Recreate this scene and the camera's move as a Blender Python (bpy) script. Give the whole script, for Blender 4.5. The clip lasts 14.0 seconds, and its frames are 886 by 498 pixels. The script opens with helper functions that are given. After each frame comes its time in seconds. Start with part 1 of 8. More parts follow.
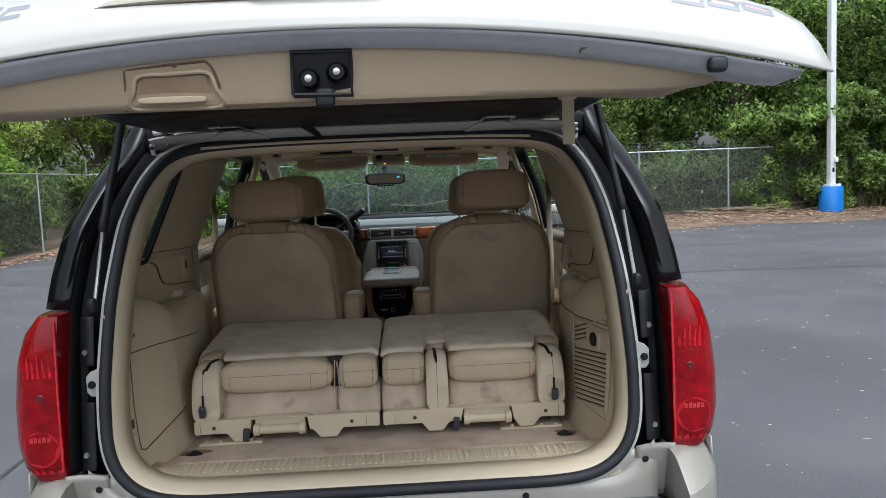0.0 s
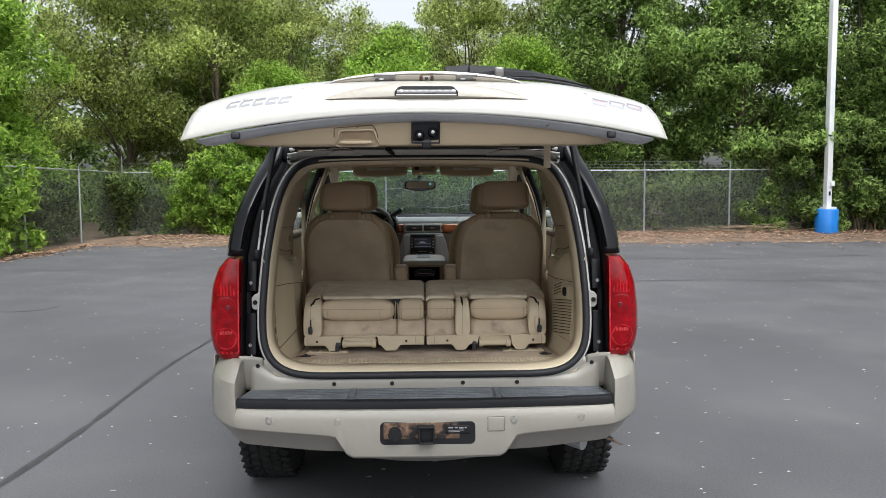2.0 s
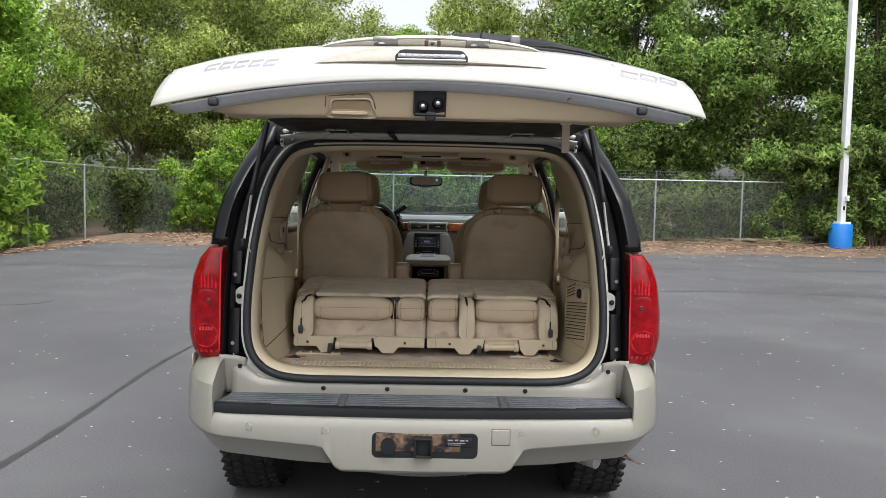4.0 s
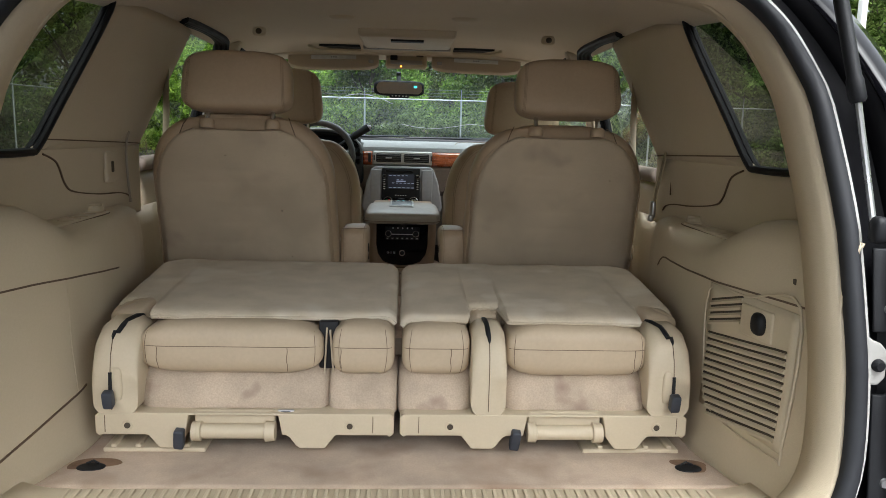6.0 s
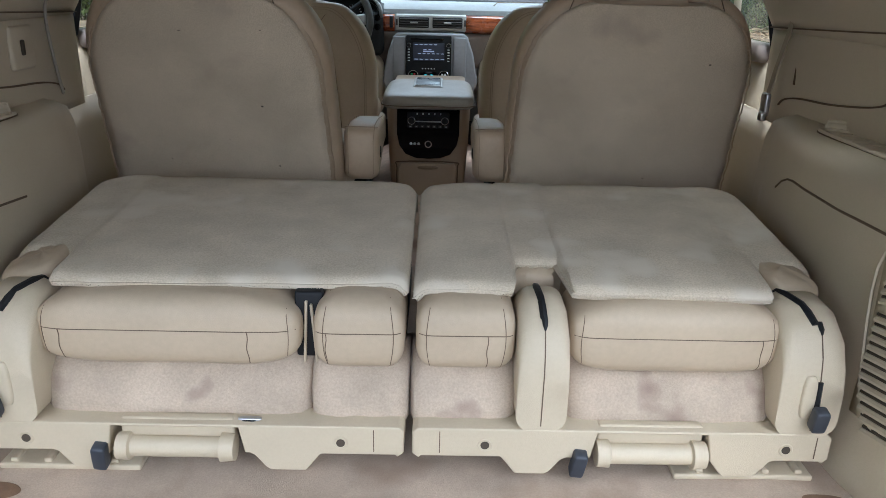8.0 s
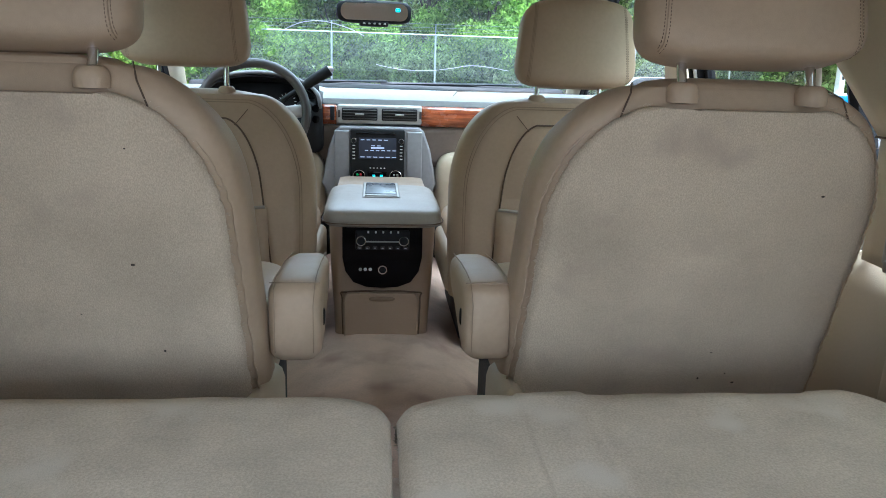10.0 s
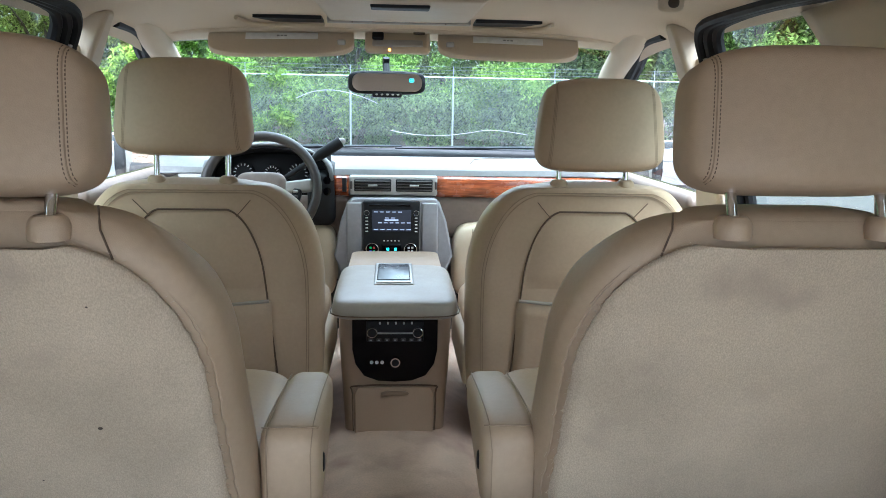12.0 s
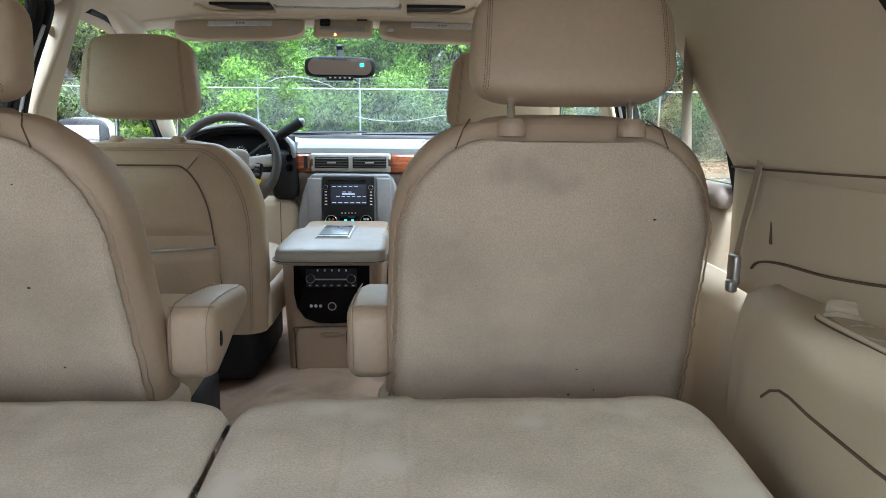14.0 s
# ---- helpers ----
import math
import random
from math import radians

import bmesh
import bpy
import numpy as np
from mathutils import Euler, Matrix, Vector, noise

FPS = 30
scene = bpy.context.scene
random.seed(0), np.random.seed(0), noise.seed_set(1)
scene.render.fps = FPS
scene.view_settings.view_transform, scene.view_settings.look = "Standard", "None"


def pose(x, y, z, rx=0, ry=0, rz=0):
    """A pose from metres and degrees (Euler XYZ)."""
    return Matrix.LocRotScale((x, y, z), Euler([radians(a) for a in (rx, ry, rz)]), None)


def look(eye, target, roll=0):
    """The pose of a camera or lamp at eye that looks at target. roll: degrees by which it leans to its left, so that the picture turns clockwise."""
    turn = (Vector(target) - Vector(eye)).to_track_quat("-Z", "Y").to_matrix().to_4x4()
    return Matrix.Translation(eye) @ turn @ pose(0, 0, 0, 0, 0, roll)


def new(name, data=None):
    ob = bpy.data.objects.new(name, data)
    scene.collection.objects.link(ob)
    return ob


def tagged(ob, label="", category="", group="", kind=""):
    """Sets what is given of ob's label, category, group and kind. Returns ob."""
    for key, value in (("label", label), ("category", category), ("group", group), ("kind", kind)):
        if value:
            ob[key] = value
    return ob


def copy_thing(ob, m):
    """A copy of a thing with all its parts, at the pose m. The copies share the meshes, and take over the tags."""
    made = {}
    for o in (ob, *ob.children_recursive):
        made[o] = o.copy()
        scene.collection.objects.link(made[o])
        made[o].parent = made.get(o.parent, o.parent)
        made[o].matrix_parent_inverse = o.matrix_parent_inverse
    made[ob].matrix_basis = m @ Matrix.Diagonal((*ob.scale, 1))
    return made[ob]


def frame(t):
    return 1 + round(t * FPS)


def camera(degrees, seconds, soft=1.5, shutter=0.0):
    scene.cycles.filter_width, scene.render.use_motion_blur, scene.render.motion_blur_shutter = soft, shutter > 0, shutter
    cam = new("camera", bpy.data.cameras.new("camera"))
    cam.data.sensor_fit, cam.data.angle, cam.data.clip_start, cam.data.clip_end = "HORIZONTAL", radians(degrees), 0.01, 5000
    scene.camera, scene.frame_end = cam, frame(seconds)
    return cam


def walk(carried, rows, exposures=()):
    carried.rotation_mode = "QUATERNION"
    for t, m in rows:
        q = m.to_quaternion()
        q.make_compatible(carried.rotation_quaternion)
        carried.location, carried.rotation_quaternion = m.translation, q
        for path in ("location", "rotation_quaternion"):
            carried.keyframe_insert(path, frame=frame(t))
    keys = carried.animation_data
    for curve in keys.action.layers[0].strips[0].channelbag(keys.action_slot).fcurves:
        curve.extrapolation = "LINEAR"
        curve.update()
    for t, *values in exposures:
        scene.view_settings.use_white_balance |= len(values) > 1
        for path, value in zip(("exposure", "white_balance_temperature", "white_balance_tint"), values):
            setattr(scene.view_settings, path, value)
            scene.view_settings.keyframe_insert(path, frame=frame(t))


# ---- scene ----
cam = camera(61.3, 14.0, soft=0.6)
PATH = [
    (0, (0.134, -2.051, 1.627), (0.212, -0.06, 1.445), -2.4),
    (0.5, (0.137, -2.512, 1.618), (0.206, -0.525, 1.404), -1.7),
    (1, (0.111, -2.896, 1.635), (0.172, -0.903, 1.471), -1.2),
    (1.5, (0.018, -3.215, 1.618), (0.078, -1.222, 1.457), -0.7),
    (2, (-0.008, -3.388, 1.606), (0.045, -1.394, 1.451), -0.3),
    (2.5, (-0.021, -3.423, 1.606), (0.026, -1.429, 1.449), -0.2),
    (2.7, (-0.016, -3.435, 1.605), (0.026, -1.441, 1.449), -0),
    (4.8, (0.016, -2.425, 1.492), (0.071, -0.43, 1.363), 1.9),
    (5, (-0.019, -2.202, 1.503), (0.045, -0.21, 1.336), 2.1),
    (5.5, (-0.001, -1.616, 1.501), (0.077, 0.371, 1.284), 2.1),
    (6, (0.008, -1.097, 1.464), (0.113, 0.874, 1.142), 1.5),
    (6.5, (0.045, -0.711, 1.475), (0.148, 1.191, 0.866), 1.1),
    (7, (0.074, -0.577, 1.505), (0.106, 1.315, 0.858), 0.9),
    (7.2, (0.073, -0.565, 1.504), (0.099, 1.329, 0.861), 1),
    (9.3, (-0.045, -0.285, 1.41), (0.005, 1.566, 0.655), 2.6),
    (9.5, (-0.047, -0.159, 1.403), (0.064, 1.698, 0.667), 3.2),
    (9.6, (-0.044, -0.086, 1.411), (0.086, 1.787, 0.719), 2.1),
    (10, (-0.025, 0.098, 1.487), (0.16, 2.031, 1.006), 1.8),
    (10.5, (-0, 0.219, 1.583), (0.18, 2.17, 1.176), 2.1),
    (11, (0.004, 0.257, 1.595), (0.159, 2.213, 1.202), 1.4),
    (11.5, (-0.001, 0.258, 1.596), (0.136, 2.215, 1.205), 1.1),
    (12, (-0.005, 0.261, 1.596), (0.127, 2.219, 1.209), 1),
    (12.5, (-0.008, 0.259, 1.593), (0.123, 2.218, 1.209), 1),
    (13, (0.008, 0.223, 1.58), (0.134, 2.185, 1.21), 0.9),
    (13.5, (0.069, 0.103, 1.522), (0.179, 2.072, 1.18), 0.9),
    (14, (0.237, -0.036, 1.472), (0.323, 1.933, 1.126), 0.5),
]
EXPOSURES = [
    (0.0, 0.72, 5800, 8), (0.6, 0.56, 5800, 8), (1.5, 0.70, 6100, 9), (2.7, 0.82, 6250, 8), (5.0, 1.0, 6350, 9), (5.5, 1.35, 6100, 9), (6.0, 1.55, 6150, 8), (6.5, 1.65, 5800, 9), (7.2, 1.75, 5450, 8),
    (9.3, 1.9, 5300, 8), (9.6, 2.0, 5250, 8), (10.0, 2.6, 5150, 6), (10.4, 2.75, 5100, 6), (12.5, 2.85, 5350, 7), (13.3, 2.75, 5450, 7), (14.0, 2.7, 5400, 8)]
walk(cam, [(t, look(eye, target, roll)) for t, eye, target, roll in PATH], EXPOSURES)

from mathutils.bvhtree import BVHTree

# ---- world and sun ----
world = bpy.data.worlds.new("sky")
scene.world = world
world.use_nodes = True
wn = world.node_tree
sky = wn.nodes.new("ShaderNodeTexSky")
sky.sky_type = "NISHITA"
sky.sun_disc = False
sky.sun_elevation = radians(62)
sky.sun_rotation = radians(162)
sky.air_density = 1.0
sky.dust_density = 6.0
sky.ozone_density = 1.0
hsv = wn.nodes.new("ShaderNodeHueSaturation")
hsv.inputs["Saturation"].default_value = 0.15
wn.links.new(sky.outputs[0], hsv.inputs["Color"])
wn.links.new(hsv.outputs[0], wn.nodes["Background"].inputs[0])
wn.nodes["Background"].inputs[1].default_value = 0.18

sun = new("sun", bpy.data.lights.new("sun", "SUN"))
sun.data.energy = 0.8
sun.data.angle = radians(60)
sun.data.color = (1.0, 0.975, 0.94)
sun.matrix_world = look((3, -9, 18), (0, 0, 0))

# added area lamp outside, out of sight, to brighten the cabin through the windscreen
screen_fill = new("skylight_front", bpy.data.lights.new("skylight_front", "AREA"))
screen_fill.data.shape, screen_fill.data.size, screen_fill.data.size_y, screen_fill.data.energy = "RECTANGLE", 1.6, 0.8, 6.5
screen_fill.data.color = (0.95, 0.97, 1.0)
screen_fill.matrix_world = look((0, 4.0, 2.35), (0, 1.5, 1.1))


# ---- materials ----
def material(name, color, rough=0.5, metal=0.0, vary=0.12, scale=4.0, fine=0.06, fine_scale=60.0, bump=0.0,
             bump_scale=300.0, stain=None, stain_scale=3.0, stain_at=(0.55, 0.75), coat=0.0, object_random=0.0,
             island=0.0, sheen=0.0, spec=0.5, voronoi=False, pile=None):
    """A procedural surface: base colour with broad and fine variation, stains and relief."""
    m = bpy.data.materials.new(name)
    m.use_nodes = True
    t = m.node_tree
    b = t.nodes["Principled BSDF"]
    co = t.nodes.new("ShaderNodeTexCoord").outputs["Object"]
    nap = co
    if pile:
        mp = t.nodes.new("ShaderNodeMapping")
        mp.inputs["Scale"].default_value = pile
        t.links.new(co, mp.inputs["Vector"])
        nap = mp.outputs[0]

    def noise_tex(s, detail=4.0, at_co=None):
        n = t.nodes.new("ShaderNodeTexNoise")
        n.inputs["Scale"].default_value, n.inputs["Detail"].default_value = s, detail
        t.links.new(at_co or co, n.inputs["Vector"])
        return n.outputs["Fac"]

    def mapped(fac, lo, hi, a=0.3, c=0.7):
        r = t.nodes.new("ShaderNodeMapRange")
        for k, v in zip(("From Min", "From Max", "To Min", "To Max"), (a, c, lo, hi)):
            r.inputs[k].default_value = v
        t.links.new(fac, r.inputs["Value"])
        return r.outputs[0]

    value = mapped(noise_tex(scale), 1 - vary, 1 + vary)
    if fine:
        k = t.nodes.new("ShaderNodeMath")
        k.operation = "MULTIPLY"
        t.links.new(value, k.inputs[0])
        t.links.new(mapped(noise_tex(fine_scale, 4.0, nap), 1 - fine, 1 + fine), k.inputs[1])
        value = k.outputs[0]
    if object_random or island:
        src = t.nodes.new("ShaderNodeObjectInfo").outputs["Random"] if object_random else t.nodes.new("ShaderNodeNewGeometry").outputs["Random Per Island"]
        amount = object_random or island
        k = t.nodes.new("ShaderNodeMath")
        k.operation = "MULTIPLY"
        t.links.new(value, k.inputs[0])
        t.links.new(mapped(src, 1 - amount, 1 + amount, 0, 1), k.inputs[1])
        value = k.outputs[0]
    mix = t.nodes.new("ShaderNodeMix")
    mix.data_type, mix.blend_type = "RGBA", "MULTIPLY"
    mix.inputs[0].default_value = 1.0
    mix.inputs[6].default_value = (*color, 1)
    t.links.new(value, mix.inputs[7])
    out = mix.outputs[2]
    if stain:
        s = t.nodes.new("ShaderNodeMix")
        s.data_type = "RGBA"
        t.links.new(mapped(noise_tex(stain_scale, 2.5, nap if coat else co), 0, 1, *stain_at), s.inputs[0])
        t.links.new(out, s.inputs[6])
        s.inputs[7].default_value = (*stain, 1)
        out = s.outputs[2]
    t.links.new(out, b.inputs["Base Color"])
    b.inputs["Metallic"].default_value = metal
    b.inputs["Specular IOR Level"].default_value = spec
    b.inputs["Coat Weight"].default_value = coat
    b.inputs["Coat Roughness"].default_value = 0.05
    if sheen:
        b.inputs["Sheen Weight"].default_value = sheen
        b.inputs["Sheen Roughness"].default_value = 0.6
    t.links.new(mapped(noise_tex(scale * 3), max(0.02, rough - 0.06), min(1, rough + 0.06)), b.inputs["Roughness"])
    if bump:
        p = t.nodes.new("ShaderNodeBump")
        p.inputs["Strength"].default_value = bump
        p.inputs["Distance"].default_value = 0.002
        if voronoi:
            v = t.nodes.new("ShaderNodeTexVoronoi")
            v.inputs["Scale"].default_value = bump_scale
            t.links.new(co, v.inputs["Vector"])
            t.links.new(v.outputs["Distance"], p.inputs["Height"])
        else:
            t.links.new(noise_tex(bump_scale, 3.0, nap), p.inputs["Height"])
        t.links.new(p.outputs[0], b.inputs["Normal"])
    return m


def glass(name, color, rough=0.0, opacity=0.0):
    """Thin pane: clear or tinted, with a mirror-like surface."""
    m = bpy.data.materials.new(name)
    m.use_nodes = True
    t = m.node_tree
    t.nodes.remove(t.nodes["Principled BSDF"])
    clear = t.nodes.new("ShaderNodeBsdfTransparent")
    clear.inputs[0].default_value = (*color, 1)
    gloss = t.nodes.new("ShaderNodeBsdfGlossy")
    gloss.inputs["Roughness"].default_value = rough
    facing = t.nodes.new("ShaderNodeLayerWeight")
    facing.inputs[0].default_value = 0.5
    power = t.nodes.new("ShaderNodeMath")
    power.operation, power.inputs[1].default_value = "POWER", 5.0
    t.links.new(facing.outputs["Facing"], power.inputs[0])
    fresnel = t.nodes.new("ShaderNodeMath")
    fresnel.operation, fresnel.inputs[1].default_value, fresnel.inputs[2].default_value = "MULTIPLY_ADD", 0.9, 0.05
    t.links.new(power.outputs[0], fresnel.inputs[0])
    mix = t.nodes.new("ShaderNodeMixShader")
    t.links.new(fresnel.outputs[0], mix.inputs[0])
    t.links.new(clear.outputs[0], mix.inputs[1])
    t.links.new(gloss.outputs[0], mix.inputs[2])
    t.links.new(mix.outputs[0], t.nodes["Material Output"].inputs[0])
    return m


def leaf_material(name, dark, light, glow=0.45):
    """Leaves: colour differs from leaf to leaf, and light comes through them."""
    m = bpy.data.materials.new(name)
    m.use_nodes = True
    t = m.node_tree
    b = t.nodes["Principled BSDF"]
    ramp = t.nodes.new("ShaderNodeMix")
    ramp.data_type = "RGBA"
    skew = t.nodes.new("ShaderNodeMath")
    skew.operation, skew.inputs[1].default_value = "POWER", 1.25
    t.links.new(t.nodes.new("ShaderNodeNewGeometry").outputs["Random Per Island"], skew.inputs[0])
    t.links.new(skew.outputs[0], ramp.inputs[0])
    ramp.inputs[6].default_value, ramp.inputs[7].default_value = (*dark, 1), (*light, 1)
    n = t.nodes.new("ShaderNodeTexNoise")
    n.inputs["Scale"].default_value = 0.45
    t.links.new(t.nodes.new("ShaderNodeTexCoord").outputs["Object"], n.inputs["Vector"])
    k = t.nodes.new("ShaderNodeMapRange")
    for key, v in zip(("From Min", "From Max", "To Min", "To Max"), (0.3, 0.7, 0.6, 1.35)):
        k.inputs[key].default_value = v
    t.links.new(n.outputs["Fac"], k.inputs["Value"])
    mul = t.nodes.new("ShaderNodeMix")
    mul.data_type, mul.blend_type = "RGBA", "MULTIPLY"
    mul.inputs[0].default_value = 1.0
    t.links.new(ramp.outputs[2], mul.inputs[6])
    t.links.new(k.outputs[0], mul.inputs[7])
    t.links.new(mul.outputs[2], b.inputs["Base Color"])
    b.inputs["Roughness"].default_value = 0.55
    b.inputs["Specular IOR Level"].default_value = 0.3
    tr = t.nodes.new("ShaderNodeBsdfTranslucent")
    t.links.new(mul.outputs[2], tr.inputs[0])
    mix = t.nodes.new("ShaderNodeMixShader")
    mix.inputs[0].default_value = glow
    t.links.new(b.outputs[0], mix.inputs[1])
    t.links.new(tr.outputs[0], mix.inputs[2])
    t.links.new(mix.outputs[0], t.nodes["Material Output"].inputs[0])
    return m


def glowing(name, color, strength):
    m = bpy.data.materials.new(name)
    m.use_nodes = True
    b = m.node_tree.nodes["Principled BSDF"]
    b.inputs["Base Color"].default_value = (*color, 1)
    b.inputs["Emission Color"].default_value = (*color, 1)
    b.inputs["Emission Strength"].default_value = strength
    return m


ASPHALT = material("asphalt", (0.074, 0.072, 0.078), 0.85, vary=0.18, scale=0.35, fine=0.25, fine_scale=90, bump=0.6, bump_scale=160,
                   stain=(0.10, 0.10, 0.102), stain_scale=0.8, stain_at=(0.5, 0.8))
TAR = material("tar", (0.034, 0.034, 0.036), 0.65, vary=0.3, scale=6, fine=0.3, fine_scale=70, bump=0.4, bump_scale=60)
CHIP = material("pale_chips", (0.40, 0.395, 0.38), 0.8, island=0.35)
LITTER = material("dead_leaves", (0.33, 0.215, 0.145), 0.9, island=0.7, vary=0.2)
SOIL = material("leaf_soil", (0.16, 0.108, 0.074), 0.95, vary=0.35, scale=1.5, fine=0.4, fine_scale=30, bump=1.0, bump_scale=25)
GALV = material("galvanised_steel", (0.42, 0.44, 0.44), 0.45, 0.6, vary=0.2, scale=2)
WIRE = material("fence_wire", (0.20, 0.22, 0.21), 0.5, 0.5)
BARK = material("bark", (0.09, 0.07, 0.05), 0.95, vary=0.3, scale=3, fine=0.35, fine_scale=25, bump=1.0, bump_scale=20)
TWIG = material("dry_twigs", (0.19, 0.14, 0.09), 0.9, vary=0.3, scale=3)
LEAF_GREEN = leaf_material("leaf_green", (0.04, 0.085, 0.012), (0.50, 0.66, 0.21), 0.66)
LEAF_YELLOW = leaf_material("leaf_yellowing", (0.10, 0.13, 0.028), (0.66, 0.76, 0.26), 0.7)
LEAF_BRIGHT = leaf_material("leaf_bright", (0.09, 0.18, 0.02), (0.56, 0.76, 0.16), 0.7)
LEAF_DARK = leaf_material("leaf_dark", (0.028, 0.055, 0.012), (0.42, 0.53, 0.20), 0.66)
LEAF_RED = leaf_material("leaf_red", (0.20, 0.03, 0.03), (0.36, 0.09, 0.07))
POLE_WHITE = material("white_pole_paint", (0.72, 0.73, 0.75), 0.45, vary=0.06)
BLUE = material("blue_plastic", (0.012, 0.16, 0.52), 0.5, vary=0.08)

PAINT = material("pearl_white_paint", (0.43, 0.415, 0.38), 0.32, 0.0, vary=0.02, fine=0.0, coat=0.6)
PAINT_DULL = material("pearl_paint_inside", (0.40, 0.39, 0.36), 0.45, vary=0.04, scale=5, fine=0.03)
# Same pearl paint as the gate; its different lighting is put into the tone.
PAINT_SHADED = material("champagne_bumper_paint", (0.285, 0.268, 0.232), 0.4, 0.1, vary=0.03, fine=0.02, coat=0.4)
# Cream plastic, darkened as well for the shade of its downturned faces.
PAINT_PLASTIC = material("cream_painted_plastic", (0.34, 0.31, 0.255), 0.4, vary=0.02, coat=0.4)
# White paint in shade, put in as cool grey; also greys cracks and gaps.
SHADE_GREY = material("grey_inner_paint", (0.40, 0.405, 0.42), 0.45, vary=0.05, scale=6)
BADGE_PINK = material("faded_red_inlay", (0.50, 0.33, 0.33), 0.4)
# Shaded copy of the tan trim: recess darkness put into the colour.
TAN_SHADED = material("tan_pocket_plastic", (0.24, 0.17, 0.105), 0.6)
# Same tan plastic as the trim, darkened to put in the gate's shade.
TRIM_SHADED = material("tan_gate_plastic", (0.34, 0.268, 0.175), 0.5, vary=0.04, scale=3, fine=0.02, fine_scale=200, bump=0.25, bump_scale=700)
CHANNEL_BLACK = material("channel_black_paint", (0.005, 0.005, 0.006), 0.45, vary=0.15, spec=0.15)
GLOSS_BLACK = material("gloss_black", (0.003, 0.003, 0.004), 0.05, vary=0.1, fine=0, coat=0.0, spec=0.22)
BLACK_PLASTIC = material("black_plastic", (0.009, 0.0095, 0.011), 0.55, vary=0.2, bump=0.15, bump_scale=500, spec=0.3)
STEP_PLASTIC = material("step_plastic", (0.085, 0.092, 0.102), 0.55, vary=0.25, scale=8, fine=0.15, fine_scale=80, stain=(0.16, 0.17, 0.18), stain_scale=9, stain_at=(0.6, 0.85))
LEVER_GREY = material("slate_lever_plastic", (0.035, 0.040, 0.052), 0.45, vary=0.12)
RUBBER = material("rubber_seal", (0.012, 0.013, 0.016), 0.65, vary=0.15)
TYRE = material("tyre_rubber", (0.009, 0.009, 0.009), 0.85, vary=0.25, scale=8)
RUST = material("rusty_steel", (0.17, 0.105, 0.07), 0.85, 0.3, vary=0.4, scale=14, fine=0.3, fine_scale=90, stain=(0.018, 0.017, 0.017), stain_scale=22, stain_at=(0.48, 0.62), bump=0.6, bump_scale=80)
STEEL = material("steel", (0.5, 0.5, 0.5), 0.3, 0.9, vary=0.1)
CHROME = material("chrome", (0.75, 0.76, 0.78), 0.12, 1.0, vary=0.04, fine=0)
LENS_RED = material("red_lens", (0.20, 0.0008, 0.004), 0.09, vary=0.3, scale=22, fine=0.15, fine_scale=90, coat=0.25, spec=0.25, bump=0.35, bump_scale=70)
LENS_BRIGHT = material("bright_red_reflector", (0.38, 0.004, 0.010), 0.10, vary=0.25, scale=40, fine=0.3, fine_scale=90, coat=0.3, spec=0.3, bump=0.8, bump_scale=90)
LENS_PALE = material("pale_red_lens", (0.36, 0.008, 0.014), 0.08, vary=0.1, scale=30, coat=0.4, spec=0.3, bump=0.5, bump_scale=120)
LENS_HOT = material("lit_red_facet", (0.50, 0.012, 0.018), 0.10, vary=0.2, scale=60, coat=1.0)
LENS_PINK = material("pale_pink_facet", (0.40, 0.03, 0.032), 0.3, vary=0.2, scale=60, spec=0.3)
LENS_DEEP = material("deep_red_shade", (0.10, 0.002, 0.004), 0.1, coat=1.0)
# Pearl paint darker still, to put the downturned lip's shade into its colour.
PAINT_SHADED_LIP = material("champagne_skirt_paint", (0.15, 0.148, 0.138), 0.42, 0.15, vary=0.05, fine=0.04, coat=0.3)
LENS_CLEAR = material("grey_clear_lens", (0.13, 0.12, 0.115), 0.1, vary=0.2, scale=40, coat=1.0)

VINYL = material("tan_leather", (0.445, 0.335, 0.222), 0.5, vary=0.06, scale=5, fine=0.03, fine_scale=120, bump=0.12, bump_scale=800, voronoi=True, spec=0.35)
VINYL_LIGHT = material("pale_leather", (0.33, 0.29, 0.235), 0.45, vary=0.05, scale=5, fine=0.03, fine_scale=120, bump=0.12, bump_scale=800, voronoi=True, spec=0.35)
ROLL_LEATHER = material("cream_tan_leather", (0.47, 0.375, 0.262), 0.5, vary=0.07, scale=6, fine=0.03, fine_scale=120, bump=0.12, bump_scale=800, voronoi=True, spec=0.35)
SEAM = material("seam_shadow", (0.12, 0.08, 0.05), 0.8)
THREAD = material("tan_thread", (0.30, 0.22, 0.14), 0.8)
TRIM = material("tan_trim_plastic", (0.53, 0.445, 0.315), 0.48, vary=0.04, scale=3, fine=0.02, fine_scale=200, bump=0.25, bump_scale=700)
# Darker tan puts a recess's shade into the tray floor; also colours webbing.
TAN_DARKENED = material("tan_tray_plastic", (0.36, 0.295, 0.20), 0.6, vary=0.06)
# Dark tone painting shade into slots and holes; also spots and bolt heads.
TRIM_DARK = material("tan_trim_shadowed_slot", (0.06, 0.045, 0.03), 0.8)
HEADLINER = material("headliner_cloth", (0.58, 0.495, 0.375), 0.95, vary=0.05, scale=2, fine=0.06, fine_scale=300, bump=0.3, bump_scale=600, sheen=0.05)
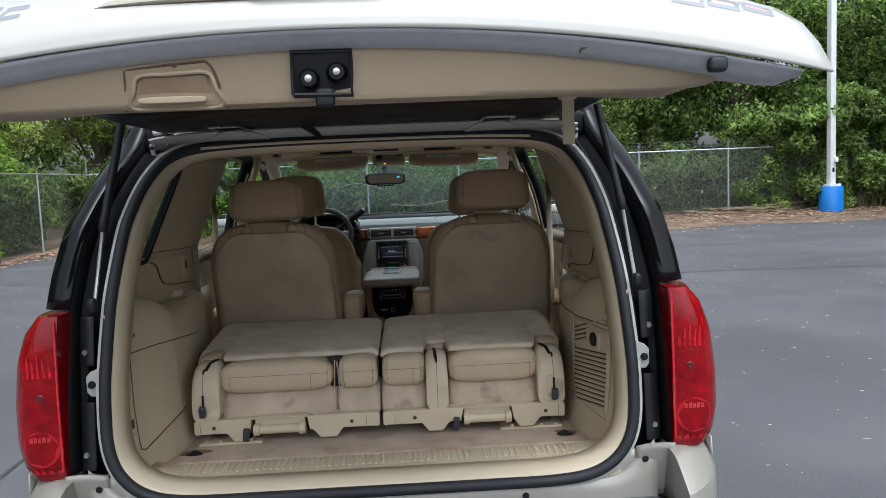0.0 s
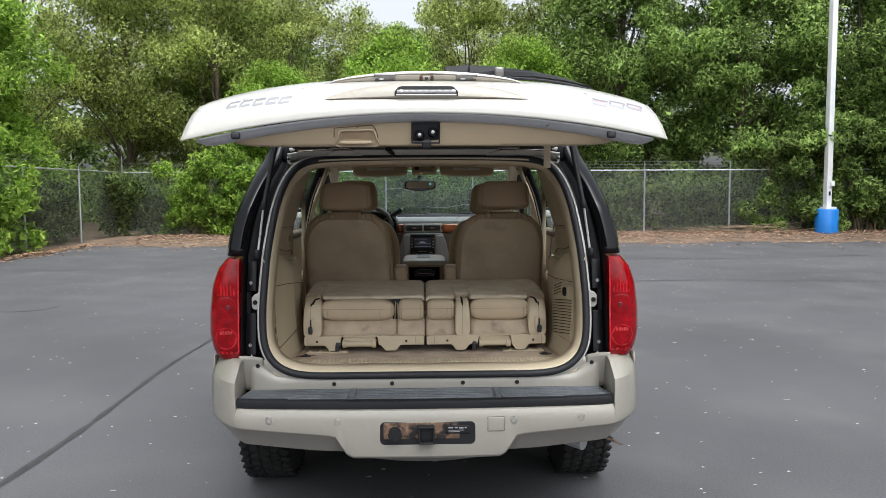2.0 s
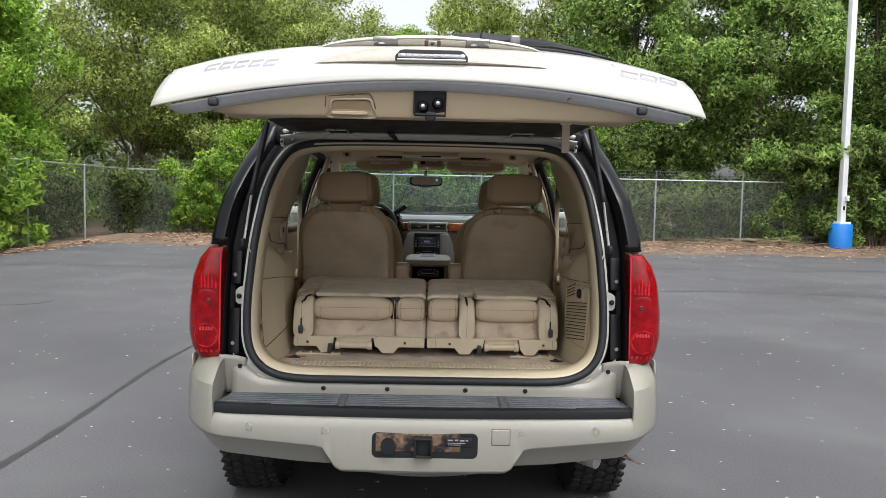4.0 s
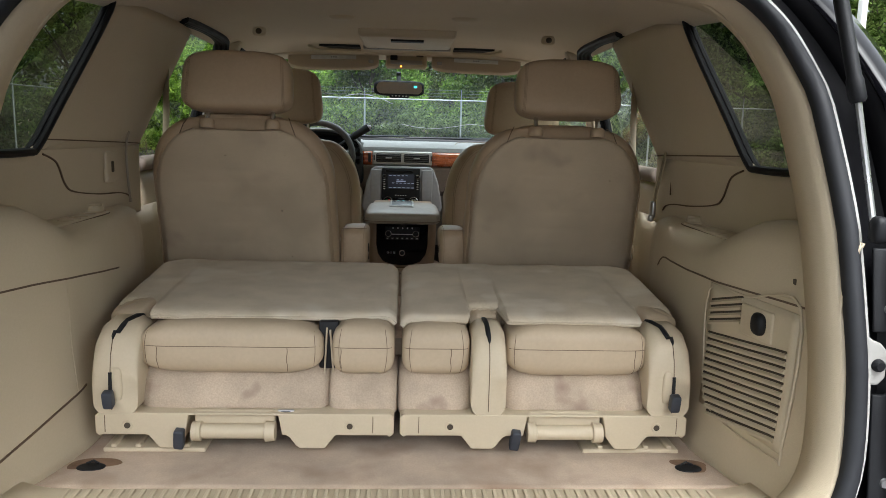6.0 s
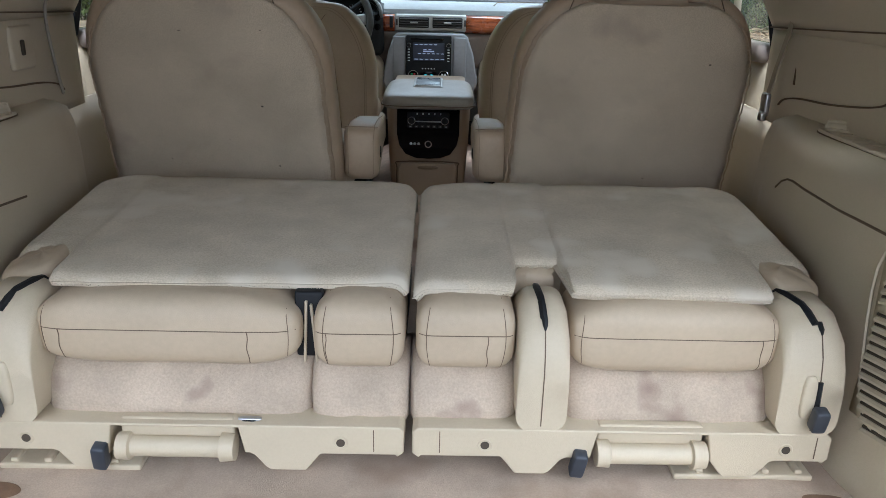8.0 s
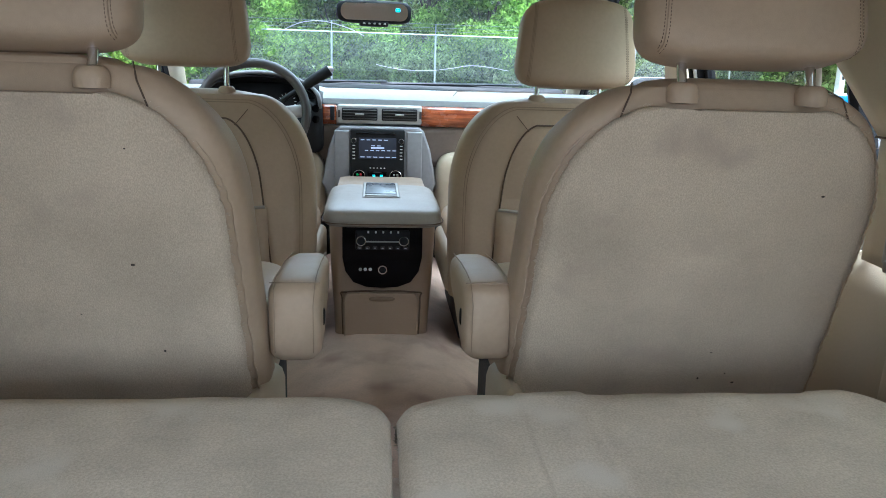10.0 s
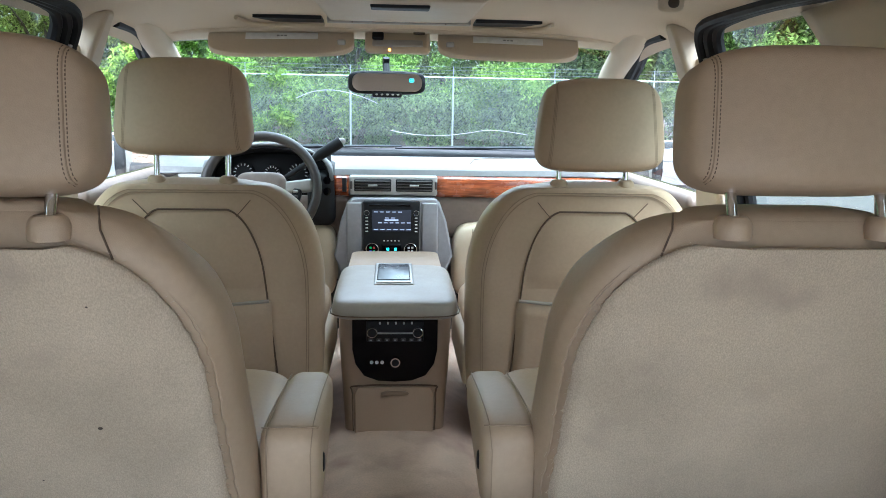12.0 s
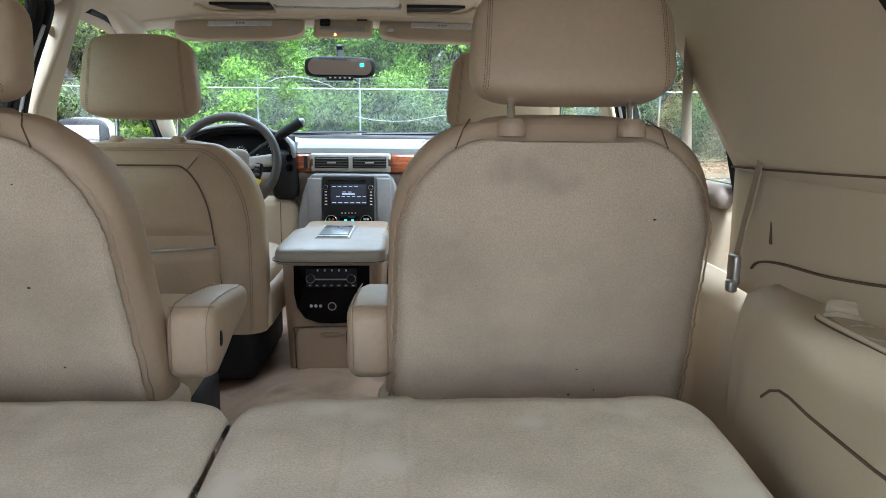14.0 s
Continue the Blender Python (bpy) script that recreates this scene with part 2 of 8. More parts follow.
CARPET = material("tan_floor_carpet", (0.44, 0.34, 0.25), 0.98, vary=0.16, scale=9, fine=0.09, fine_scale=320, bump=0.45, bump_scale=650, stain=(0.26, 0.17, 0.11), stain_scale=8, stain_at=(0.5, 0.8), sheen=0.08)
LOWER_CLOTH = material("stained_seat_cloth", (0.47, 0.375, 0.28), 0.98, vary=0.14, scale=12, fine=0.10, fine_scale=300, bump=0.45, bump_scale=650, stain=(0.27, 0.19, 0.15), stain_scale=13, stain_at=(0.60, 0.78), sheen=0.08)
# Cabin carpet, its colour raised to make up for weak light on the floor.
CARPET_LIFTED = material("cabin_carpet", (0.60, 0.44, 0.33), 0.98, vary=0.14, scale=7, fine=0.10, fine_scale=260, bump=0.45, bump_scale=650, stain=(0.36, 0.23, 0.17), stain_scale=8, stain_at=(0.5, 0.75), sheen=0.08)
MAT = material("seat_back_carpet", (0.505, 0.425, 0.312), 0.98, vary=0.13, scale=11, fine=0.15, fine_scale=380, bump=0.4, bump_scale=1100, stain=(0.58, 0.51, 0.40), stain_scale=8, stain_at=(0.58, 0.70), sheen=0.06)
MAT_BACK = material("seat_back_cloth_panel", (0.50, 0.405, 0.286), 0.98, vary=0.15, scale=5, fine=0.16, fine_scale=520, bump=0.5, bump_scale=950, pile=(1.25, 1.0, 0.7), stain=(0.38, 0.295, 0.22), stain_scale=9, stain_at=(0.60, 0.80), sheen=0.05)
DASH = material("grey_dash_top", (0.17, 0.17, 0.168), 0.6, vary=0.04, bump=0.25, bump_scale=500)
SILVER = material("satin_silver_plastic", (0.40, 0.39, 0.37), 0.38, 0.35, vary=0.04)
CONSOLE_TAN = material("console_tan_plastic", (0.38, 0.275, 0.185), 0.5, vary=0.05, scale=4, fine=0.02, fine_scale=200, bump=0.25, bump_scale=700)
CHEEK = material("stack_grey_plastic", (0.29, 0.29, 0.30), 0.45, 0.2, vary=0.05)
DOOR_BLACK = material("door_frame_black", (0.007, 0.007, 0.008), 0.5, vary=0.15, spec=0.2)
TAUPE = material("taupe_dash_plastic", (0.22, 0.175, 0.145), 0.55, vary=0.06, bump=0.2, bump_scale=500)
WOOD = material("wood_veneer", (0.30, 0.075, 0.022), 0.25, vary=0.35, scale=10, fine=0.4, fine_scale=60, coat=0.8, pile=(0.3, 1.0, 3.0), stain=(0.16, 0.03, 0.01), stain_scale=22, stain_at=(0.5, 0.62))
WHEEL_GREY = material("grey_wheel_leather", (0.05, 0.042, 0.038), 0.42, vary=0.1)
SCREEN_DARK = material("dark_tray_plastic", (0.05, 0.055, 0.065), 0.3, vary=0.1)
SCREEN = glowing("lit_screen", (0.012, 0.014, 0.022), 0.15)
SCREEN_TEXT = glowing("screen_text", (0.30, 0.33, 0.42), 0.25)
AMBER = glowing("amber_light", (1.0, 0.28, 0.03), 2.0)
TEAL = glowing("teal_display", (0.05, 0.35, 0.4), 0.8)
WHITE_MARK = material("white_print", (0.7, 0.7, 0.68), 0.6)
LABEL_WHITE = material("white_label_paper", (0.82, 0.82, 0.80), 0.6, vary=0.03)
YELLOW = material("yellow_tag", (0.75, 0.55, 0.03), 0.6)
RED_DOT = material("red_mark", (0.6, 0.03, 0.03), 0.5)
BLUE_DOT = material("blue_mark", (0.03, 0.12, 0.6), 0.5)
GREEN_DOT = material("green_mark", (0.03, 0.45, 0.12), 0.5)
MIRROR = material("mirror_glass", (0.85, 0.85, 0.86), 0.02, 1.0, vary=0.0, fine=0)
GLASS = glass("clear_glass", (0.93, 0.95, 0.93))
GLASS_SCREEN = glass("windscreen_glass", (0.62, 0.74, 0.73))
GLASS_REAR = glass("rear_door_glass", (0.60, 0.66, 0.58))
GLASS_DARK = glass("privacy_glass", (0.20, 0.225, 0.20))


# ---- building helpers ----
class Geo:
    """Vertices and faces of one mesh, gathered from simple forms."""

    def __init__(self):
        self.v, self.f = [], []

    def add(self, vf, m=None):
        v, f = vf
        k = len(self.v)
        self.v += [tuple(m @ Vector(p)) if m else tuple(p) for p in v]
        self.f += [tuple(i + k for i in q) for q in f]
        return self


def at(x, y, z, rx=0, ry=0, rz=0):
    return pose(x, y, z, rx, ry, rz)


def rbox(sx, sy, sz, r=0.01, n=3):
    """A box with rounded edges and corners about the origin."""
    r = min(r, sx / 2, sy / 2, sz / 2)
    hx, hy, hz = sx / 2 - r, sy / 2 - r, sz / 2 - r
    rows = [(-90 + 90 * i / n, -1) for i in range(n + 1)] + [(90 * i / n, 1) for i in range(n + 1)]
    v, f = [], []
    for phi, s in rows:
        c, w = math.cos(radians(phi)), math.sin(radians(phi))
        for q in range(4):
            qx, qy = ((1, 1), (-1, 1), (-1, -1), (1, -1))[q]
            for i in range(n + 1):
                a = radians(90 * q + 90 * i / n)
                v.append((qx * hx + r * c * math.cos(a), qy * hy + r * c * math.sin(a), s * hz + r * w))
    k = 4 * (n + 1)
    for j in range(len(rows) - 1):
        for i in range(k):
            f.append((j * k + i, j * k + (i + 1) % k, (j + 1) * k + (i + 1) % k, (j + 1) * k + i))
    f.append(tuple(range(k))[::-1])
    f.append(tuple((len(rows) - 1) * k + i for i in range(k)))
    return v, f


def pillow(sx, sy, sz, e=0.35, e2=None, n=40, m=24, shape=None):
    """A cushion-like rounded block about the origin; shape(x, y, z) may move its points (in units of the half size)."""
    e2 = e2 or e

    def p(c, k):
        return math.copysign(abs(c) ** k, c)

    v, f = [], []
    for j in range(m + 1):
        b = -math.pi / 2 + math.pi * j / m
        for i in range(n):
            a = 2 * math.pi * i / n
            q = (p(math.cos(b), e2) * p(math.cos(a), e), p(math.cos(b), e2) * p(math.sin(a), e), p(math.sin(b), e2))
            q = shape(*q) if shape else q
            v.append((q[0] * sx / 2, q[1] * sy / 2, q[2] * sz / 2))
    for j in range(m):
        for i in range(n):
            f.append((j * n + i, j * n + (i + 1) % n, (j + 1) * n + (i + 1) % n, (j + 1) * n + i))
    return v, f


def loft(rings, closed=True, cap=True):
    n = len(rings[0])
    v = [p for r in rings for p in r]
    f = []
    for j in range(len(rings) - 1):
        for i in range(n if closed else n - 1):
            k = (i + 1) % n
            f.append((j * n + i, j * n + k, (j + 1) * n + k, (j + 1) * n + i))
    if cap and closed:
        f.append(tuple(range(n))[::-1])
        f.append(tuple((len(rings) - 1) * n + i for i in range(n)))
    return v, f


def rrect(w, d, r, n=5):
    """Rounded rectangle outline in x, y."""
    r = min(r, w / 2 - 1e-4, d / 2 - 1e-4)
    out = []
    for q, (sx, sy) in enumerate(((1, 1), (-1, 1), (-1, -1), (1, -1))):
        for i in range(n + 1):
            a = radians(90 * q + 90 * i / n)
            out.append((sx * (w / 2 - r) + r * math.cos(a), sy * (d / 2 - r) + r * math.sin(a)))
    return out


def tube(points, r, n=8, closed=False, squash=1.0):
    """A round bar along the points; r is one radius or one for each point."""
    pts = [Vector(p) for p in points]
    k = len(pts)
    rs = r if isinstance(r, (list, tuple)) else [r] * k
    rings, up = [], None
    for i, p in enumerate(pts):
        a = pts[(i - 1) % k] if closed or i else p
        b = pts[(i + 1) % k] if closed or i < k - 1 else p
        d = (b - a).normalized()
        if up is None:
            up = d.orthogonal().normalized()
        up = (up - d * up.dot(d)).normalized()
        side = d.cross(up)
        rings.append([tuple(p + (up * math.cos(2 * math.pi * j / n) + side * math.sin(2 * math.pi * j / n) * squash) * rs[i]) for j in range(n)])
    if closed:
        rings.append(rings[0])
    return loft(rings, True, not closed)


def prism(poly, d0, d1, plane="xz"):
    """A flat outline given thickness from d0 to d1 along the third axis."""
    def put(a, b, c):
        return {"xz": (a, c, b), "xy": (a, b, c), "yz": (c, a, b)}[plane]

    n = len(poly)
    v = [put(a, b, d0) for a, b in poly] + [put(a, b, d1) for a, b in poly]
    f = [tuple(range(n))[::-1], tuple(range(n, 2 * n))] + [(i, (i + 1) % n, n + (i + 1) % n, n + i) for i in range(n)]
    return v, f


def sheet(fn, nu, nv):
    """A grid of fn(u, v), u and v from 0 to 1."""
    v = [tuple(fn(i / nu, j / nv)) for j in range(nv + 1) for i in range(nu + 1)]
    f = [(j * (nu + 1) + i, j * (nu + 1) + i + 1, (j + 1) * (nu + 1) + i + 1, (j + 1) * (nu + 1) + i) for j in range(nv) for i in range(nu)]
    return v, f


def cyl(r, h, n=20, r2=None):
    r2 = r if r2 is None else r2
    return loft([[(q * math.cos(2 * math.pi * i / n), q * math.sin(2 * math.pi * i / n), z) for i in range(n)] for q, z in ((r, -h / 2), (r2, h / 2))])


def lathe(profile, n=32):
    """A body turned about z from (radius, height) pairs."""
    return loft([[(r * math.cos(2 * math.pi * i / n), r * math.sin(2 * math.pi * i / n), z) for i in range(n)] for r, z in profile])


def curve_pts(ctrl, n=8, closed=False):
    """A smooth line through the points."""
    p = [Vector(c) for c in ctrl]
    k = len(p)
    out = []
    for i in range(k if closed else k - 1):
        a, b, c, d = (p[(i - 1) % k] if closed or i else p[0], p[i], p[(i + 1) % k], p[(i + 2) % k] if closed or i + 2 < k else p[-1])
        for j in range(n):
            t = j / n
            out.append(0.5 * ((2 * b) + (c - a) * t + (2 * a - 5 * b + 4 * c - d) * t * t + (3 * b - a - 3 * c + d) * t ** 3))
    if not closed:
        out.append(p[-1])
    return out


def interp(x, xs, ys):
    return float(np.interp(x, xs, ys))


def mesh_of(name, geo, mat, smooth=True, sharp=40):
    v, f = (geo.v, geo.f) if isinstance(geo, Geo) else geo
    me = bpy.data.meshes.new(name)
    me.from_pydata([tuple(p) for p in v], [], f)
    me.materials.append(mat)
    if smooth:
        me.polygons.foreach_set("use_smooth", [True] * len(me.polygons))
        me.set_sharp_from_angle(angle=radians(sharp))
    me.update()
    return me


def part(name, geo, mat, parent=None, label="", smooth=True, sharp=40, thick=0.0, bevel=0.0, m=None):
    """One mesh object under a thing or a part."""
    ob = new(name, mesh_of(name, geo, mat, smooth, sharp))
    if parent is not None:
        ob.parent = parent
        ob.matrix_parent_inverse = Matrix.Identity(4)
    if m is not None:
        ob.matrix_basis = m
    if thick:
        s = ob.modifiers.new("thickness", "SOLIDIFY")
        s.thickness, s.offset = thick, 0.0
    if bevel:
        s = ob.modifiers.new("rounded", "BEVEL")
        s.width, s.segments, s.limit_method, s.angle_limit = bevel, 3, "ANGLE", radians(35)
        s.harden_normals = False
    if label:
        tagged(ob, label)
    return ob


def thing(name, label, category, group="", kind="", m=None):
    ob = new(name)
    if m is not None:
        ob.matrix_basis = m
    return tagged(ob, label, category, group, kind)


def mirrored(v_f):
    v, f = v_f
    return [(-x, y, z) for x, y, z in v], [tuple(reversed(q)) for q in f]

# ---- ground and surroundings ----
ground = tagged(new("ground", mesh_of("ground", sheet(lambda u, v: (-400 + 800 * u, -400 + 800 * v, -0.012), 8, 8), SOIL)), "brown leaf-strewn soil reaching to the horizon", "ground", kind="structure")
lot = tagged(new("parking_lot", mesh_of("parking_lot", sheet(lambda u, v: (-10.4 + 60.4 * u, -70 + 91.6 * v, 0.0), 60, 92), ASPHALT)), "worn dark grey asphalt with pale chips", "asphalt", kind="structure")


def chips():
    rnd = random.Random(4)
    g = Geo()
    for _ in range(2600):
        x, y, s = rnd.uniform(-10, 14), rnd.uniform(-3, 21) ** 1.0, rnd.uniform(0.004, 0.017)
        a = rnd.uniform(0, 6.28)
        pts = [(x + s * rnd.uniform(0.5, 1.6) * math.cos(a + k * 1.57), y + s * rnd.uniform(0.5, 1.2) * math.sin(a + k * 1.57), 0.002 + 0.004 * (k % 2)) for k in range(4)]
        g.add((pts, [(0, 1, 2, 3)]))
    for x, y, n in ((2.2, -0.4, 14), (2.6, 2.0, 10), (-2.0, 0.4, 8), (3.4, 5, 12), (-3, 5, 12), (4.5, 9, 12), (7.5, 12, 16), (9, 7, 12), (-6, 9, 12)):
        for _ in range(n):
            px, py, s = x + rnd.gauss(0, 0.6), y + rnd.gauss(0, 0.6), rnd.uniform(0.006, 0.015)
            a = rnd.uniform(-0.4, 0.4)
            l = rnd.choice((1, 1, 1.3, 1.8))
            g.add(([(px - s * l, py - s * 0.4 + a * s * l, 0.003), (px + s * l, py - s * 0.5, 0.003), (px + s * l, py + s * 0.4, 0.004), (px - s * l, py + s * 0.5 + a * s * l, 0.003)], [(0, 1, 2, 3)]))
    return g


tagged(new("stone_chips", mesh_of("stone_chips", chips(), CHIP, False)), "pale stone chips and scuffs scattered on asphalt", "gravel", kind="stuff")


def crack_line(points, w):
    pts = curve_pts([(x, y, 0.004) for x, y in points], 10)
    rnd = random.Random(len(points))
    rows = []
    for i, p in enumerate(pts):
        d = (pts[min(i + 1, len(pts) - 1)] - pts[max(i - 1, 0)]).normalized()
        s = Vector((-d.y, d.x, 0)) * w * rnd.uniform(0.5, 1.3)
        rows.append([tuple(p - s), tuple(p + s)])
    return loft(rows, False, False)


CRACKS = [
    [(-2.25, -4.0), (-2.36, -0.5), (-2.33, 1.6), (-2.38, 3.5), (-2.30, 5.6), (-2.42, 9), (-2.2, 14)],
    [(2.0, 9.4), (5.0, 9.7), (8.5, 9.3), (12, 9.8), (18, 9.2)],
    [(3.0, 14.2), (7.0, 13.8), (11, 14.4)],
    [(-9.5, 12.1), (-6.5, 12.3), (-3.5, 12.0)],
]
for pts in CRACKS:
    tagged(new("crack", mesh_of("crack", crack_line(pts, 0.026), TAR, False)), "dark sealed crack running across asphalt", "crack", "cracks in the asphalt", "structure")
tagged(new("tar_patch", mesh_of("tar_patch", Geo().add(cyl(0.42, 0.006, 24), at(-5.6, 7.2, 0.003)), ASPHALT)), "small round repaired patch in the asphalt", "patch", kind="structure")

FENCE_Y, FENCE_X, FENCE_H = 23.0, -10.45, 2.3


def litter():
    rnd = random.Random(9)
    g = Geo()
    for _ in range(21000):
        if rnd.random() < 0.8:
            x, y = rnd.uniform(-10.5, 34), FENCE_Y - abs(rnd.gauss(0, 2.3)) + 0.5
        else:
            x, y = FENCE_X + abs(rnd.gauss(0, 0.35)), rnd.uniform(3, 23)
        s, a, z = rnd.uniform(0.04, 0.09), rnd.uniform(0, 6.28), rnd.uniform(0.004, 0.04)
        if x > FENCE_X + 1 and 19.0 < y < 24.4:
            z += 0.012 + 0.10 * math.sin(math.pi * min(1, (y - 19.0) / 5.4 * 0.8))
        c, d = math.cos(a) * s, math.sin(a) * s
        t = rnd.uniform(-0.03, 0.03)
        g.add(([(x - c, y - d, z), (x + d * 0.5, y - c * 0.5, z + t * 0.4 + 0.012), (x + c, y + d, z + 0.01), (x - d * 0.5, y + c * 0.5, z + 0.015)], [(0, 1, 2, 3)]))
    return g


tagged(new("leaf_litter", mesh_of("leaf_litter", litter(), LITTER, False)), "reddish brown dead leaves heaped along the fence", "dead leaves", kind="stuff")
litter_bed = sheet(lambda u, v: (-10.6 + 46 * u, 19.0 + 5.4 * v + 0.35 * math.sin(u * 60) * (1 - v), 0.004 + 0.10 * math.sin(math.pi * min(1, v * 0.8)) + 0.02 * noise.noise((u * 60, v * 4, 0))), 90, 8)
tagged(new("leaf_bed", mesh_of("leaf_bed", litter_bed, SOIL)), "bank of rotting brown leaves by the fence", "ground", kind="structure")


# ---- fence ----
def fence(name, a, b, label):
    a, b = Vector(a), Vector(b)
    f = thing(name, label, "fence")
    length, d = (b - a).length, (b - a).normalized()
    n = max(1, round(length / 3.05))
    for i in range(n + 1):
        p = a + d * length * i / n
        h = FENCE_H + (0.25 if i in (0, n) else 0.0)
        part("post", Geo().add(tube([(0, 0, -0.02), (0, 0, h)], 0.038 if i in (0, n) else 0.03, 10)).add(pillow(0.08, 0.08, 0.05, 0.9, n=10, m=6), at(0, 0, h)), GALV, f, m=at(*p))
        part("wire_arm", tube([(0, 0, h - 0.02), (0.0, 0.0, h + 0.12), (-d.y * -0.18, -d.x * 0.0 - 0.0, h + 0.32)], 0.012, 6), GALV, f, m=at(*p))
    part("top_rail", tube([a + Vector((0, 0, FENCE_H)), b + Vector((0, 0, FENCE_H))], 0.022, 8), GALV, f)
    g = Geo()
    step = 0.085
    k = int(length / step)
    r = 0.0035
    side = Vector((-d.y, d.x, 0))

    def wire(p, q):
        w = (q - p).normalized().cross(side) * r
        o = side * r
        g.add(([tuple(p + w), tuple(p + o), tuple(p - w), tuple(q + w), tuple(q + o), tuple(q - w)], [(0, 1, 4, 3), (1, 2, 5, 4), (2, 0, 3, 5)]))

    for i in range(-int(FENCE_H / step * 0.8), k):
        for s in (1, -1):
            u0, u1 = i * step, i * step + FENCE_H * 0.8
            z0, z1 = 0.03, FENCE_H
            if u0 < 0:
                z0, u0 = z0 + (0 - u0) / (u1 - u0) * (z1 - z0), 0
            if u1 > length:
                z1, u1 = z1 - (u1 - length) / (u1 - u0) * (z1 - z0), length
            p, q = a + d * u0 + Vector((0, 0, z0)), a + d * u1 + Vector((0, 0, z1))
            if s < 0:
                p, q = b - d * u0 + Vector((0, 0, z0)), b - d * u1 + Vector((0, 0, z1))
            wire(p, q)
    tagged(part("chain_link_mesh", g, WIRE, f, "woven grey diamond wire mesh", smooth=False), kind="stuff")
    for z in (0.12, 0.22, 0.32):
        part("barbed_wire", tube([a + Vector((0, 0, FENCE_H + z)), (a + b) / 2 + Vector((0, 0, FENCE_H + z - 0.02)), b + Vector((0, 0, FENCE_H + z))], 0.006, 4), WIRE, f)
    return f


fence("chain_link_fence", (FENCE_X, FENCE_Y, 0), (26.15, FENCE_Y, 0), "grey galvanised chain link fence with leaves on it")
fence("chain_link_fence", (FENCE_X - 0.9, 2.0, 0), (FENCE_X, FENCE_Y, 0), "grey galvanised chain link fence along the lot's side")


# ---- light pole ----
pole = thing("light_pole", "white square light pole on a round blue base", "light pole", m=at(13.78, 21.8, 0, 0, 0, 12))
part("base_sleeve", lathe([(0.0, 0.0), (0.365, 0.0), (0.365, 0.90), (0.350, 0.92), (0.0, 0.92)], 28), BLUE, pole, "round blue plastic base sleeve")
part("base_plate", Geo().add(rbox(0.42, 0.42, 0.08, 0.01), at(0, 0, 0.955)), POLE_WHITE, pole)
part("shaft", Geo().add(rbox(0.2, 0.2, 11.0, 0.02), at(0, 0, 6.45)), POLE_WHITE, pole)
part("junction_box", Geo().add(rbox(0.12, 0.1, 0.16, 0.01), at(0.06, -0.14, 1.78)), POLE_WHITE, pole)
part("hand_hole", Geo().add(rbox(0.08, 0.02, 0.14, 0.01), at(0.0, -0.1, 1.45)), BLACK_PLASTIC, pole)
for s in (-1, 1):
    part("lamp_head", Geo().add(rbox(0.7, 0.35, 0.16, 0.03), at(s * 0.6, 0, 11.8)), POLE_WHITE, pole)


# ---- trees ----
def leaf_cloud(clumps, per, size, seed, flat=0.75):
    """Many small bent leaves gathered round the clump centres (x, y, z, radius)."""
    rnd = np.random.RandomState(seed)
    c = np.repeat(np.array(clumps), per, axis=0)
    n = len(c)
    d = rnd.normal(size=(n, 3))
    d /= np.linalg.norm(d, axis=1)[:, None]
    p = c[:, :3] + d * (c[:, 3:4] * rnd.uniform(0.0, 1.0, (n, 1)) ** 0.45) * (1, 1, flat)
    a = rnd.normal(size=(n, 3))
    a /= np.linalg.norm(a, axis=1)[:, None]
    b = np.cross(a, rnd.normal(size=(n, 3)) * 0.6 + (0, 0, 1.0))
    b /= np.linalg.norm(b, axis=1)[:, None] + 1e-9
    s = size * rnd.uniform(0.55, 1.3, (n, 1))
    v = np.stack([p - a * s, p + b * s * 0.62 + a * s * 0.1, p + a * s * 0.9 - b * s * 0.35], 1).reshape(-1, 3)
    f = np.arange(3 * n).reshape(-1, 3)
    return v.tolist(), f.tolist()


def limb_points(a, b, rnd, wob, n=6):
    a, b = Vector(a), Vector(b)
    return [a.lerp(b, i / n) + Vector((rnd.uniform(-wob, wob), rnd.uniform(-wob, wob), rnd.uniform(-wob, wob) * 0.4)) * (1 if 0 < i < n else 0) for i in range(n + 1)]


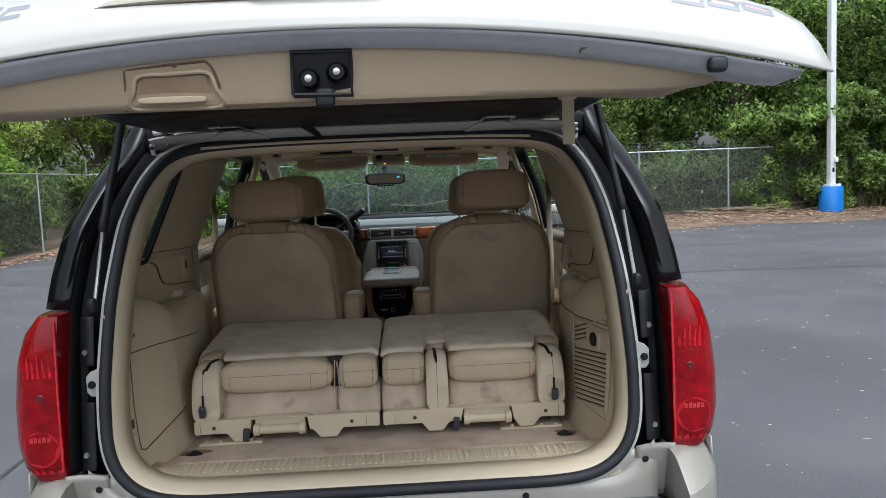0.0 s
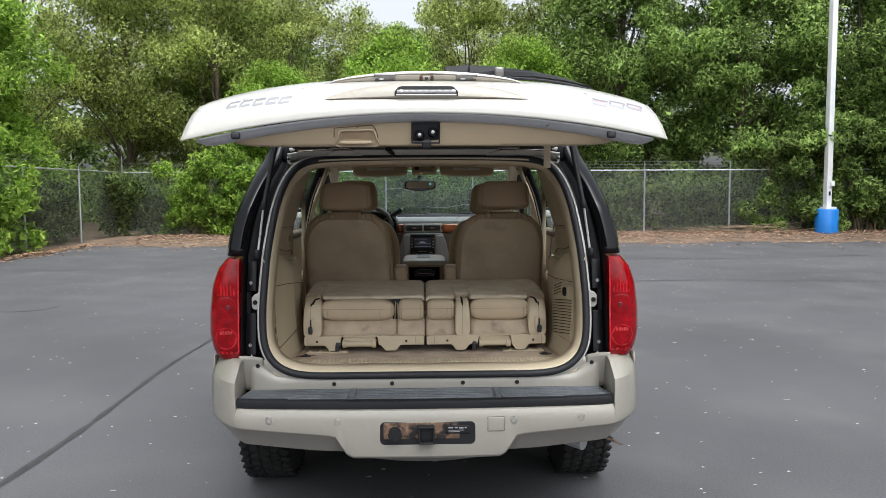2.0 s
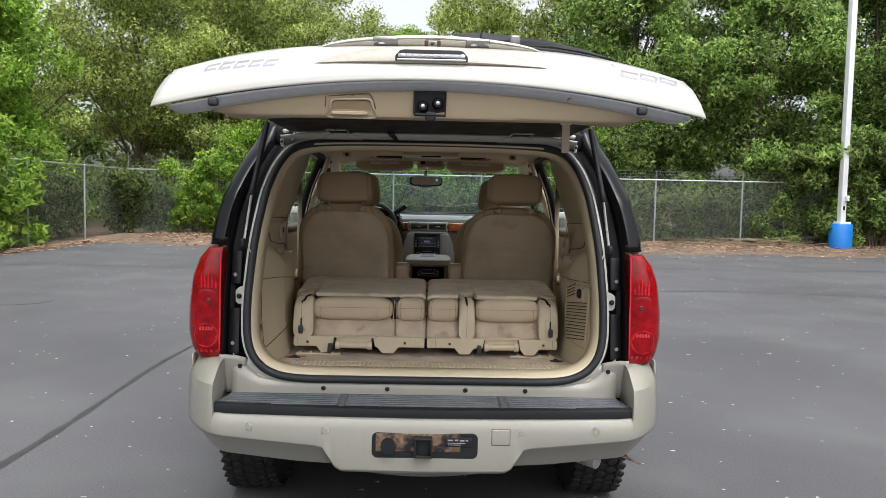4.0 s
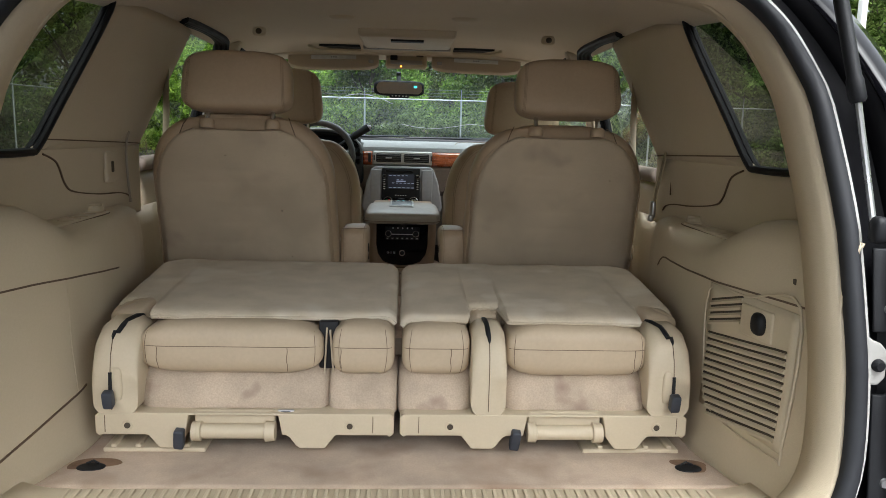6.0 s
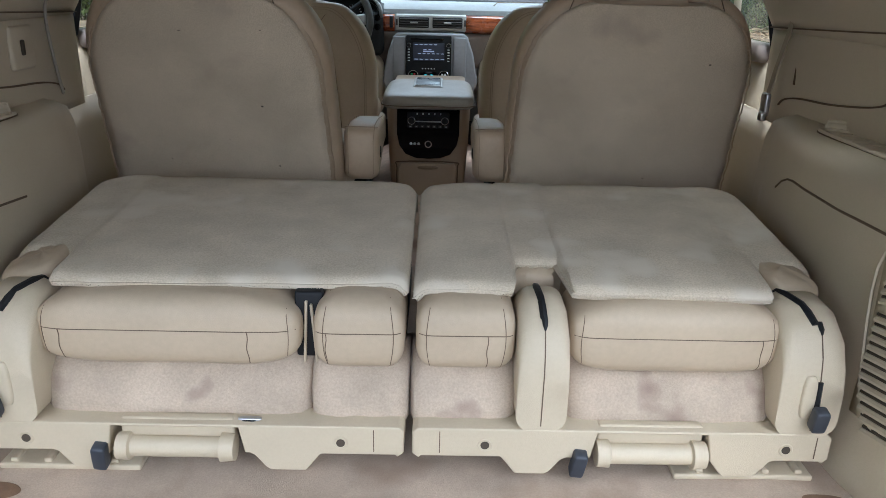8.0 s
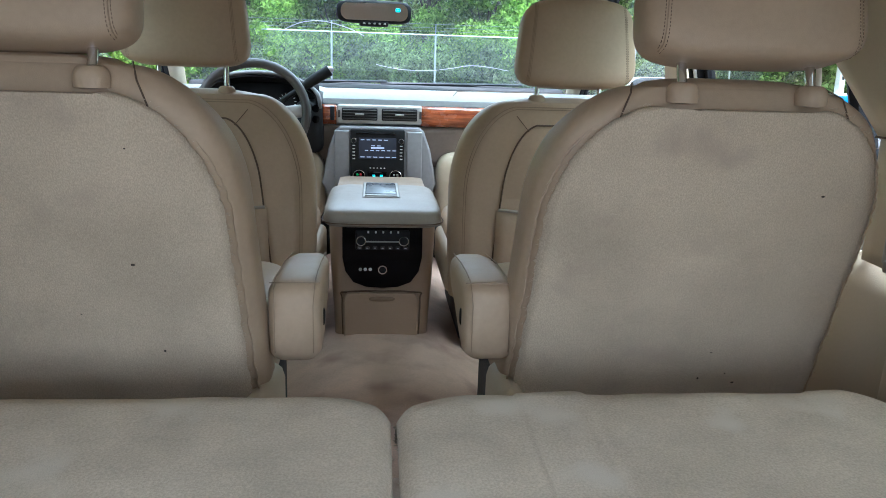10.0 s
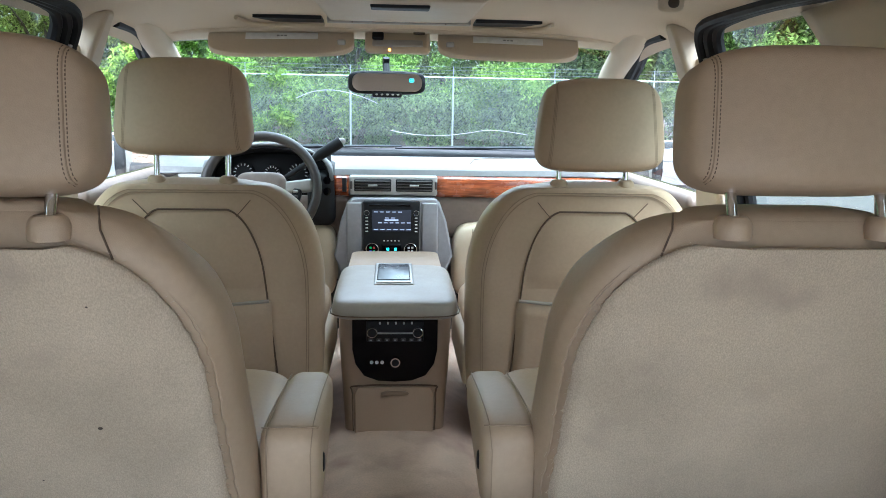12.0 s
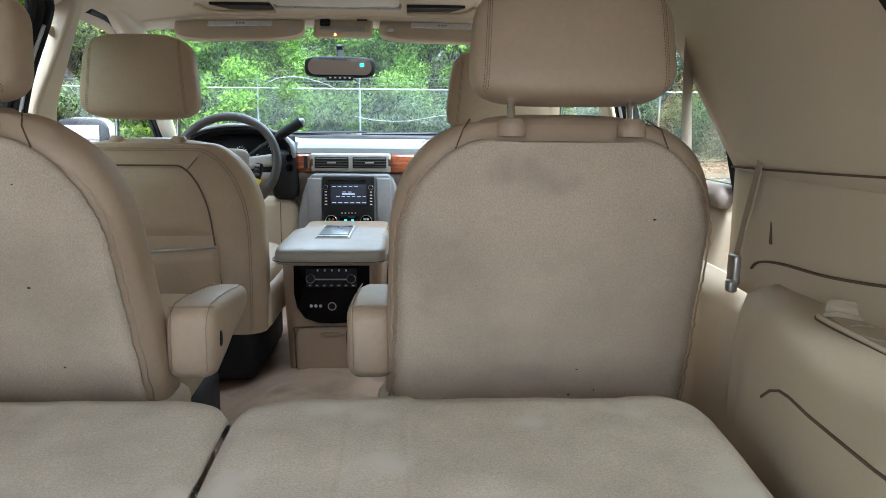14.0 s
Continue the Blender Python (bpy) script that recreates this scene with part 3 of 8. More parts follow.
def build_tree(seed, height, spread, low, leaf_mat, leaf_size, count, per, label):
    rnd = random.Random(seed)
    t = thing("tree", label, "tree", "trees behind the fence")
    trunk = Geo()
    top = (rnd.uniform(-0.5, 0.5), rnd.uniform(-0.5, 0.5), height * 0.82)
    pts = limb_points((0, 0, -0.1), top, rnd, 0.18, 8)
    r0 = 0.011 * height + 0.03
    trunk.add(tube(pts, [r0 * (1.25 if i == 0 else 1 - 0.105 * i) for i in range(9)], 9))
    clumps = []
    for i in range(count):
        z = low + (height - low) * rnd.random() ** 0.85
        k = (z - low) / (height - low)
        rad = spread * (math.sin(math.pi * min(1, 0.22 + 0.74 * k)) ** 0.7) * rnd.uniform(0.25, 1.05)
        a = rnd.uniform(0, 6.28)
        clumps.append((rad * math.cos(a), rad * math.sin(a), z, rnd.uniform(0.55, 1.25) * (0.6 + spread * 0.13)))
    for c in rnd.sample(clumps, min(12, count)):
        zz = max(0.8, c[2] * rnd.uniform(0.45, 0.8))
        i = min(7, int(zz / (height * 0.82) * 8))
        s = pts[i]
        trunk.add(tube(limb_points(s, c[:3], rnd, 0.15, 5), [r0 * 0.34, r0 * 0.27, r0 * 0.2, r0 * 0.14, r0 * 0.09, 0.01], 6))
    part("trunk", trunk, BARK, t)
    part("crown", leaf_cloud(clumps, per, leaf_size, seed), leaf_mat, t, smooth=False)
    return t


KINDS = [
    build_tree(11, 11.5, 3.2, 1.0, LEAF_GREEN, 0.105, 112, 520, "tall green leafy tree standing behind the fence"),
    build_tree(12, 13.5, 3.5, 1.6, LEAF_YELLOW, 0.098, 80, 440, "tall thin tree with yellowing leaves behind the fence"),
    build_tree(13, 9.0, 3.0, 1.2, LEAF_BRIGHT, 0.105, 96, 520, "bright green young tree leaning over the fence"),
    build_tree(14, 14.5, 3.4, 1.5, LEAF_DARK, 0.11, 110, 460, "tall dark green tree in the wood"),
    build_tree(15, 12.0, 3.0, 1.6, LEAF_YELLOW, 0.09, 52, 380, "sparse yellow green tree with gaps in its crown"),
]
used = set()


def plant(kinds, rows):
    """Stand trees or shrubs at (kind, x, y, turn, size)."""
    for kind, x, y, turn, size in rows:
        m = at(x, y, 0, 0, 0, turn) @ Matrix.Scale(size, 4)
        if kinds[kind].name not in used:
            used.add(kinds[kind].name)
            kinds[kind].matrix_basis = m
        else:
            copy_thing(kinds[kind], m)


BACK_ROW = [
    (0, 12.6, 26.5, 20, 1.0), (0, 17.5, 27.0, 80, 1.1), (3, 15.0, 31.0, 10, 1.0), (0, 21.5, 26.5, 130, 1.0), (3, 22.5, 31.5, 170, 1.05),
    (2, 25.5, 25.5, 210, 1.1), (1, 27.0, 32.0, 120, 1.0), (0, 8.2, 27.5, 250, 1.05), (1, 5.2, 29.5, 300, 0.95), (3, 10.0, 33.0, 30, 0.95),
    (4, 1.8, 30.5, 60, 0.9), (2, 3.8, 25.8, 90, 0.72), (2, -1.2, 26.2, 140, 0.75), (4, -2.6, 31.5, 200, 0.85), (4, -6.0, 30.0, 10, 0.92),
]
LEFT_ROW = [
    (1, -8.6, 28.5, 330, 0.95), (2, -5.6, 25.0, 100, 0.62), (1, -12.5, 29.0, 45, 1.0), (4, -15.0, 24.5, 77, 1.1), (1, -14.0, 33.0, 15, 1.05),
    (2, -13.6, 19.5, 190, 0.85), (2, -13.2, 13.0, 260, 0.8), (0, -15.5, 15.5, 33, 1.0), (0, -16.0, 8.0, 71, 1.0), (2, -14.5, 3.0, 55, 0.95),
    (1, -18.0, 21.0, 142, 1.1), (0, -16.0, -4.0, 12, 1.0), (3, -19.0, 12.0, 5, 1.0),
]
RIGHT_ROW = [
    (0, 21.5, 19.0, 5, 1.1), (2, 20.5, 14.0, 95, 1.1), (0, 21.5, 9.0, 155, 1.1), (3, 25.0, 12.0, 60, 1.0), (2, 20.5, 4.0, 30, 1.1), (0, 21.5, -2.0, 75, 1.0), (2, 20.8, -7.0, 15, 1.1),
    (4, -3.6, 36.0, 40, 1.0), (1, 1.2, 36.5, 110, 0.85), (4, 2.6, 33.0, 250, 1.0), (1, -6.5, 35.0, 310, 1.0), (3, -10.5, 36.0, 85, 1.0), (0, -1.0, 29.0, 15, 0.72), (0, -8.0, 32.5, 65, 0.95),
]
for rows in (BACK_ROW, LEFT_ROW, RIGHT_ROW):
    plant(KINDS, rows)


def shrub(seed, mat, size, label, per=280, n=16, w=1.5, h=1.9):
    rnd = random.Random(seed)
    t = thing("shrub", label, "shrub", "shrubs by the fence")
    g = Geo()
    clumps = []
    for _ in range(n):
        c = (rnd.uniform(-w, w), rnd.uniform(-0.5, 0.5), rnd.uniform(0.25, h), rnd.uniform(0.3, 0.55))
        clumps.append(c)
        if len(clumps) % 3 == 1:
            g.add(tube(limb_points((c[0] * 0.3, c[1] * 0.3, 0), c[:3], rnd, 0.08, 4), [0.022, 0.017, 0.013, 0.009, 0.006], 5))
    part("stem", g, TWIG, t)
    part("foliage", leaf_cloud(clumps, per, size, seed, 0.9), mat, t, smooth=False)
    return t


SHRUBS = [
    shrub(21, LEAF_DARK, 0.09, "dark leafy shrub growing through the fence"),
    shrub(22, LEAF_BRIGHT, 0.11, "bright green shrub hanging over the fence", n=24, h=3.1),
    shrub(23, LEAF_GREEN, 0.11, "green creeper climbing over the fence", n=44, w=1.7, h=3.9),
]
CREEPERS = [(2, 12.9, 23.2, 0, 0.95), (2, 14.6, 22.95, 30, 1.05), (2, 16.0, 22.95, 180, 1.1), (2, 18.2, 22.9, 10, 1.1), (2, 20.5, 22.9, 180, 1.15), (2, 23.2, 22.9, 10, 1.2), (2, 25.8, 22.9, 180, 1.2)]
BACK_SHRUBS = [
    (0, 6.0, 24.3, 0, 0.9), (0, 9.0, 24.6, 150, 1.0), (0, 11.2, 24.3, 40, 1.0), (0, 3.0, 24.6, 10, 0.8), (0, -0.5, 24.4, 80, 0.8), (0, -3.6, 24.2, 10, 1.0),
    (0, -9.0, 24.9, 20, 1.3), (0, -5.2, 24.3, 70, 1.1), (0, -10.8, 23.4, 110, 1.2), (0, -8.2, 26.2, 0, 1.4), (0, 14.6, 24.6, 0, 1.2), (0, 1.2, 24.2, 20, 1.0), (0, 4.6, 24.2, 190, 1.0), (0, 7.6, 24.2, 20, 1.0), (0, 10.2, 24.1, 0, 1.0),
    (0, 1.2, 25.4, 33, 1.1), (0, 4.4, 25.6, 63, 1.1), (0, 7.4, 25.8, 99, 1.2), (0, 12.6, 25.6, 120, 1.2), (0, -6.2, 26.0, 0, 1.2), (0, -2.0, 26.0, 10, 1.2),
]
LEFT_SHRUBS = [
    (1, -6.3, 22.95, 0, 1.0), (1, -7.9, 22.95, 170, 0.85), (1, -4.2, 23.4, 170, 0.8), (0, -7.6, 24.5, 5, 1.0), (0, -9.6, 24.0, 60, 1.1), (0, -11.8, 21.5, 90, 1.1), (0, -12.0, 18.5, 85, 1.1), (0, -11.6, 20.0, 90, 1.0), (0, -11.7, 16.9, 90, 1.1), (0, -13.2, 22.4, 90, 1.4), (0, -13.4, 19.4, 90, 1.4),
    (1, -10.95, 15.5, 100, 1.1), (1, -11.2, 12.6, 80, 1.2), (1, -11.3, 10.0, 90, 1.1), (0, -12.4, 7.0, 95, 1.2), (1, -12.6, 4.2, 90, 1.2),
]
for rows in (CREEPERS, BACK_SHRUBS, LEFT_SHRUBS):
    plant(SHRUBS, rows)
red = shrub(24, LEAF_RED, 0.10, "small red-leaved shrub among the trees", per=60, n=8, w=0.6, h=0.8)
red.matrix_basis = at(18.6, 13.0, 2.9)


def far_woods():
    rnd = random.Random(5)
    cl = []
    for _ in range(900):
        a = rnd.random()
        if a < 0.5:
            cl.append((rnd.uniform(-32, 46), rnd.uniform(36, 46), rnd.uniform(0, 9.5) * rnd.uniform(0.6, 1.1), rnd.uniform(0.9, 1.8)))
        elif a < 0.75:
            cl.append((rnd.uniform(-30, -21), rnd.uniform(-20, 40), rnd.uniform(0, 11), rnd.uniform(0.9, 1.8)))
        else:
            cl.append((rnd.uniform(36, 46), rnd.uniform(-20, 40), rnd.uniform(0, 11), rnd.uniform(0.9, 1.8)))
    return leaf_cloud(cl, 200, 0.24, 3)


tagged(new("far_woods", mesh_of("far_woods", far_woods(), LEAF_GREEN, False)), "dense dark green woodland beyond the fence", "woods", kind="stuff")


def brush():
    rnd = random.Random(8)
    g = Geo()
    for _ in range(26):
        x, y, a, l = rnd.uniform(8.8, 12.8), rnd.uniform(21.7, 22.9), rnd.gauss(0, 0.25), rnd.uniform(0.8, 3.0)
        z = rnd.uniform(0.05, 0.4)
        g.add(tube(limb_points((x - l / 2 * math.cos(a), y - l / 2 * math.sin(a), z), (x + l / 2 * math.cos(a), y + l / 2 * math.sin(a), max(0.03, z + rnd.uniform(-0.25, 0.25))), rnd, 0.05, 4), [0.02, 0.017, 0.014, 0.01, 0.006], 5))
    return g


tagged(new("brush_pile", mesh_of("brush_pile", brush(), TWIG)), "low heap of fallen branches by the fence", "branches", kind="stuff")

# ---- the car: body ----
suv = thing("suv", "pearl white large estate car, rear liftgate open", "car")


def rear_y(z):
    """How far forward the rear opening leans at height z."""
    return interp(z, (0.70, 0.78, 1.10, 1.32, 1.53, 1.65, 1.72, 1.76, 1.85), (-0.005, 0.0, 0.04, 0.085, 0.155, 0.25, 0.32, 0.38, 0.44))


OUTLINE = [(0.0, 0.768), (0.30, 0.768), (0.52, 0.770), (0.63, 0.790), (0.70, 0.840), (0.735, 0.92), (0.742, 1.05), (0.735, 1.20), (0.722, 1.35),
           (0.703, 1.48), (0.680, 1.60), (0.650, 1.68), (0.610, 1.73), (0.54, 1.757), (0.40, 1.768), (0.20, 1.772), (0.0, 1.773)]
half = [Vector((p[0], 0, p[1])) for p in OUTLINE]
right = curve_pts(half, 4)
ring = [(p.x, p.z) for p in right] + [(-p.x, p.z) for p in reversed(right[1:-1])]


def ring_at(grow, dy, fwd=0.0):
    """The opening's outline, grown outwards by grow and set dy forward."""
    cx, cz = 0.0, 1.27
    out = []
    n = len(ring)
    for i, (x, z) in enumerate(ring):
        a, b = ring[i - 1], ring[(i + 1) % n]
        t = Vector((b[0] - a[0], b[1] - a[1])).normalized()
        nx, nz = t.y, -t.x
        out.append((x + nx * grow, rear_y(z) + dy, z + nz * grow))
    return out


seal = part("door_seal", tube(ring_at(0.003, -0.008), 0.0165, 10, True), RUBBER, suv, "black rubber seal round the rear opening")
flange = loft([ring_at(0.016, 0.0), ring_at(0.020, -0.004), ring_at(0.027, -0.003), ring_at(0.028, 0.02)], True, False)
low_ring = [i for i, p in enumerate(ring_at(0.0, 0.0)) if p[2] < 0.87]
for s in (-1, 1):
    ids = sorted((i for i in low_ring if ring[i][0] * s > 0.45), key=lambda i: ring[i][1])
    part("sill_fillet", loft([[ring_at(g, d)[i] for i in ids] for g, d in ((0.024, 0.004), (0.045, 0.006), (0.085, 0.012))], False, False), PAINT_SHADED, suv, thick=0.004)
part("opening_flange", flange, PAINT_DULL, suv, "painted metal flange round the rear opening", thick=0.004)
inner = loft([ring_at(-0.004, -0.006), ring_at(-0.018, 0.004), ring_at(-0.028, 0.03), ring_at(-0.032, 0.075)], True, False)
part("opening_trim", inner, TRIM, suv, "tan plastic trim inside the rear opening", thick=0.004)


def outer_x(z):
    """Half width of the body's outside at height z."""
    return interp(z, (0.45, 0.60, 0.80, 1.05, 1.30, 1.40, 1.52, 1.70, 1.80, 1.86), (0.95, 0.975, 0.985, 0.985, 0.932, 0.922, 0.895, 0.835, 0.80, 0.785))


def flank_x(z):
    return interp(z, (0.30, 0.50, 0.75, 1.00, 1.20, 1.31, 1.50, 1.70, 1.80, 1.86), (0.93, 0.97, 0.985, 0.985, 0.965, 0.93, 0.895, 0.82, 0.77, 0.72))


for s in (1, -1):
    side = (lambda vf: vf) if s > 0 else mirrored
    zs = [0.84 + 1.0 * i / 28 for i in range(29)]

    def channel_row(z):
        xi = interp(z, (0.84, 0.92, 1.05, 1.2, 1.35, 1.48, 1.6, 1.68, 1.78), (0.738, 0.769, 0.776, 0.769, 0.757, 0.739, 0.716, 0.690, 0.655))
        xo = interp(z, (0.84, 1.30, 1.45, 1.6, 1.78, 1.87), (0.838, 0.835, 0.815, 0.775, 0.71, 0.69))
        y = rear_y(z)
        return [(xi, y + 0.012, z), (xi + 0.012, y + 0.03, z), (xi * 0.4 + xo * 0.6, y + 0.045, z), (xo - 0.006, y + 0.04, z), (xo + 0.004, y - 0.02, z)]

    part("pillar_channel", side(loft([channel_row(z) for z in zs], False, False)), CHANNEL_BLACK, suv, "black painted drain channel beside the opening", thick=0.003)

    def pillar_row(z):
        xo = interp(z, (1.30, 1.45, 1.6, 1.78, 1.87), (0.837, 0.817, 0.778, 0.712, 0.69))
        x2, y = outer_x(z), rear_y(z)
        return [(xo, y - 0.022, z), (xo + 0.3 * (x2 - xo), y - 0.024, z), (xo + 0.75 * (x2 - xo), y - 0.004, z), (x2 - 0.004, y + 0.05, z), (x2 + 0.004, y + 0.22, z)]

    part("corner_glass", side(loft([pillar_row(1.312 + 0.548 * i / 18) for i in range(19)], False, False)), GLOSS_BLACK, suv, "glossy black wrap-round corner glass", thick=0.004)

    # tail lamp
    def lamp_row(z):
        xi = 0.836 + 0.006 * (1.30 - z) / 0.4
        xo = interp(z, (0.852, 0.89, 0.96, 1.06, 1.18, 1.26, 1.305), (0.960, 0.978, 0.991, 0.989, 0.974, 0.946, 0.908))
        y = -0.034 + 0.02 * max(0, (z - 1.15) / 0.15) ** 2 + 0.012 * max(0, (0.93 - z) / 0.06) ** 2
        w = xo - xi
        return [(xi, y + 0.05, z), (xi, y, z), (xi + 0.3 * w, y - 0.012, z), (xi + 0.62 * w, y - 0.008, z), (xi + 0.85 * w, y + 0.02, z), (xi + 0.97 * w, y + 0.06, z), (xo, y + 0.12, z), (xo, y + 0.26, z), (xi, y + 0.26, z)]

    lamp = part("tail_lamp", side(loft([lamp_row(0.852 + 0.453 * i / 20) for i in range(21)], True, True)), LENS_RED, suv, "red tail lamp with clear round lower lens", sharp=50)
    def lens_y(x, z):
        """Front of the lens at x and height z."""
        row = lamp_row(z)
        return interp(x, [p[0] for p in row[1:7]], [p[1] for p in row[1:7]])

    def facet(poly, out=0.0008):
        v = [(x, lens_y(x, z) - out, z) for x, z in poly]
        return v, [tuple(range(len(v)))[::-1]]

    def bowl(xc, zc, r, rise, out=0.0006):
        """A shallow round pattern moulded into the lens."""
        rows = []
        for q, h in ((1.0, 0.0), (0.86, 0.8), (0.55, 1.0), (0.30, 0.55), (0.06, 0.35)):
            rows.append([(xc + q * r * math.cos(2 * math.pi * i / 28), lens_y(xc + q * r * math.cos(2 * math.pi * i / 28), zc + q * r * math.sin(2 * math.pi * i / 28)) - out - rise * h, zc + q * r * math.sin(2 * math.pi * i / 28)) for i in range(28)])
        return loft(rows, True, False)

    part("reflector", side(bowl(0.893, 1.088, 0.050, 0.0016)), LENS_RED, lamp)
    part("bulb_shade", side(bowl(0.884, 1.090, 0.010, 0.0010, 0.0030)), LENS_DEEP, lamp)
    for k in range(6):
        x0 = 0.852 + 0.014 * k
        top = 1.182 + 0.012 * (k % 3) + 0.003 * k
        part("lens_flute", side(facet([(x0, 1.145), (x0 + 0.009, 1.142), (x0 + 0.008, top), (x0 + 0.003, top - 0.010)], 0.0016)), LENS_BRIGHT, lamp)
    ringpts = [(0.897 + 0.053 * math.cos(2 * math.pi * i / 32), 0.948 + 0.053 * math.sin(2 * math.pi * i / 32)) for i in range(32)]
    part("reverse_lens", side(facet([(0.897 + 0.94 * (x - 0.897), 0.948 + 0.94 * (z - 0.948)) for x, z in ringpts], 0.0012)), LENS_PALE, lamp, "pale round lower lens")
    for k in range(5):
        x0 = 0.868 + 0.0115 * k
        part("lens_flute", side(facet([(x0, 0.968), (x0 + 0.009, 0.968), (x0 + 0.009, 0.980 + 0.004 * (k % 2)), (x0, 0.983)], 0.0020)), LENS_PINK, lamp)
    for k in range(6):
        x0 = 0.848 + 0.020 * k
        part("lens_flute", side(facet([(x0, 0.874), (x0 + 0.015, 0.876), (x0 + 0.012, 0.888 + 0.004 * (k % 2)), (x0 + 0.002, 0.886)], 0.0016)), LENS_BRIGHT, lamp)
    g = Geo().add(tube([(0.842, -0.042, 0.885), (0.839, -0.044, 1.09), (0.836, -0.038, 1.295)], 0.004, 6))
    part("lamp_edge", side((g.v, g.f)), LENS_HOT, lamp)

    # covers, bolts, striker and strut in the channel
    for z0, z1 in ((1.150, 1.285), (0.86, 1.050)):
        def cover(u, v, z0=z0, z1=z1):
            z = z0 + (z1 - z0) * v
            return (0.778 + 0.043 * u + 0.004 * (z - 1.0), rear_y(z) + 0.006 + 0.016 * u - 0.01 * math.sin(math.pi * u), z)
        c = part("bolt_cover", side(sheet(cover, 4, 6)), BLACK_PLASTIC, suv, "black plastic bolt cover", thick=0.008, bevel=0.003)
        zc = 1.187 if z0 > 1.1 else 0.905
        g = Geo().add(lathe([(0, 0.006), (0.007, 0.006), (0.009, 0.0), (0.0, 0.0)], 12), at(0.803, rear_y(zc) + 0.002, zc, 90, 0, 0))
        part("bolt", side((g.v, g.f)), STEEL, c)
    g = Geo().add(prism([(0.758, 1.065), (0.786, 1.065), (0.797, 1.078), (0.797, 1.122), (0.784, 1.136), (0.772, 1.140), (0.758, 1.150)], 0.036, 0.05))
    st = part("striker_plate", side((g.v, g.f)), PAINT_DULL, suv, "worn painted striker plate", bevel=0.004)
    g = Geo().add(lathe([(0, 0.010), (0.007, 0.010), (0.010, 0.006), (0.011, 0.0), (0, 0.0)], 14), at(0.781, 0.036, 1.10, 90, 0, 0))
    part("striker_pin", side((g.v, g.f)), BLACK_PLASTIC, st)
    lo, mid, up = Vector((0.772, 0.075, 1.322)), Vector((0.752, 0.125, 1.527)), Vector((0.700, 0.19, 1.835))
    g = Geo().add(tube([lo, mid], 0.0055, 8))
    strut = part("gas_strut", side((g.v, g.f)), STEEL, suv, "gas strut holding up the liftgate")
    g = Geo().add(tube([mid - (up - mid) * 0.02, mid, mid + (up - mid) * 0.1, mid + (up - mid) * 0.12, up], [0.010, 0.014, 0.014, 0.012, 0.012], 10))
    part("cylinder", side((g.v, g.f)), BLACK_PLASTIC, strut, "black gas cylinder")
    g = Geo().add(pillow(0.026, 0.03, 0.045, 0.7, n=14, m=10), at(0.772, 0.062, 1.318))
    part("ball_socket", side((g.v, g.f)), BLACK_PLASTIC, strut)
    g = Geo().add(prism([(0.660, 1.740), (0.672, 1.745), (0.676, 1.775), (0.667, 1.785), (0.658, 1.775)], 0.338, 0.345))
    br = part("strut_bracket", side((g.v, g.f)), SHADE_GREY, suv, bevel=0.003)
    g = Geo().add(cyl(0.006, 0.012, 12), at(0.667, 0.337, 1.765, 90))
    part("bolt", side((g.v, g.f)), BLACK_PLASTIC, br)

    # lower flank with wheel arches
    def arch(yc, r=0.47):
        return [(yc + r * math.cos(math.pi * i / 12), max(0.36, 0.40 + r * math.sin(math.pi * i / 12))) for i in range(13)]
    rear_arch, front_arch = arch(0.86), arch(3.80)
    poly = [(0.16, 0.50), (0.16, 1.31), (1.0, 1.33), (3.2, 1.30), (3.6, 1.24), (4.35, 1.16), (4.62, 1.05), (4.66, 0.55)] + front_arch + [(3.2, 0.33), (1.5, 0.33)] + rear_arch
    v, f = prism(poly, 0.0, 0.03, "yz")
    v = [(s * (flank_x(z) - 0.03 + x), y, z) for x, y, z in v]
    if s < 0:
        f = [tuple(reversed(q)) for q in f]
    fl = part("flank", (v, f), PAINT, suv, "pearl white body side with wheel arches", sharp=30)
    for y0, y1, nm in ((1.42, 2.30, "rear"), (2.36, 3.42, "front")):
        for yy in (y0, y1):
            part("door_gap", tube([(s * (flank_x(z) + 0.0005), yy, z) for z in (0.42, 0.7, 1.0, 1.2, 1.30)], 0.004, 4), SEAM, fl)
        hy = y0 + 0.14
        h = Geo().add(rbox(0.03, 0.17, 0.035, 0.012), at(s * 1.005, hy, 1.13))
        part("door_handle", h, PAINT, fl)
    part("arch_lip", tube([(s * 0.985, y, z) for y, z in rear_arch], 0.018, 6), BLACK_PLASTIC, fl)
    part("arch_lip", tube([(s * 0.985, y, z) for y, z in front_arch], 0.018, 6), BLACK_PLASTIC, fl)
    part("running_board", Geo().add(rbox(0.16, 1.9, 0.05, 0.02), at(s * 0.98, 2.33, 0.38)), BLACK_PLASTIC, suv, "black running board")

    # greenhouse: pillars, rails and glass
    def gh(y, z, off=0.0):
        return (s * (flank_x(z) - off), y, z)
    rail = [gh(y, z) for y, z in ((0.62, 1.806), (0.8, 1.815), (1.4, 1.835), (2.2, 1.82), (2.62, 1.785))]
    part("roof_rail_frame", tube(rail, 0.022, 10), PAINT, suv)
    apil = [(s * 0.712, 2.42, 1.835), (s * 0.745, 2.90, 1.675), (s * 0.82, 3.22, 1.50), (s * 0.88, 3.52, 1.33)]
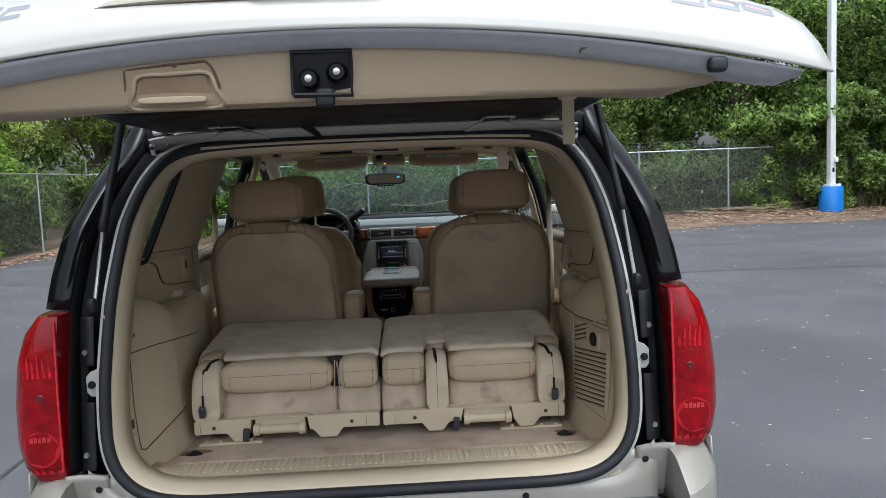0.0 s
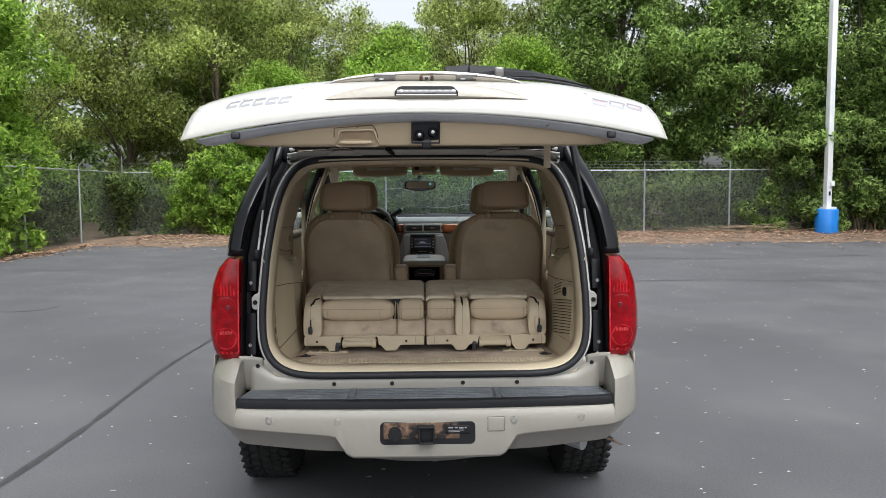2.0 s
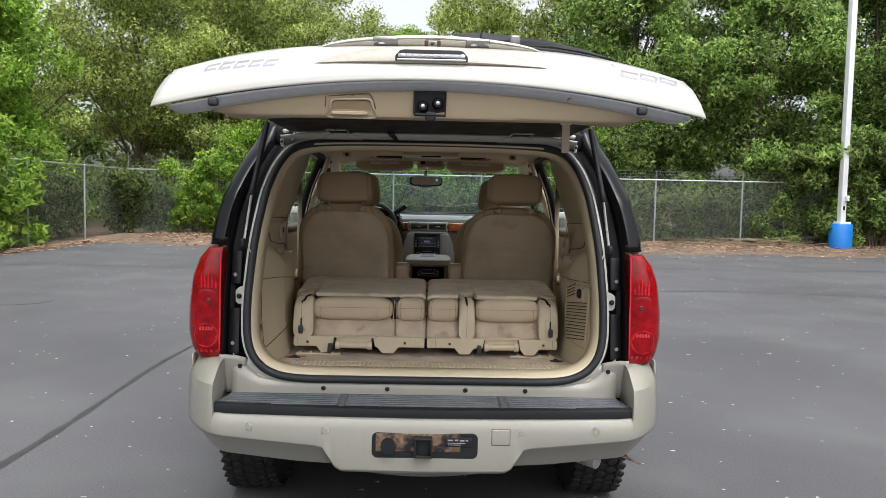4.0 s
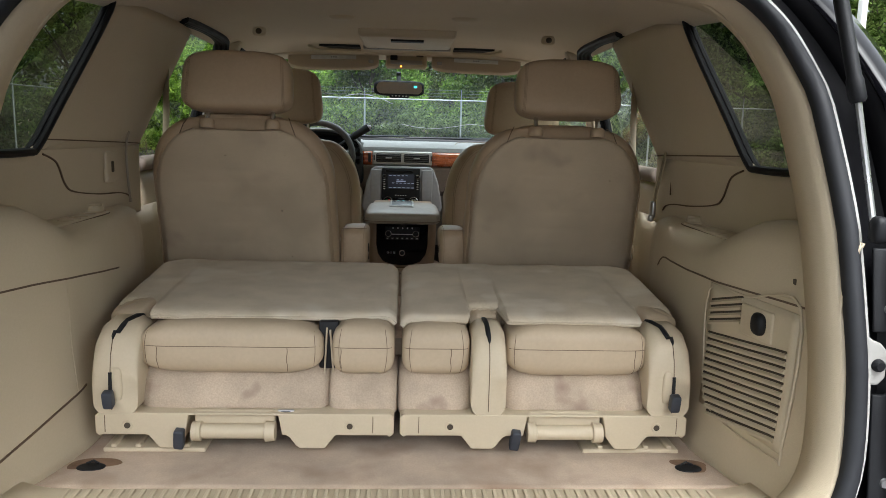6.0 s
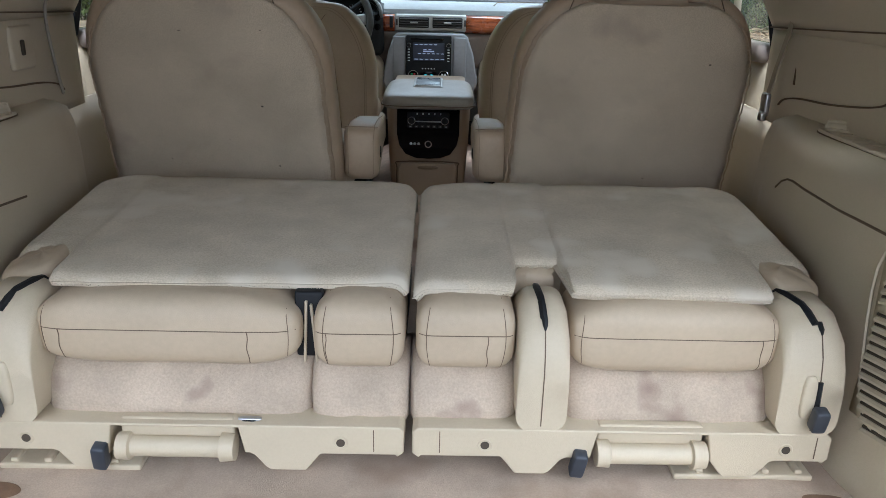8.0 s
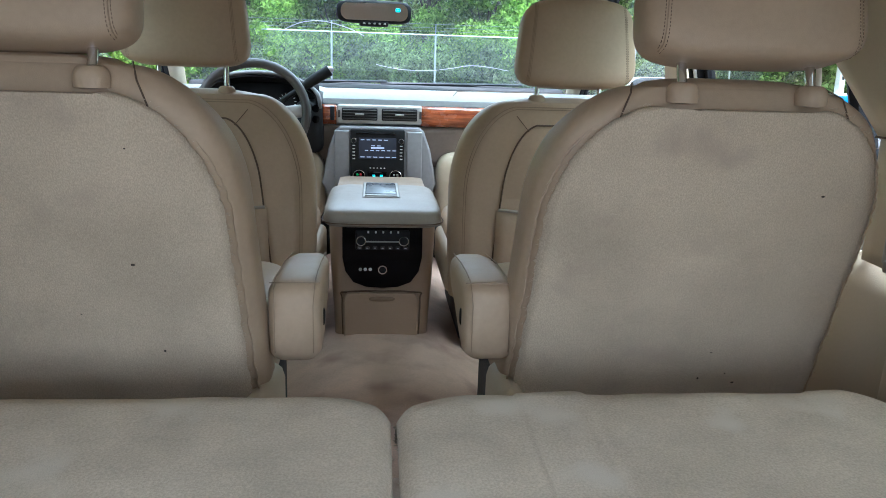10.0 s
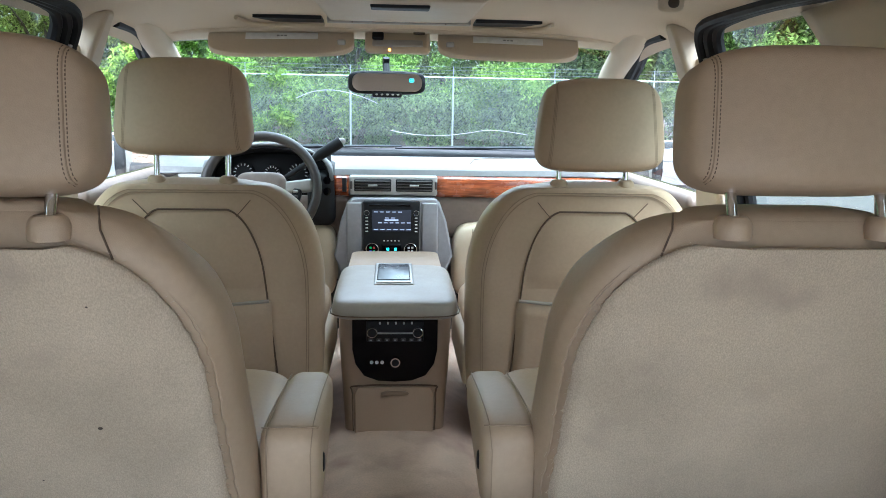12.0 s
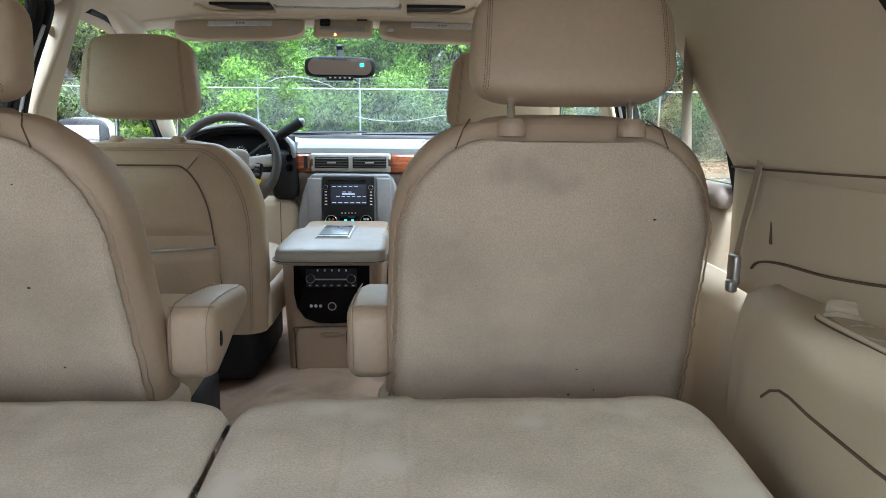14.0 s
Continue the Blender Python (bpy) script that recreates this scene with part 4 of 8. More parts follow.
    part("front_pillar", tube(curve_pts(apil, 5), [0.046, 0.045, 0.044, 0.043, 0.042, 0.041, 0.040, 0.039, 0.038, 0.038, 0.038, 0.038, 0.039, 0.040, 0.042, 0.045], 12), TRIM, suv, "tan covered windscreen pillar")
    for y0, y1, y2, y3 in ((2.15, 2.19, 2.23, 2.33),):
        part("middle_pillar", Geo().add(loft([[(s * (flank_x(z) - 0.012 + dx), y, z) for dx, y in ((0, a), (0, b), (-0.07, b), (-0.07, a))] for z, a, b in ((1.28, y0, y3), (1.5, y0 + 0.01, y2 + 0.05), (1.80, y0 + 0.03, y2))])), TRIM, suv, "tan covered middle door pillar", bevel=0.012)
    belt = [gh(y, 1.315, 0.0) for y in (1.15, 1.8, 2.4, 3.0, 3.5)]
    part("window_belt", tube(belt, 0.022, 8), GLOSS_BLACK, suv)

    def pane(name, corners, mat, label):
        (y0, z0), (y1, z1), (y2, z2), (y3, z3) = corners
        def fn(u, v):
            y = (y0 * (1 - u) + y1 * u) * (1 - v) + (y3 * (1 - u) + y2 * u) * v
            z = (z0 * (1 - u) + z1 * u) * (1 - v) + (z3 * (1 - u) + z2 * u) * v
            return (s * (flank_x(z) - 0.018), y, z)
        ob = part(name, sheet(fn, 6, 6), mat, suv, label)
        ob.visible_shadow = False
        return ob
    pane("quarter_window", ((0.26, 1.33), (1.10, 1.33), (1.16, 1.80), (0.40, 1.79)), GLASS_DARK, "dark tinted rear quarter window")
    pane("rear_door_window", ((1.44, 1.33), (2.07, 1.33), (2.09, 1.81), (1.50, 1.82)), GLASS_REAR, "tinted rear door window")
    pane("front_door_window", ((2.24, 1.33), (3.45, 1.33), (2.70, 1.76), (2.20, 1.80)), GLASS, "clear front door window")
    def bar(name, pts, r, mat=DOOR_BLACK):
        part(name, tube(curve_pts([(s * x, y, z) for x, y, z in pts], 4), r, 8), mat, suv)
    for dy, dx, r in ((0.0, 0.0, 0.014), (0.024, 0.012, 0.014), (0.046, 0.026, 0.013)):
        bar("window_frame", [(flank_x(1.33) - 0.03 - dx, 2.07 + dy, 1.33), (flank_x(1.55) - 0.03 - dx, 2.075 + dy, 1.55), (flank_x(1.72) - 0.03 - dx, 2.07 + dy, 1.715), (flank_x(1.77) - 0.03 - dx, 2.04 + dy, 1.768), (flank_x(1.79) - 0.03 - dx, 1.96 + dy, 1.788), (flank_x(1.79) - 0.03 - dx, 1.75, 1.795), (flank_x(1.79) - 0.03 - dx, 1.52 - dy, 1.790)], r)
    bar("frame_bead", [(flank_x(1.33) - 0.058, 2.098, 1.33), (flank_x(1.55) - 0.058, 2.103, 1.55), (flank_x(1.72) - 0.058, 2.098, 1.71)], 0.006, SILVER)
    bar("window_frame", [(flank_x(1.33) - 0.02, 1.44, 1.33), (flank_x(1.55) - 0.02, 1.463, 1.55), (flank_x(1.80) - 0.02, 1.49, 1.80)], 0.022)
    for dy, dx, r in ((0.0, 0.0, 0.015), (-0.016, 0.022, 0.014)):
        bar("window_frame", [(flank_x(1.79) - 0.02 - dx, 2.34, 1.785), (flank_x(1.78) - 0.02 - dx, 2.54 + dy, 1.775), (0.795 - dx, 2.72 + dy, 1.725), (0.82 - dx, 2.95 + dy, 1.62), (0.875 - dx, 3.25 + dy, 1.47), (0.90 - dx, 3.45 + dy, 1.34)], r)
    mir = part("wing_mirror", Geo().add(pillow(0.22, 0.12, 0.20, 0.5), at(s * 1.12, 3.2, 1.36)), PAINT, suv, "white wing mirror")
    part("mirror_bezel", Geo().add(pillow(0.215, 0.05, 0.195, 0.45), at(s * 1.12, 3.150, 1.36)), BLACK_PLASTIC, mir, "black mirror bezel")
    part("mirror_face", Geo().add(rbox(0.16, 0.006, 0.14, 0.003), at(s * 1.12, 3.125, 1.36)), MIRROR, mir)
    part("mirror_arm", tube([(s * 0.93, 3.25, 1.31), (s * 1.05, 3.2, 1.32)], 0.03, 8), BLACK_PLASTIC, mir)

    # wheels
    for y in (0.86, 3.80):
        w = part("wheel", lathe([(0.0, -0.135), (0.30, -0.135), (0.36, -0.13), (0.392, -0.105), (0.4, -0.05), (0.4, 0.05), (0.392, 0.105), (0.36, 0.13), (0.30, 0.135), (0.0, 0.135)], 48), TYRE, suv, "black all-terrain tyre on alloy rim", m=at(s * 0.86, y, 0.40, 0, 90, 0))
        tread = Geo()
        for i in range(44):
            a = 360 * i / 44
            for k, xx in enumerate((-0.10, -0.045, 0.012, 0.062, 0.108)):
                tread.add(rbox(0.018, 0.034, 0.044, 0.004, 1), at(0, 0, xx) @ pose(0, 0, 0, 0, 0, a + (4 if k % 2 else 0)) @ pose(0.402, 0, 0, 0, 0, 0) @ pose(0, 0, 0, 25 if k % 2 else -25, 0, 0))
        part("tread", tread, TYRE, w)
        rim = lathe([(0.0, 0.10), (0.06, 0.115), (0.07, 0.09), (0.20, 0.10), (0.235, 0.13), (0.25, 0.137), (0.25, 0.12), (0.0, 0.085)], 32)
        part("rim", rim if s > 0 else ([(x, y, -z) for x, y, z in rim[0]], [tuple(reversed(q)) for q in rim[1]]), SILVER, w, "silver alloy rim")


# roof skin, hood, screen and front end
def roof_fn(u, v):
    y = 0.36 + 2.34 * v
    x = (-0.70 + 1.40 * u) * interp(y, (0.36, 0.8), (0.89, 1.0))
    z = interp(y, (0.36, 0.6, 1.4, 2.2, 2.7), (1.852, 1.875, 1.915, 1.905, 1.845)) - 0.055 * (x / 0.745) ** 4 - 0.015 * (x / 0.745) ** 2
    return (x, y, z)


part("roof", sheet(roof_fn, 24, 24), PAINT, suv, "pearl white roof panel", thick=0.012)
for s in (1, -1):
    part("roof_rack", tube([(s * 0.62, 0.6, 1.88), (s * 0.62, 0.7, 1.925), (s * 0.62, 2.1, 1.945), (s * 0.62, 2.2, 1.90)], 0.016, 8), BLACK_PLASTIC, suv, "black roof rack bar")
part("hood", sheet(lambda u, v: (-0.93 + 1.86 * u, 3.50 + 1.15 * v, 1.24 - 0.06 * v - 0.10 * abs(2 * u - 1) ** 4 - 0.12 * v ** 4 + 0.03 * math.sin(math.pi * u)), 20, 16), PAINT, suv, "pearl white bonnet", thick=0.01)
nose = Geo().add(loft([[(x, y, z) for x, y in rrect(1.90 - 0.1 * abs(k - 2), 0.30, 0.12)] for k, z in enumerate((0.38, 0.55, 0.75, 0.95, 1.12))]), at(0, 4.60, 0))
nose_ob = part("nose", nose, PAINT, suv, "pearl white front bumper and nose")
part("grille", Geo().add(rbox(0.9, 0.05, 0.28, 0.02), at(0, 4.76, 0.98)), CHROME, nose_ob)
for s in (1, -1):
    part("headlamp", Geo().add(rbox(0.36, 0.08, 0.22, 0.03), at(s * 0.70, 4.72, 0.98)), LENS_CLEAR, nose_ob)


def screen_fn(u, v):
    k = 1 - v
    x = (2 * u - 1) * (0.70 + 0.17 * k)
    bow = 1 - (2 * u - 1) ** 2
    return (x, 2.62 + 0.85 * k + 0.10 * bow, 1.815 - 0.43 * k + 0.015 * bow)


screen = part("windscreen", sheet(screen_fn, 20, 12), GLASS_SCREEN, suv, "clear windscreen with long white cracks")
screen.visible_shadow = False


def on_screen(x, z):
    """A point on the windscreen's inner face at x and height z."""
    k = 0.5
    for _ in range(20):
        w = 0.70 + 0.17 * k
        bow = 1 - min(1, abs(x) / w) ** 2
        k = (1.815 + 0.015 * bow - z) / 0.43
    return (x, 2.62 + 0.85 * k + 0.10 * bow - 0.004, z)


for line, w in ((((-0.37, 1.60), (-0.30, 1.625), (-0.22, 1.63), (-0.13, 1.61), (-0.07, 1.585)), 0.0022), (((-0.02, 1.475), (0.08, 1.458), (0.2, 1.455), (0.3, 1.468), (0.38, 1.482), (0.46, 1.478), (0.55, 1.465)), 0.0022)):
    part("glass_crack", tube(curve_pts([on_screen(x, z) for x, z in line], 6), w * 0.55, 6), SHADE_GREY, screen, "white crack in the glass")
for x0, x1, y in ((-0.72, 0.0, 3.56), (-0.05, 0.62, 3.58)):
    wp = part("wiper", tube([(x0, y + 0.05, 1.375), ((x0 + x1) / 2, y + 0.04, 1.395), (x1, y + 0.03, 1.380)], 0.009, 6), BLACK_PLASTIC, suv, "black windscreen wiper")
    part("blade", tube([(x0 + 0.05, y + 0.03, 1.392), (x1 + 0.03, y + 0.01, 1.402)], 0.006, 5), RUBBER, wp)
part("cowl", Geo().add(rbox(1.70, 0.12, 0.07, 0.02), at(0, 3.625, 1.352)), BLACK_PLASTIC, suv, "black plastic cowl below the windscreen")

# header over the rear opening
def header_fn(u, v):
    x = -0.67 + 1.34 * u
    return (x, 0.41 - 0.09 * v - 0.012 * math.sin(math.pi * v), 1.776 - 0.018 * (abs(x) / 0.66) ** 6 + 0.034 * v)


hd = part("roof_header", sheet(header_fn, 32, 6), PAINT_DULL, suv, "painted roof edge above the opening", thick=0.006)
for x in (-0.40, 0.405):
    hg = part("gate_hinge", Geo().add(loft([[(x + k * w, y, z) for k in (-1, -0.7, 0.7, 1)] for w, y, z in ((0.10, 0.378, 1.779), (0.085, 0.348, 1.790), (0.05, 0.318, 1.803), (0.045, 0.325, 1.808))], False, False)), PAINT_DULL, suv, "liftgate hinge with steel loop", sharp=30, thick=0.006)
    part("hinge_loop", tube([(x - 0.046, 0.322, 1.806), (x - 0.045, 0.17, 1.808), (x - 0.040, 0.155, 1.808), (x + 0.040, 0.155, 1.808), (x + 0.045, 0.17, 1.808), (x + 0.046, 0.322, 1.806)], 0.0045, 6), STEEL, hg)
    part("hinge_plate", Geo().add(rbox(0.062, 0.05, 0.006, 0.003), at(x, 0.30, 1.806, 8)), PAINT_DULL, hg)
for s in (-1, 1):
    rc = part("roof_corner", Geo().add(pillow(0.085, 0.10, 0.085, 0.4, n=24, m=12), at(s * 0.682, 0.445, 1.802, 0, s * 20, 0)), CHANNEL_BLACK, suv, "black corner below the roof edge")
    part("corner_paint", Geo().add(pillow(0.026, 0.03, 0.018, 0.5, n=16, m=8), at(s * 0.652, 0.352, 1.815, 0, s * 15)), PAINT_DULL, rc)
    part("header_slot", Geo().add(rbox(0.005, 0.04, 0.005, 0.002), at(s * 0.622, 0.352, 1.781, 25)), PAINT_DULL, hd)
part("weather_strip", tube([(-0.56, 0.388, 1.776), (-0.3, 0.382, 1.781), (0.0, 0.38, 1.782), (0.3, 0.382, 1.781), (0.56, 0.388, 1.776)], 0.011, 6), RUBBER, suv, "black rubber strip along the roof edge")
part("gate_wiring", tube(curve_pts([(-0.15, 0.40, 1.775), (-0.155, 0.35, 1.792), (-0.17, 0.30, 1.803), (-0.178, 0.25, 1.81)], 4), 0.011, 8), BLACK_PLASTIC, suv, "black rubber wiring boot to the gate")

# ---- rear bumper ----
part("sill_panel", sheet(lambda u, v: (-0.80 + 1.60 * u, interp(v, (0, 0.3, 1), (0.012, -0.005, -0.010)), 0.765 - 0.085 * v + (0.10 * max(0, (abs(2 * u - 1) - 0.84) / 0.16) ** 1.4) * (1 - v)), 60, 8), PAINT_SHADED, suv, "painted sill below the rear opening", thick=0.006)
for x in (-0.60, -0.42, -0.155, 0.17, 0.42, 0.60):
    z = 0.727 if abs(x) < 0.5 else 0.80
    if abs(x) == 0.60:
        x = math.copysign(0.765, x)
        z = 0.815
    plug = part("hole_plug", Geo().add(lathe([(0, 0.004), (0.008, 0.004), (0.010, 0.0), (0.0, 0.0)], 14), at(x, -0.012, z, 90)), BLACK_PLASTIC, suv)
for s in (1, -1):
    side = (lambda vf: vf) if s > 0 else mirrored
    part("sill_corner", side(sheet(lambda u, v: (0.745 + 0.10 * u, 0.012 - 0.045 * u * v, 0.70 + (0.165 - 0.02 * (1 - u) ** 2) * v), 8, 8)), PAINT_SHADED, suv, thick=0.006)


def bumper_y(x):
    return -0.245 + 0.035 * (x / 0.8) ** 2 + 0.20 * max(0, (abs(x) - 0.78) / 0.2) ** 2


rows, lows = [], []
xs = sorted([0.975 * (-1 + 2 * i / 80) for i in range(81)] + [-0.829, -0.825, 0.825, 0.829])
for x in xs:
    y, a = bumper_y(x), abs(x)
    low = interp(a, (0, 0.30, 0.345, 0.5, 0.8, 0.975), (0.450, 0.450, 0.466, 0.472, 0.498, 0.575))
    mid = interp(a, (0, 0.33, 0.36, 0.385, 0.42, 0.975), (0.462, 0.464, 0.500, 0.548, 0.556, 0.596))
    if a > 0.827:
        zt = interp(a, (0.827, 0.86, 0.94, 0.975), (0.846, 0.853, 0.850, 0.840))
        top = [(x, y + 0.26, zt + 0.002), (x, y + 0.13, zt), (x, y + 0.10, zt - 0.010), (x, y + 0.030, 0.792), (x, y + 0.012, 0.778), (x, y + 0.004, 0.74)]
    else:
        top = [(x, y + 0.20, 0.670), (x, y + 0.10, 0.670), (x, y + 0.045, 0.670), (x, y + 0.018, 0.669), (x, y + 0.008, 0.663), (x, y + 0.002, 0.650)]
    rows.append(top + [(x, y - 0.003, 0.625), (x, y - 0.001, mid + 0.008), (x, y + 0.002, mid)])
    lows.append([(x, y + 0.002, mid), (x, y + 0.014, mid - 0.006), (x, y + 0.060, min(mid - 0.01, low + 0.014)), (x, y + 0.075, low), (x, y + 0.12, low - 0.005)])
part("bumper", loft(rows, False, False), PAINT_SHADED, suv, "pearl painted rear bumper cover, shade put in its tone", sharp=28, thick=0.005)
part("bumper_skirt", loft(lows, False, False), PAINT_SHADED, suv, "lower bumper skirt below a crease", sharp=30, thick=0.005)
for s in (1, -1):
    side = (lambda vf: vf) if s > 0 else mirrored
    part("bumper_side", side(sheet(lambda u, v: (0.972 + 0.006 * math.sin(math.pi * v), 0.03 + 0.36 * u, 0.57 + 0.285 * v), 6, 6)), PAINT_SHADED, suv, thick=0.005)

pad = part("step_pad", Geo().add(prism([(-0.825, -0.155), (-0.4, -0.222), (0.4, -0.222), (0.825, -0.155), (0.80, -0.01), (-0.80, -0.01)], 0.680, 0.706, "xy")), STEP_PLASTIC, suv, "ribbed grey plastic step pad on the bumper", bevel=0.006)
for x0, x1 in ((-0.79, -0.345), (-0.305, 0.295), (0.335, 0.79)):
    for k in range(6):
        y = -0.045 - 0.028 * k
        a = x0 if abs(x0) < 0.6 else math.copysign(min(abs(x0), 0.805 - 0.0 * k), x0)
        b = x1
        if y < -0.16:
            a, b = max(a, -0.60), min(b, 0.60)
        part("rib", Geo().add(rbox(b - a, 0.012, 0.008, 0.003, 2), at((a + b) / 2, y, 0.708)), STEP_PLASTIC, pad)

for x in (-0.325, 0.315):
    part("joint", Geo().add(rbox(0.022, 0.17, 0.006, 0.002, 1), at(x, -0.115, 0.708)), STEP_PLASTIC, pad)
strip = []
for i in range(33):
    x = -0.823 + 1.646 * i / 32
    y = bumper_y(x) + 0.012
    strip.append([(x, y + 0.03, 0.672), (x, y, 0.672), (x, y - 0.001, 0.690), (x, y + 0.002, 0.703), (x, y + 0.008, 0.707), (x, y + 0.03, 0.708)])
part("front_strip", loft(strip), BLACK_PLASTIC, pad, "black front edge strip", sharp=40)

# hitch recess
rec = part("hitch_recess", Geo().add(rbox(0.43, 0.02, 0.125, 0.008), at(0, -0.165, 0.565)), BLACK_PLASTIC, suv, "dark recess in the bumper with a tow hitch")
# Solid black block: the hollow's darkness is put in as colour.
part("recess_void", Geo().add(prism([(px, pz) for px, pz in rrect(0.410, 0.101, 0.022)], -0.250, -0.20), at(0.006, 0, 0.570)), BLACK_PLASTIC, rec, bevel=0.003)
part("hitch_beam", Geo().add(rbox(0.33, 0.012, 0.074, 0.006), at(-0.02, -0.2465, 0.581)), RUST, rec, "rusty hitch cross beam")
hb = Geo()
for dx, dz, w, h in ((-0.031, 0, 0.009, 0.075), (0.031, 0, 0.009, 0.075), (0, 0.034, 0.07, 0.009), (0, -0.034, 0.07, 0.009)):
    hb.add(rbox(w, 0.05, h, 0.003), at(dx, -0.262, 0.570 + dz))
part("hitch_tube", hb, BLACK_PLASTIC, rec, "square black receiver tube, scuffed")
# Black box closes the tube, its inner shade put in as colour.
part("hitch_hole", Geo().add(rbox(0.056, 0.01, 0.06, 0.002), at(0, -0.262, 0.570)), BLACK_PLASTIC, rec)
part("wiring_socket", Geo().add(cyl(0.028, 0.04, 16), at(-0.135, -0.262, 0.572, 90)), BLACK_PLASTIC, rec)
part("rating_label", Geo().add(rbox(0.105, 0.004, 0.036, 0.002), at(0.135, -0.253, 0.586)), BLACK_PLASTIC, rec, "grey worn rating label")
for x, w, z in ((0.104, 0.020, 0.594), (0.128, 0.014, 0.5945), (0.150, 0.018, 0.593), (0.168, 0.009, 0.594), (0.128, 0.07, 0.583), (0.120, 0.05, 0.576)):
    part("label_bar", Geo().add(rbox(w, 0.002, 0.006 if z > 0.59 else 0.0025, 0.001, 1), at(x, -0.2558, z)), CHEEK, rec)
lo_rows = []
for i in range(33):
    u = -1 + 2 * i / 32
    x, dz = 0.33 * u, 0.032 * (1 - u * u)
    y = bumper_y(x)
    lo_rows.append([(x, y + 0.052, 0.452), (x, y + 0.060, 0.452 - 0.4 * dz), (x, y + 0.075, 0.452 - dz), (x, y + 0.12, 0.452 - dz)])
part("lower_lip", loft(lo_rows, False, False), PAINT_SHADED_LIP, suv, "curved lower bumper lip, shade put in its colour", thick=0.005)
cap = Geo().add(rbox(0.070, 0.008, 0.060, 0.003), at(0.30, -0.2455, 0.605, 0, 0, 1))
tc = part("tow_cover", cap, PAINT_SHADED, suv, "square tow eye cover")
part("cover_gap", Geo().add(rbox(0.0745, 0.006, 0.0645, 0.003), at(0.30, -0.2440, 0.605, 0, 0, 1)), SEAM, tc)
for x in (-0.675, -0.38, 0.378, 0.672):
    p = part("park_sensor", Geo().add(lathe([(0, 0.003), (0.010, 0.003), (0.012, 0.001), (0.0125, -0.002), (0.015, -0.002), (0.016, 0.001), (0.018, -0.004), (0, -0.004)], 20), at(x, bumper_y(x) - 0.006, 0.612 + 0.02 * abs(x), 90)), PAINT_SHADED, suv, "round parking sensor")
    part("sensor_gap", Geo().add(tube([(x + 0.0138 * math.cos(k * math.pi / 10), bumper_y(x) - 0.0065, 0.612 + 0.02 * abs(x) + 0.0138 * math.sin(k * math.pi / 10)) for k in range(20)], 0.0011, 5, True)), SHADE_GREY, p)
ex = part("exhaust_pipe", tube([(0.58, 0.10, 0.46), (0.66, 0.0, 0.455), (0.72, -0.06, 0.45)], 0.032, 14), GALV, suv, "steel exhaust tail pipe")
part("heat_plate", Geo().add(rbox(0.14, 0.10, 0.006, 0.002), at(0.82, -0.05, 0.475, 0, 25, 20)), RUST, ex)
part("spare_wheel", Geo().add(lathe([(0.0, -0.11), (0.34, -0.11), (0.385, -0.06), (0.385, 0.06), (0.34, 0.11), (0.0, 0.11)], 40), at(0, 0.35, 0.52)), TYRE, suv, "spare tyre slung under the floor")
# Unseen block, enlarged to keep light off the ground under the car.
part("underbody", Geo().add(rbox(1.42, 4.3, 0.26, 0.05), at(0, 2.45, 0.46)), BLACK_PLASTIC, suv, "dark underbody")
part("rear_axle", Geo().add(tube([(-0.75, 0.86, 0.38), (0.75, 0.86, 0.38)], 0.05, 10)), BLACK_PLASTIC, suv)

# ---- liftgate, standing open ----
gate = part("liftgate", ([], []), PAINT, suv, "white liftgate raised level with the roof")
# centre profile (y, z) from the lower edge to the hinges; height and half width at the ends
CP = [(-0.897, 1.862), (-0.893, 1.885), (-0.875, 1.915), (-0.835, 1.948), (-0.77, 1.979), (-0.68, 2.003), (-0.56, 2.014), (-0.42, 2.010), (-0.28, 1.985), (-0.12, 1.955), (0.05, 1.925), (0.18, 1.895), (0.28, 1.872)]
END_Z = (1.776, 1.789, 1.822, 1.864, 1.900, 1.925, 1.938, 1.938, 1.926, 1.905, 1.885, 1.868, 1.85)
END_X = (0.812, 0.806, 0.797, 0.785, 0.775, 0.765, 0.756, 0.75, 0.745, 0.735, 0.715, 0.69, 0.66)
KS = tuple(range(13))


def tip(u):
    return -0.897 + 0.05 * u * u, 1.862 - 0.088 * u * u


def gate_point(u, k):
    """Outer skin: u across (-1 to 1), k along the profile from the lower edge to the hinges."""
    y, z = interp(k, KS, [p[0] for p in CP]), interp(k, KS, [p[1] for p in CP])
    a = abs(u)
    return (0.004 + 1.012 * u * interp(k, KS, END_X), y + 0.05 * a * a * (1 - k / 12), z - (z - interp(k, KS, END_Z)) * a ** (2 + 0.2 * min(k, 6)))


US = [-1 + 2 * i / 64 for i in range(65)]
outer = part("outer_panel", loft([[gate_point(u, k / 3) for k in range(22)] for u in US], False, False), PAINT, gate, "white painted outer panel", sharp=60, thick=0.004)
part("rear_glass", loft([[gate_point(u, k / 2) for k in range(14, 25)] for u in US], False, False), GLOSS_BLACK, gate, "dark rear window glass of the gate", sharp=60, thick=0.004)


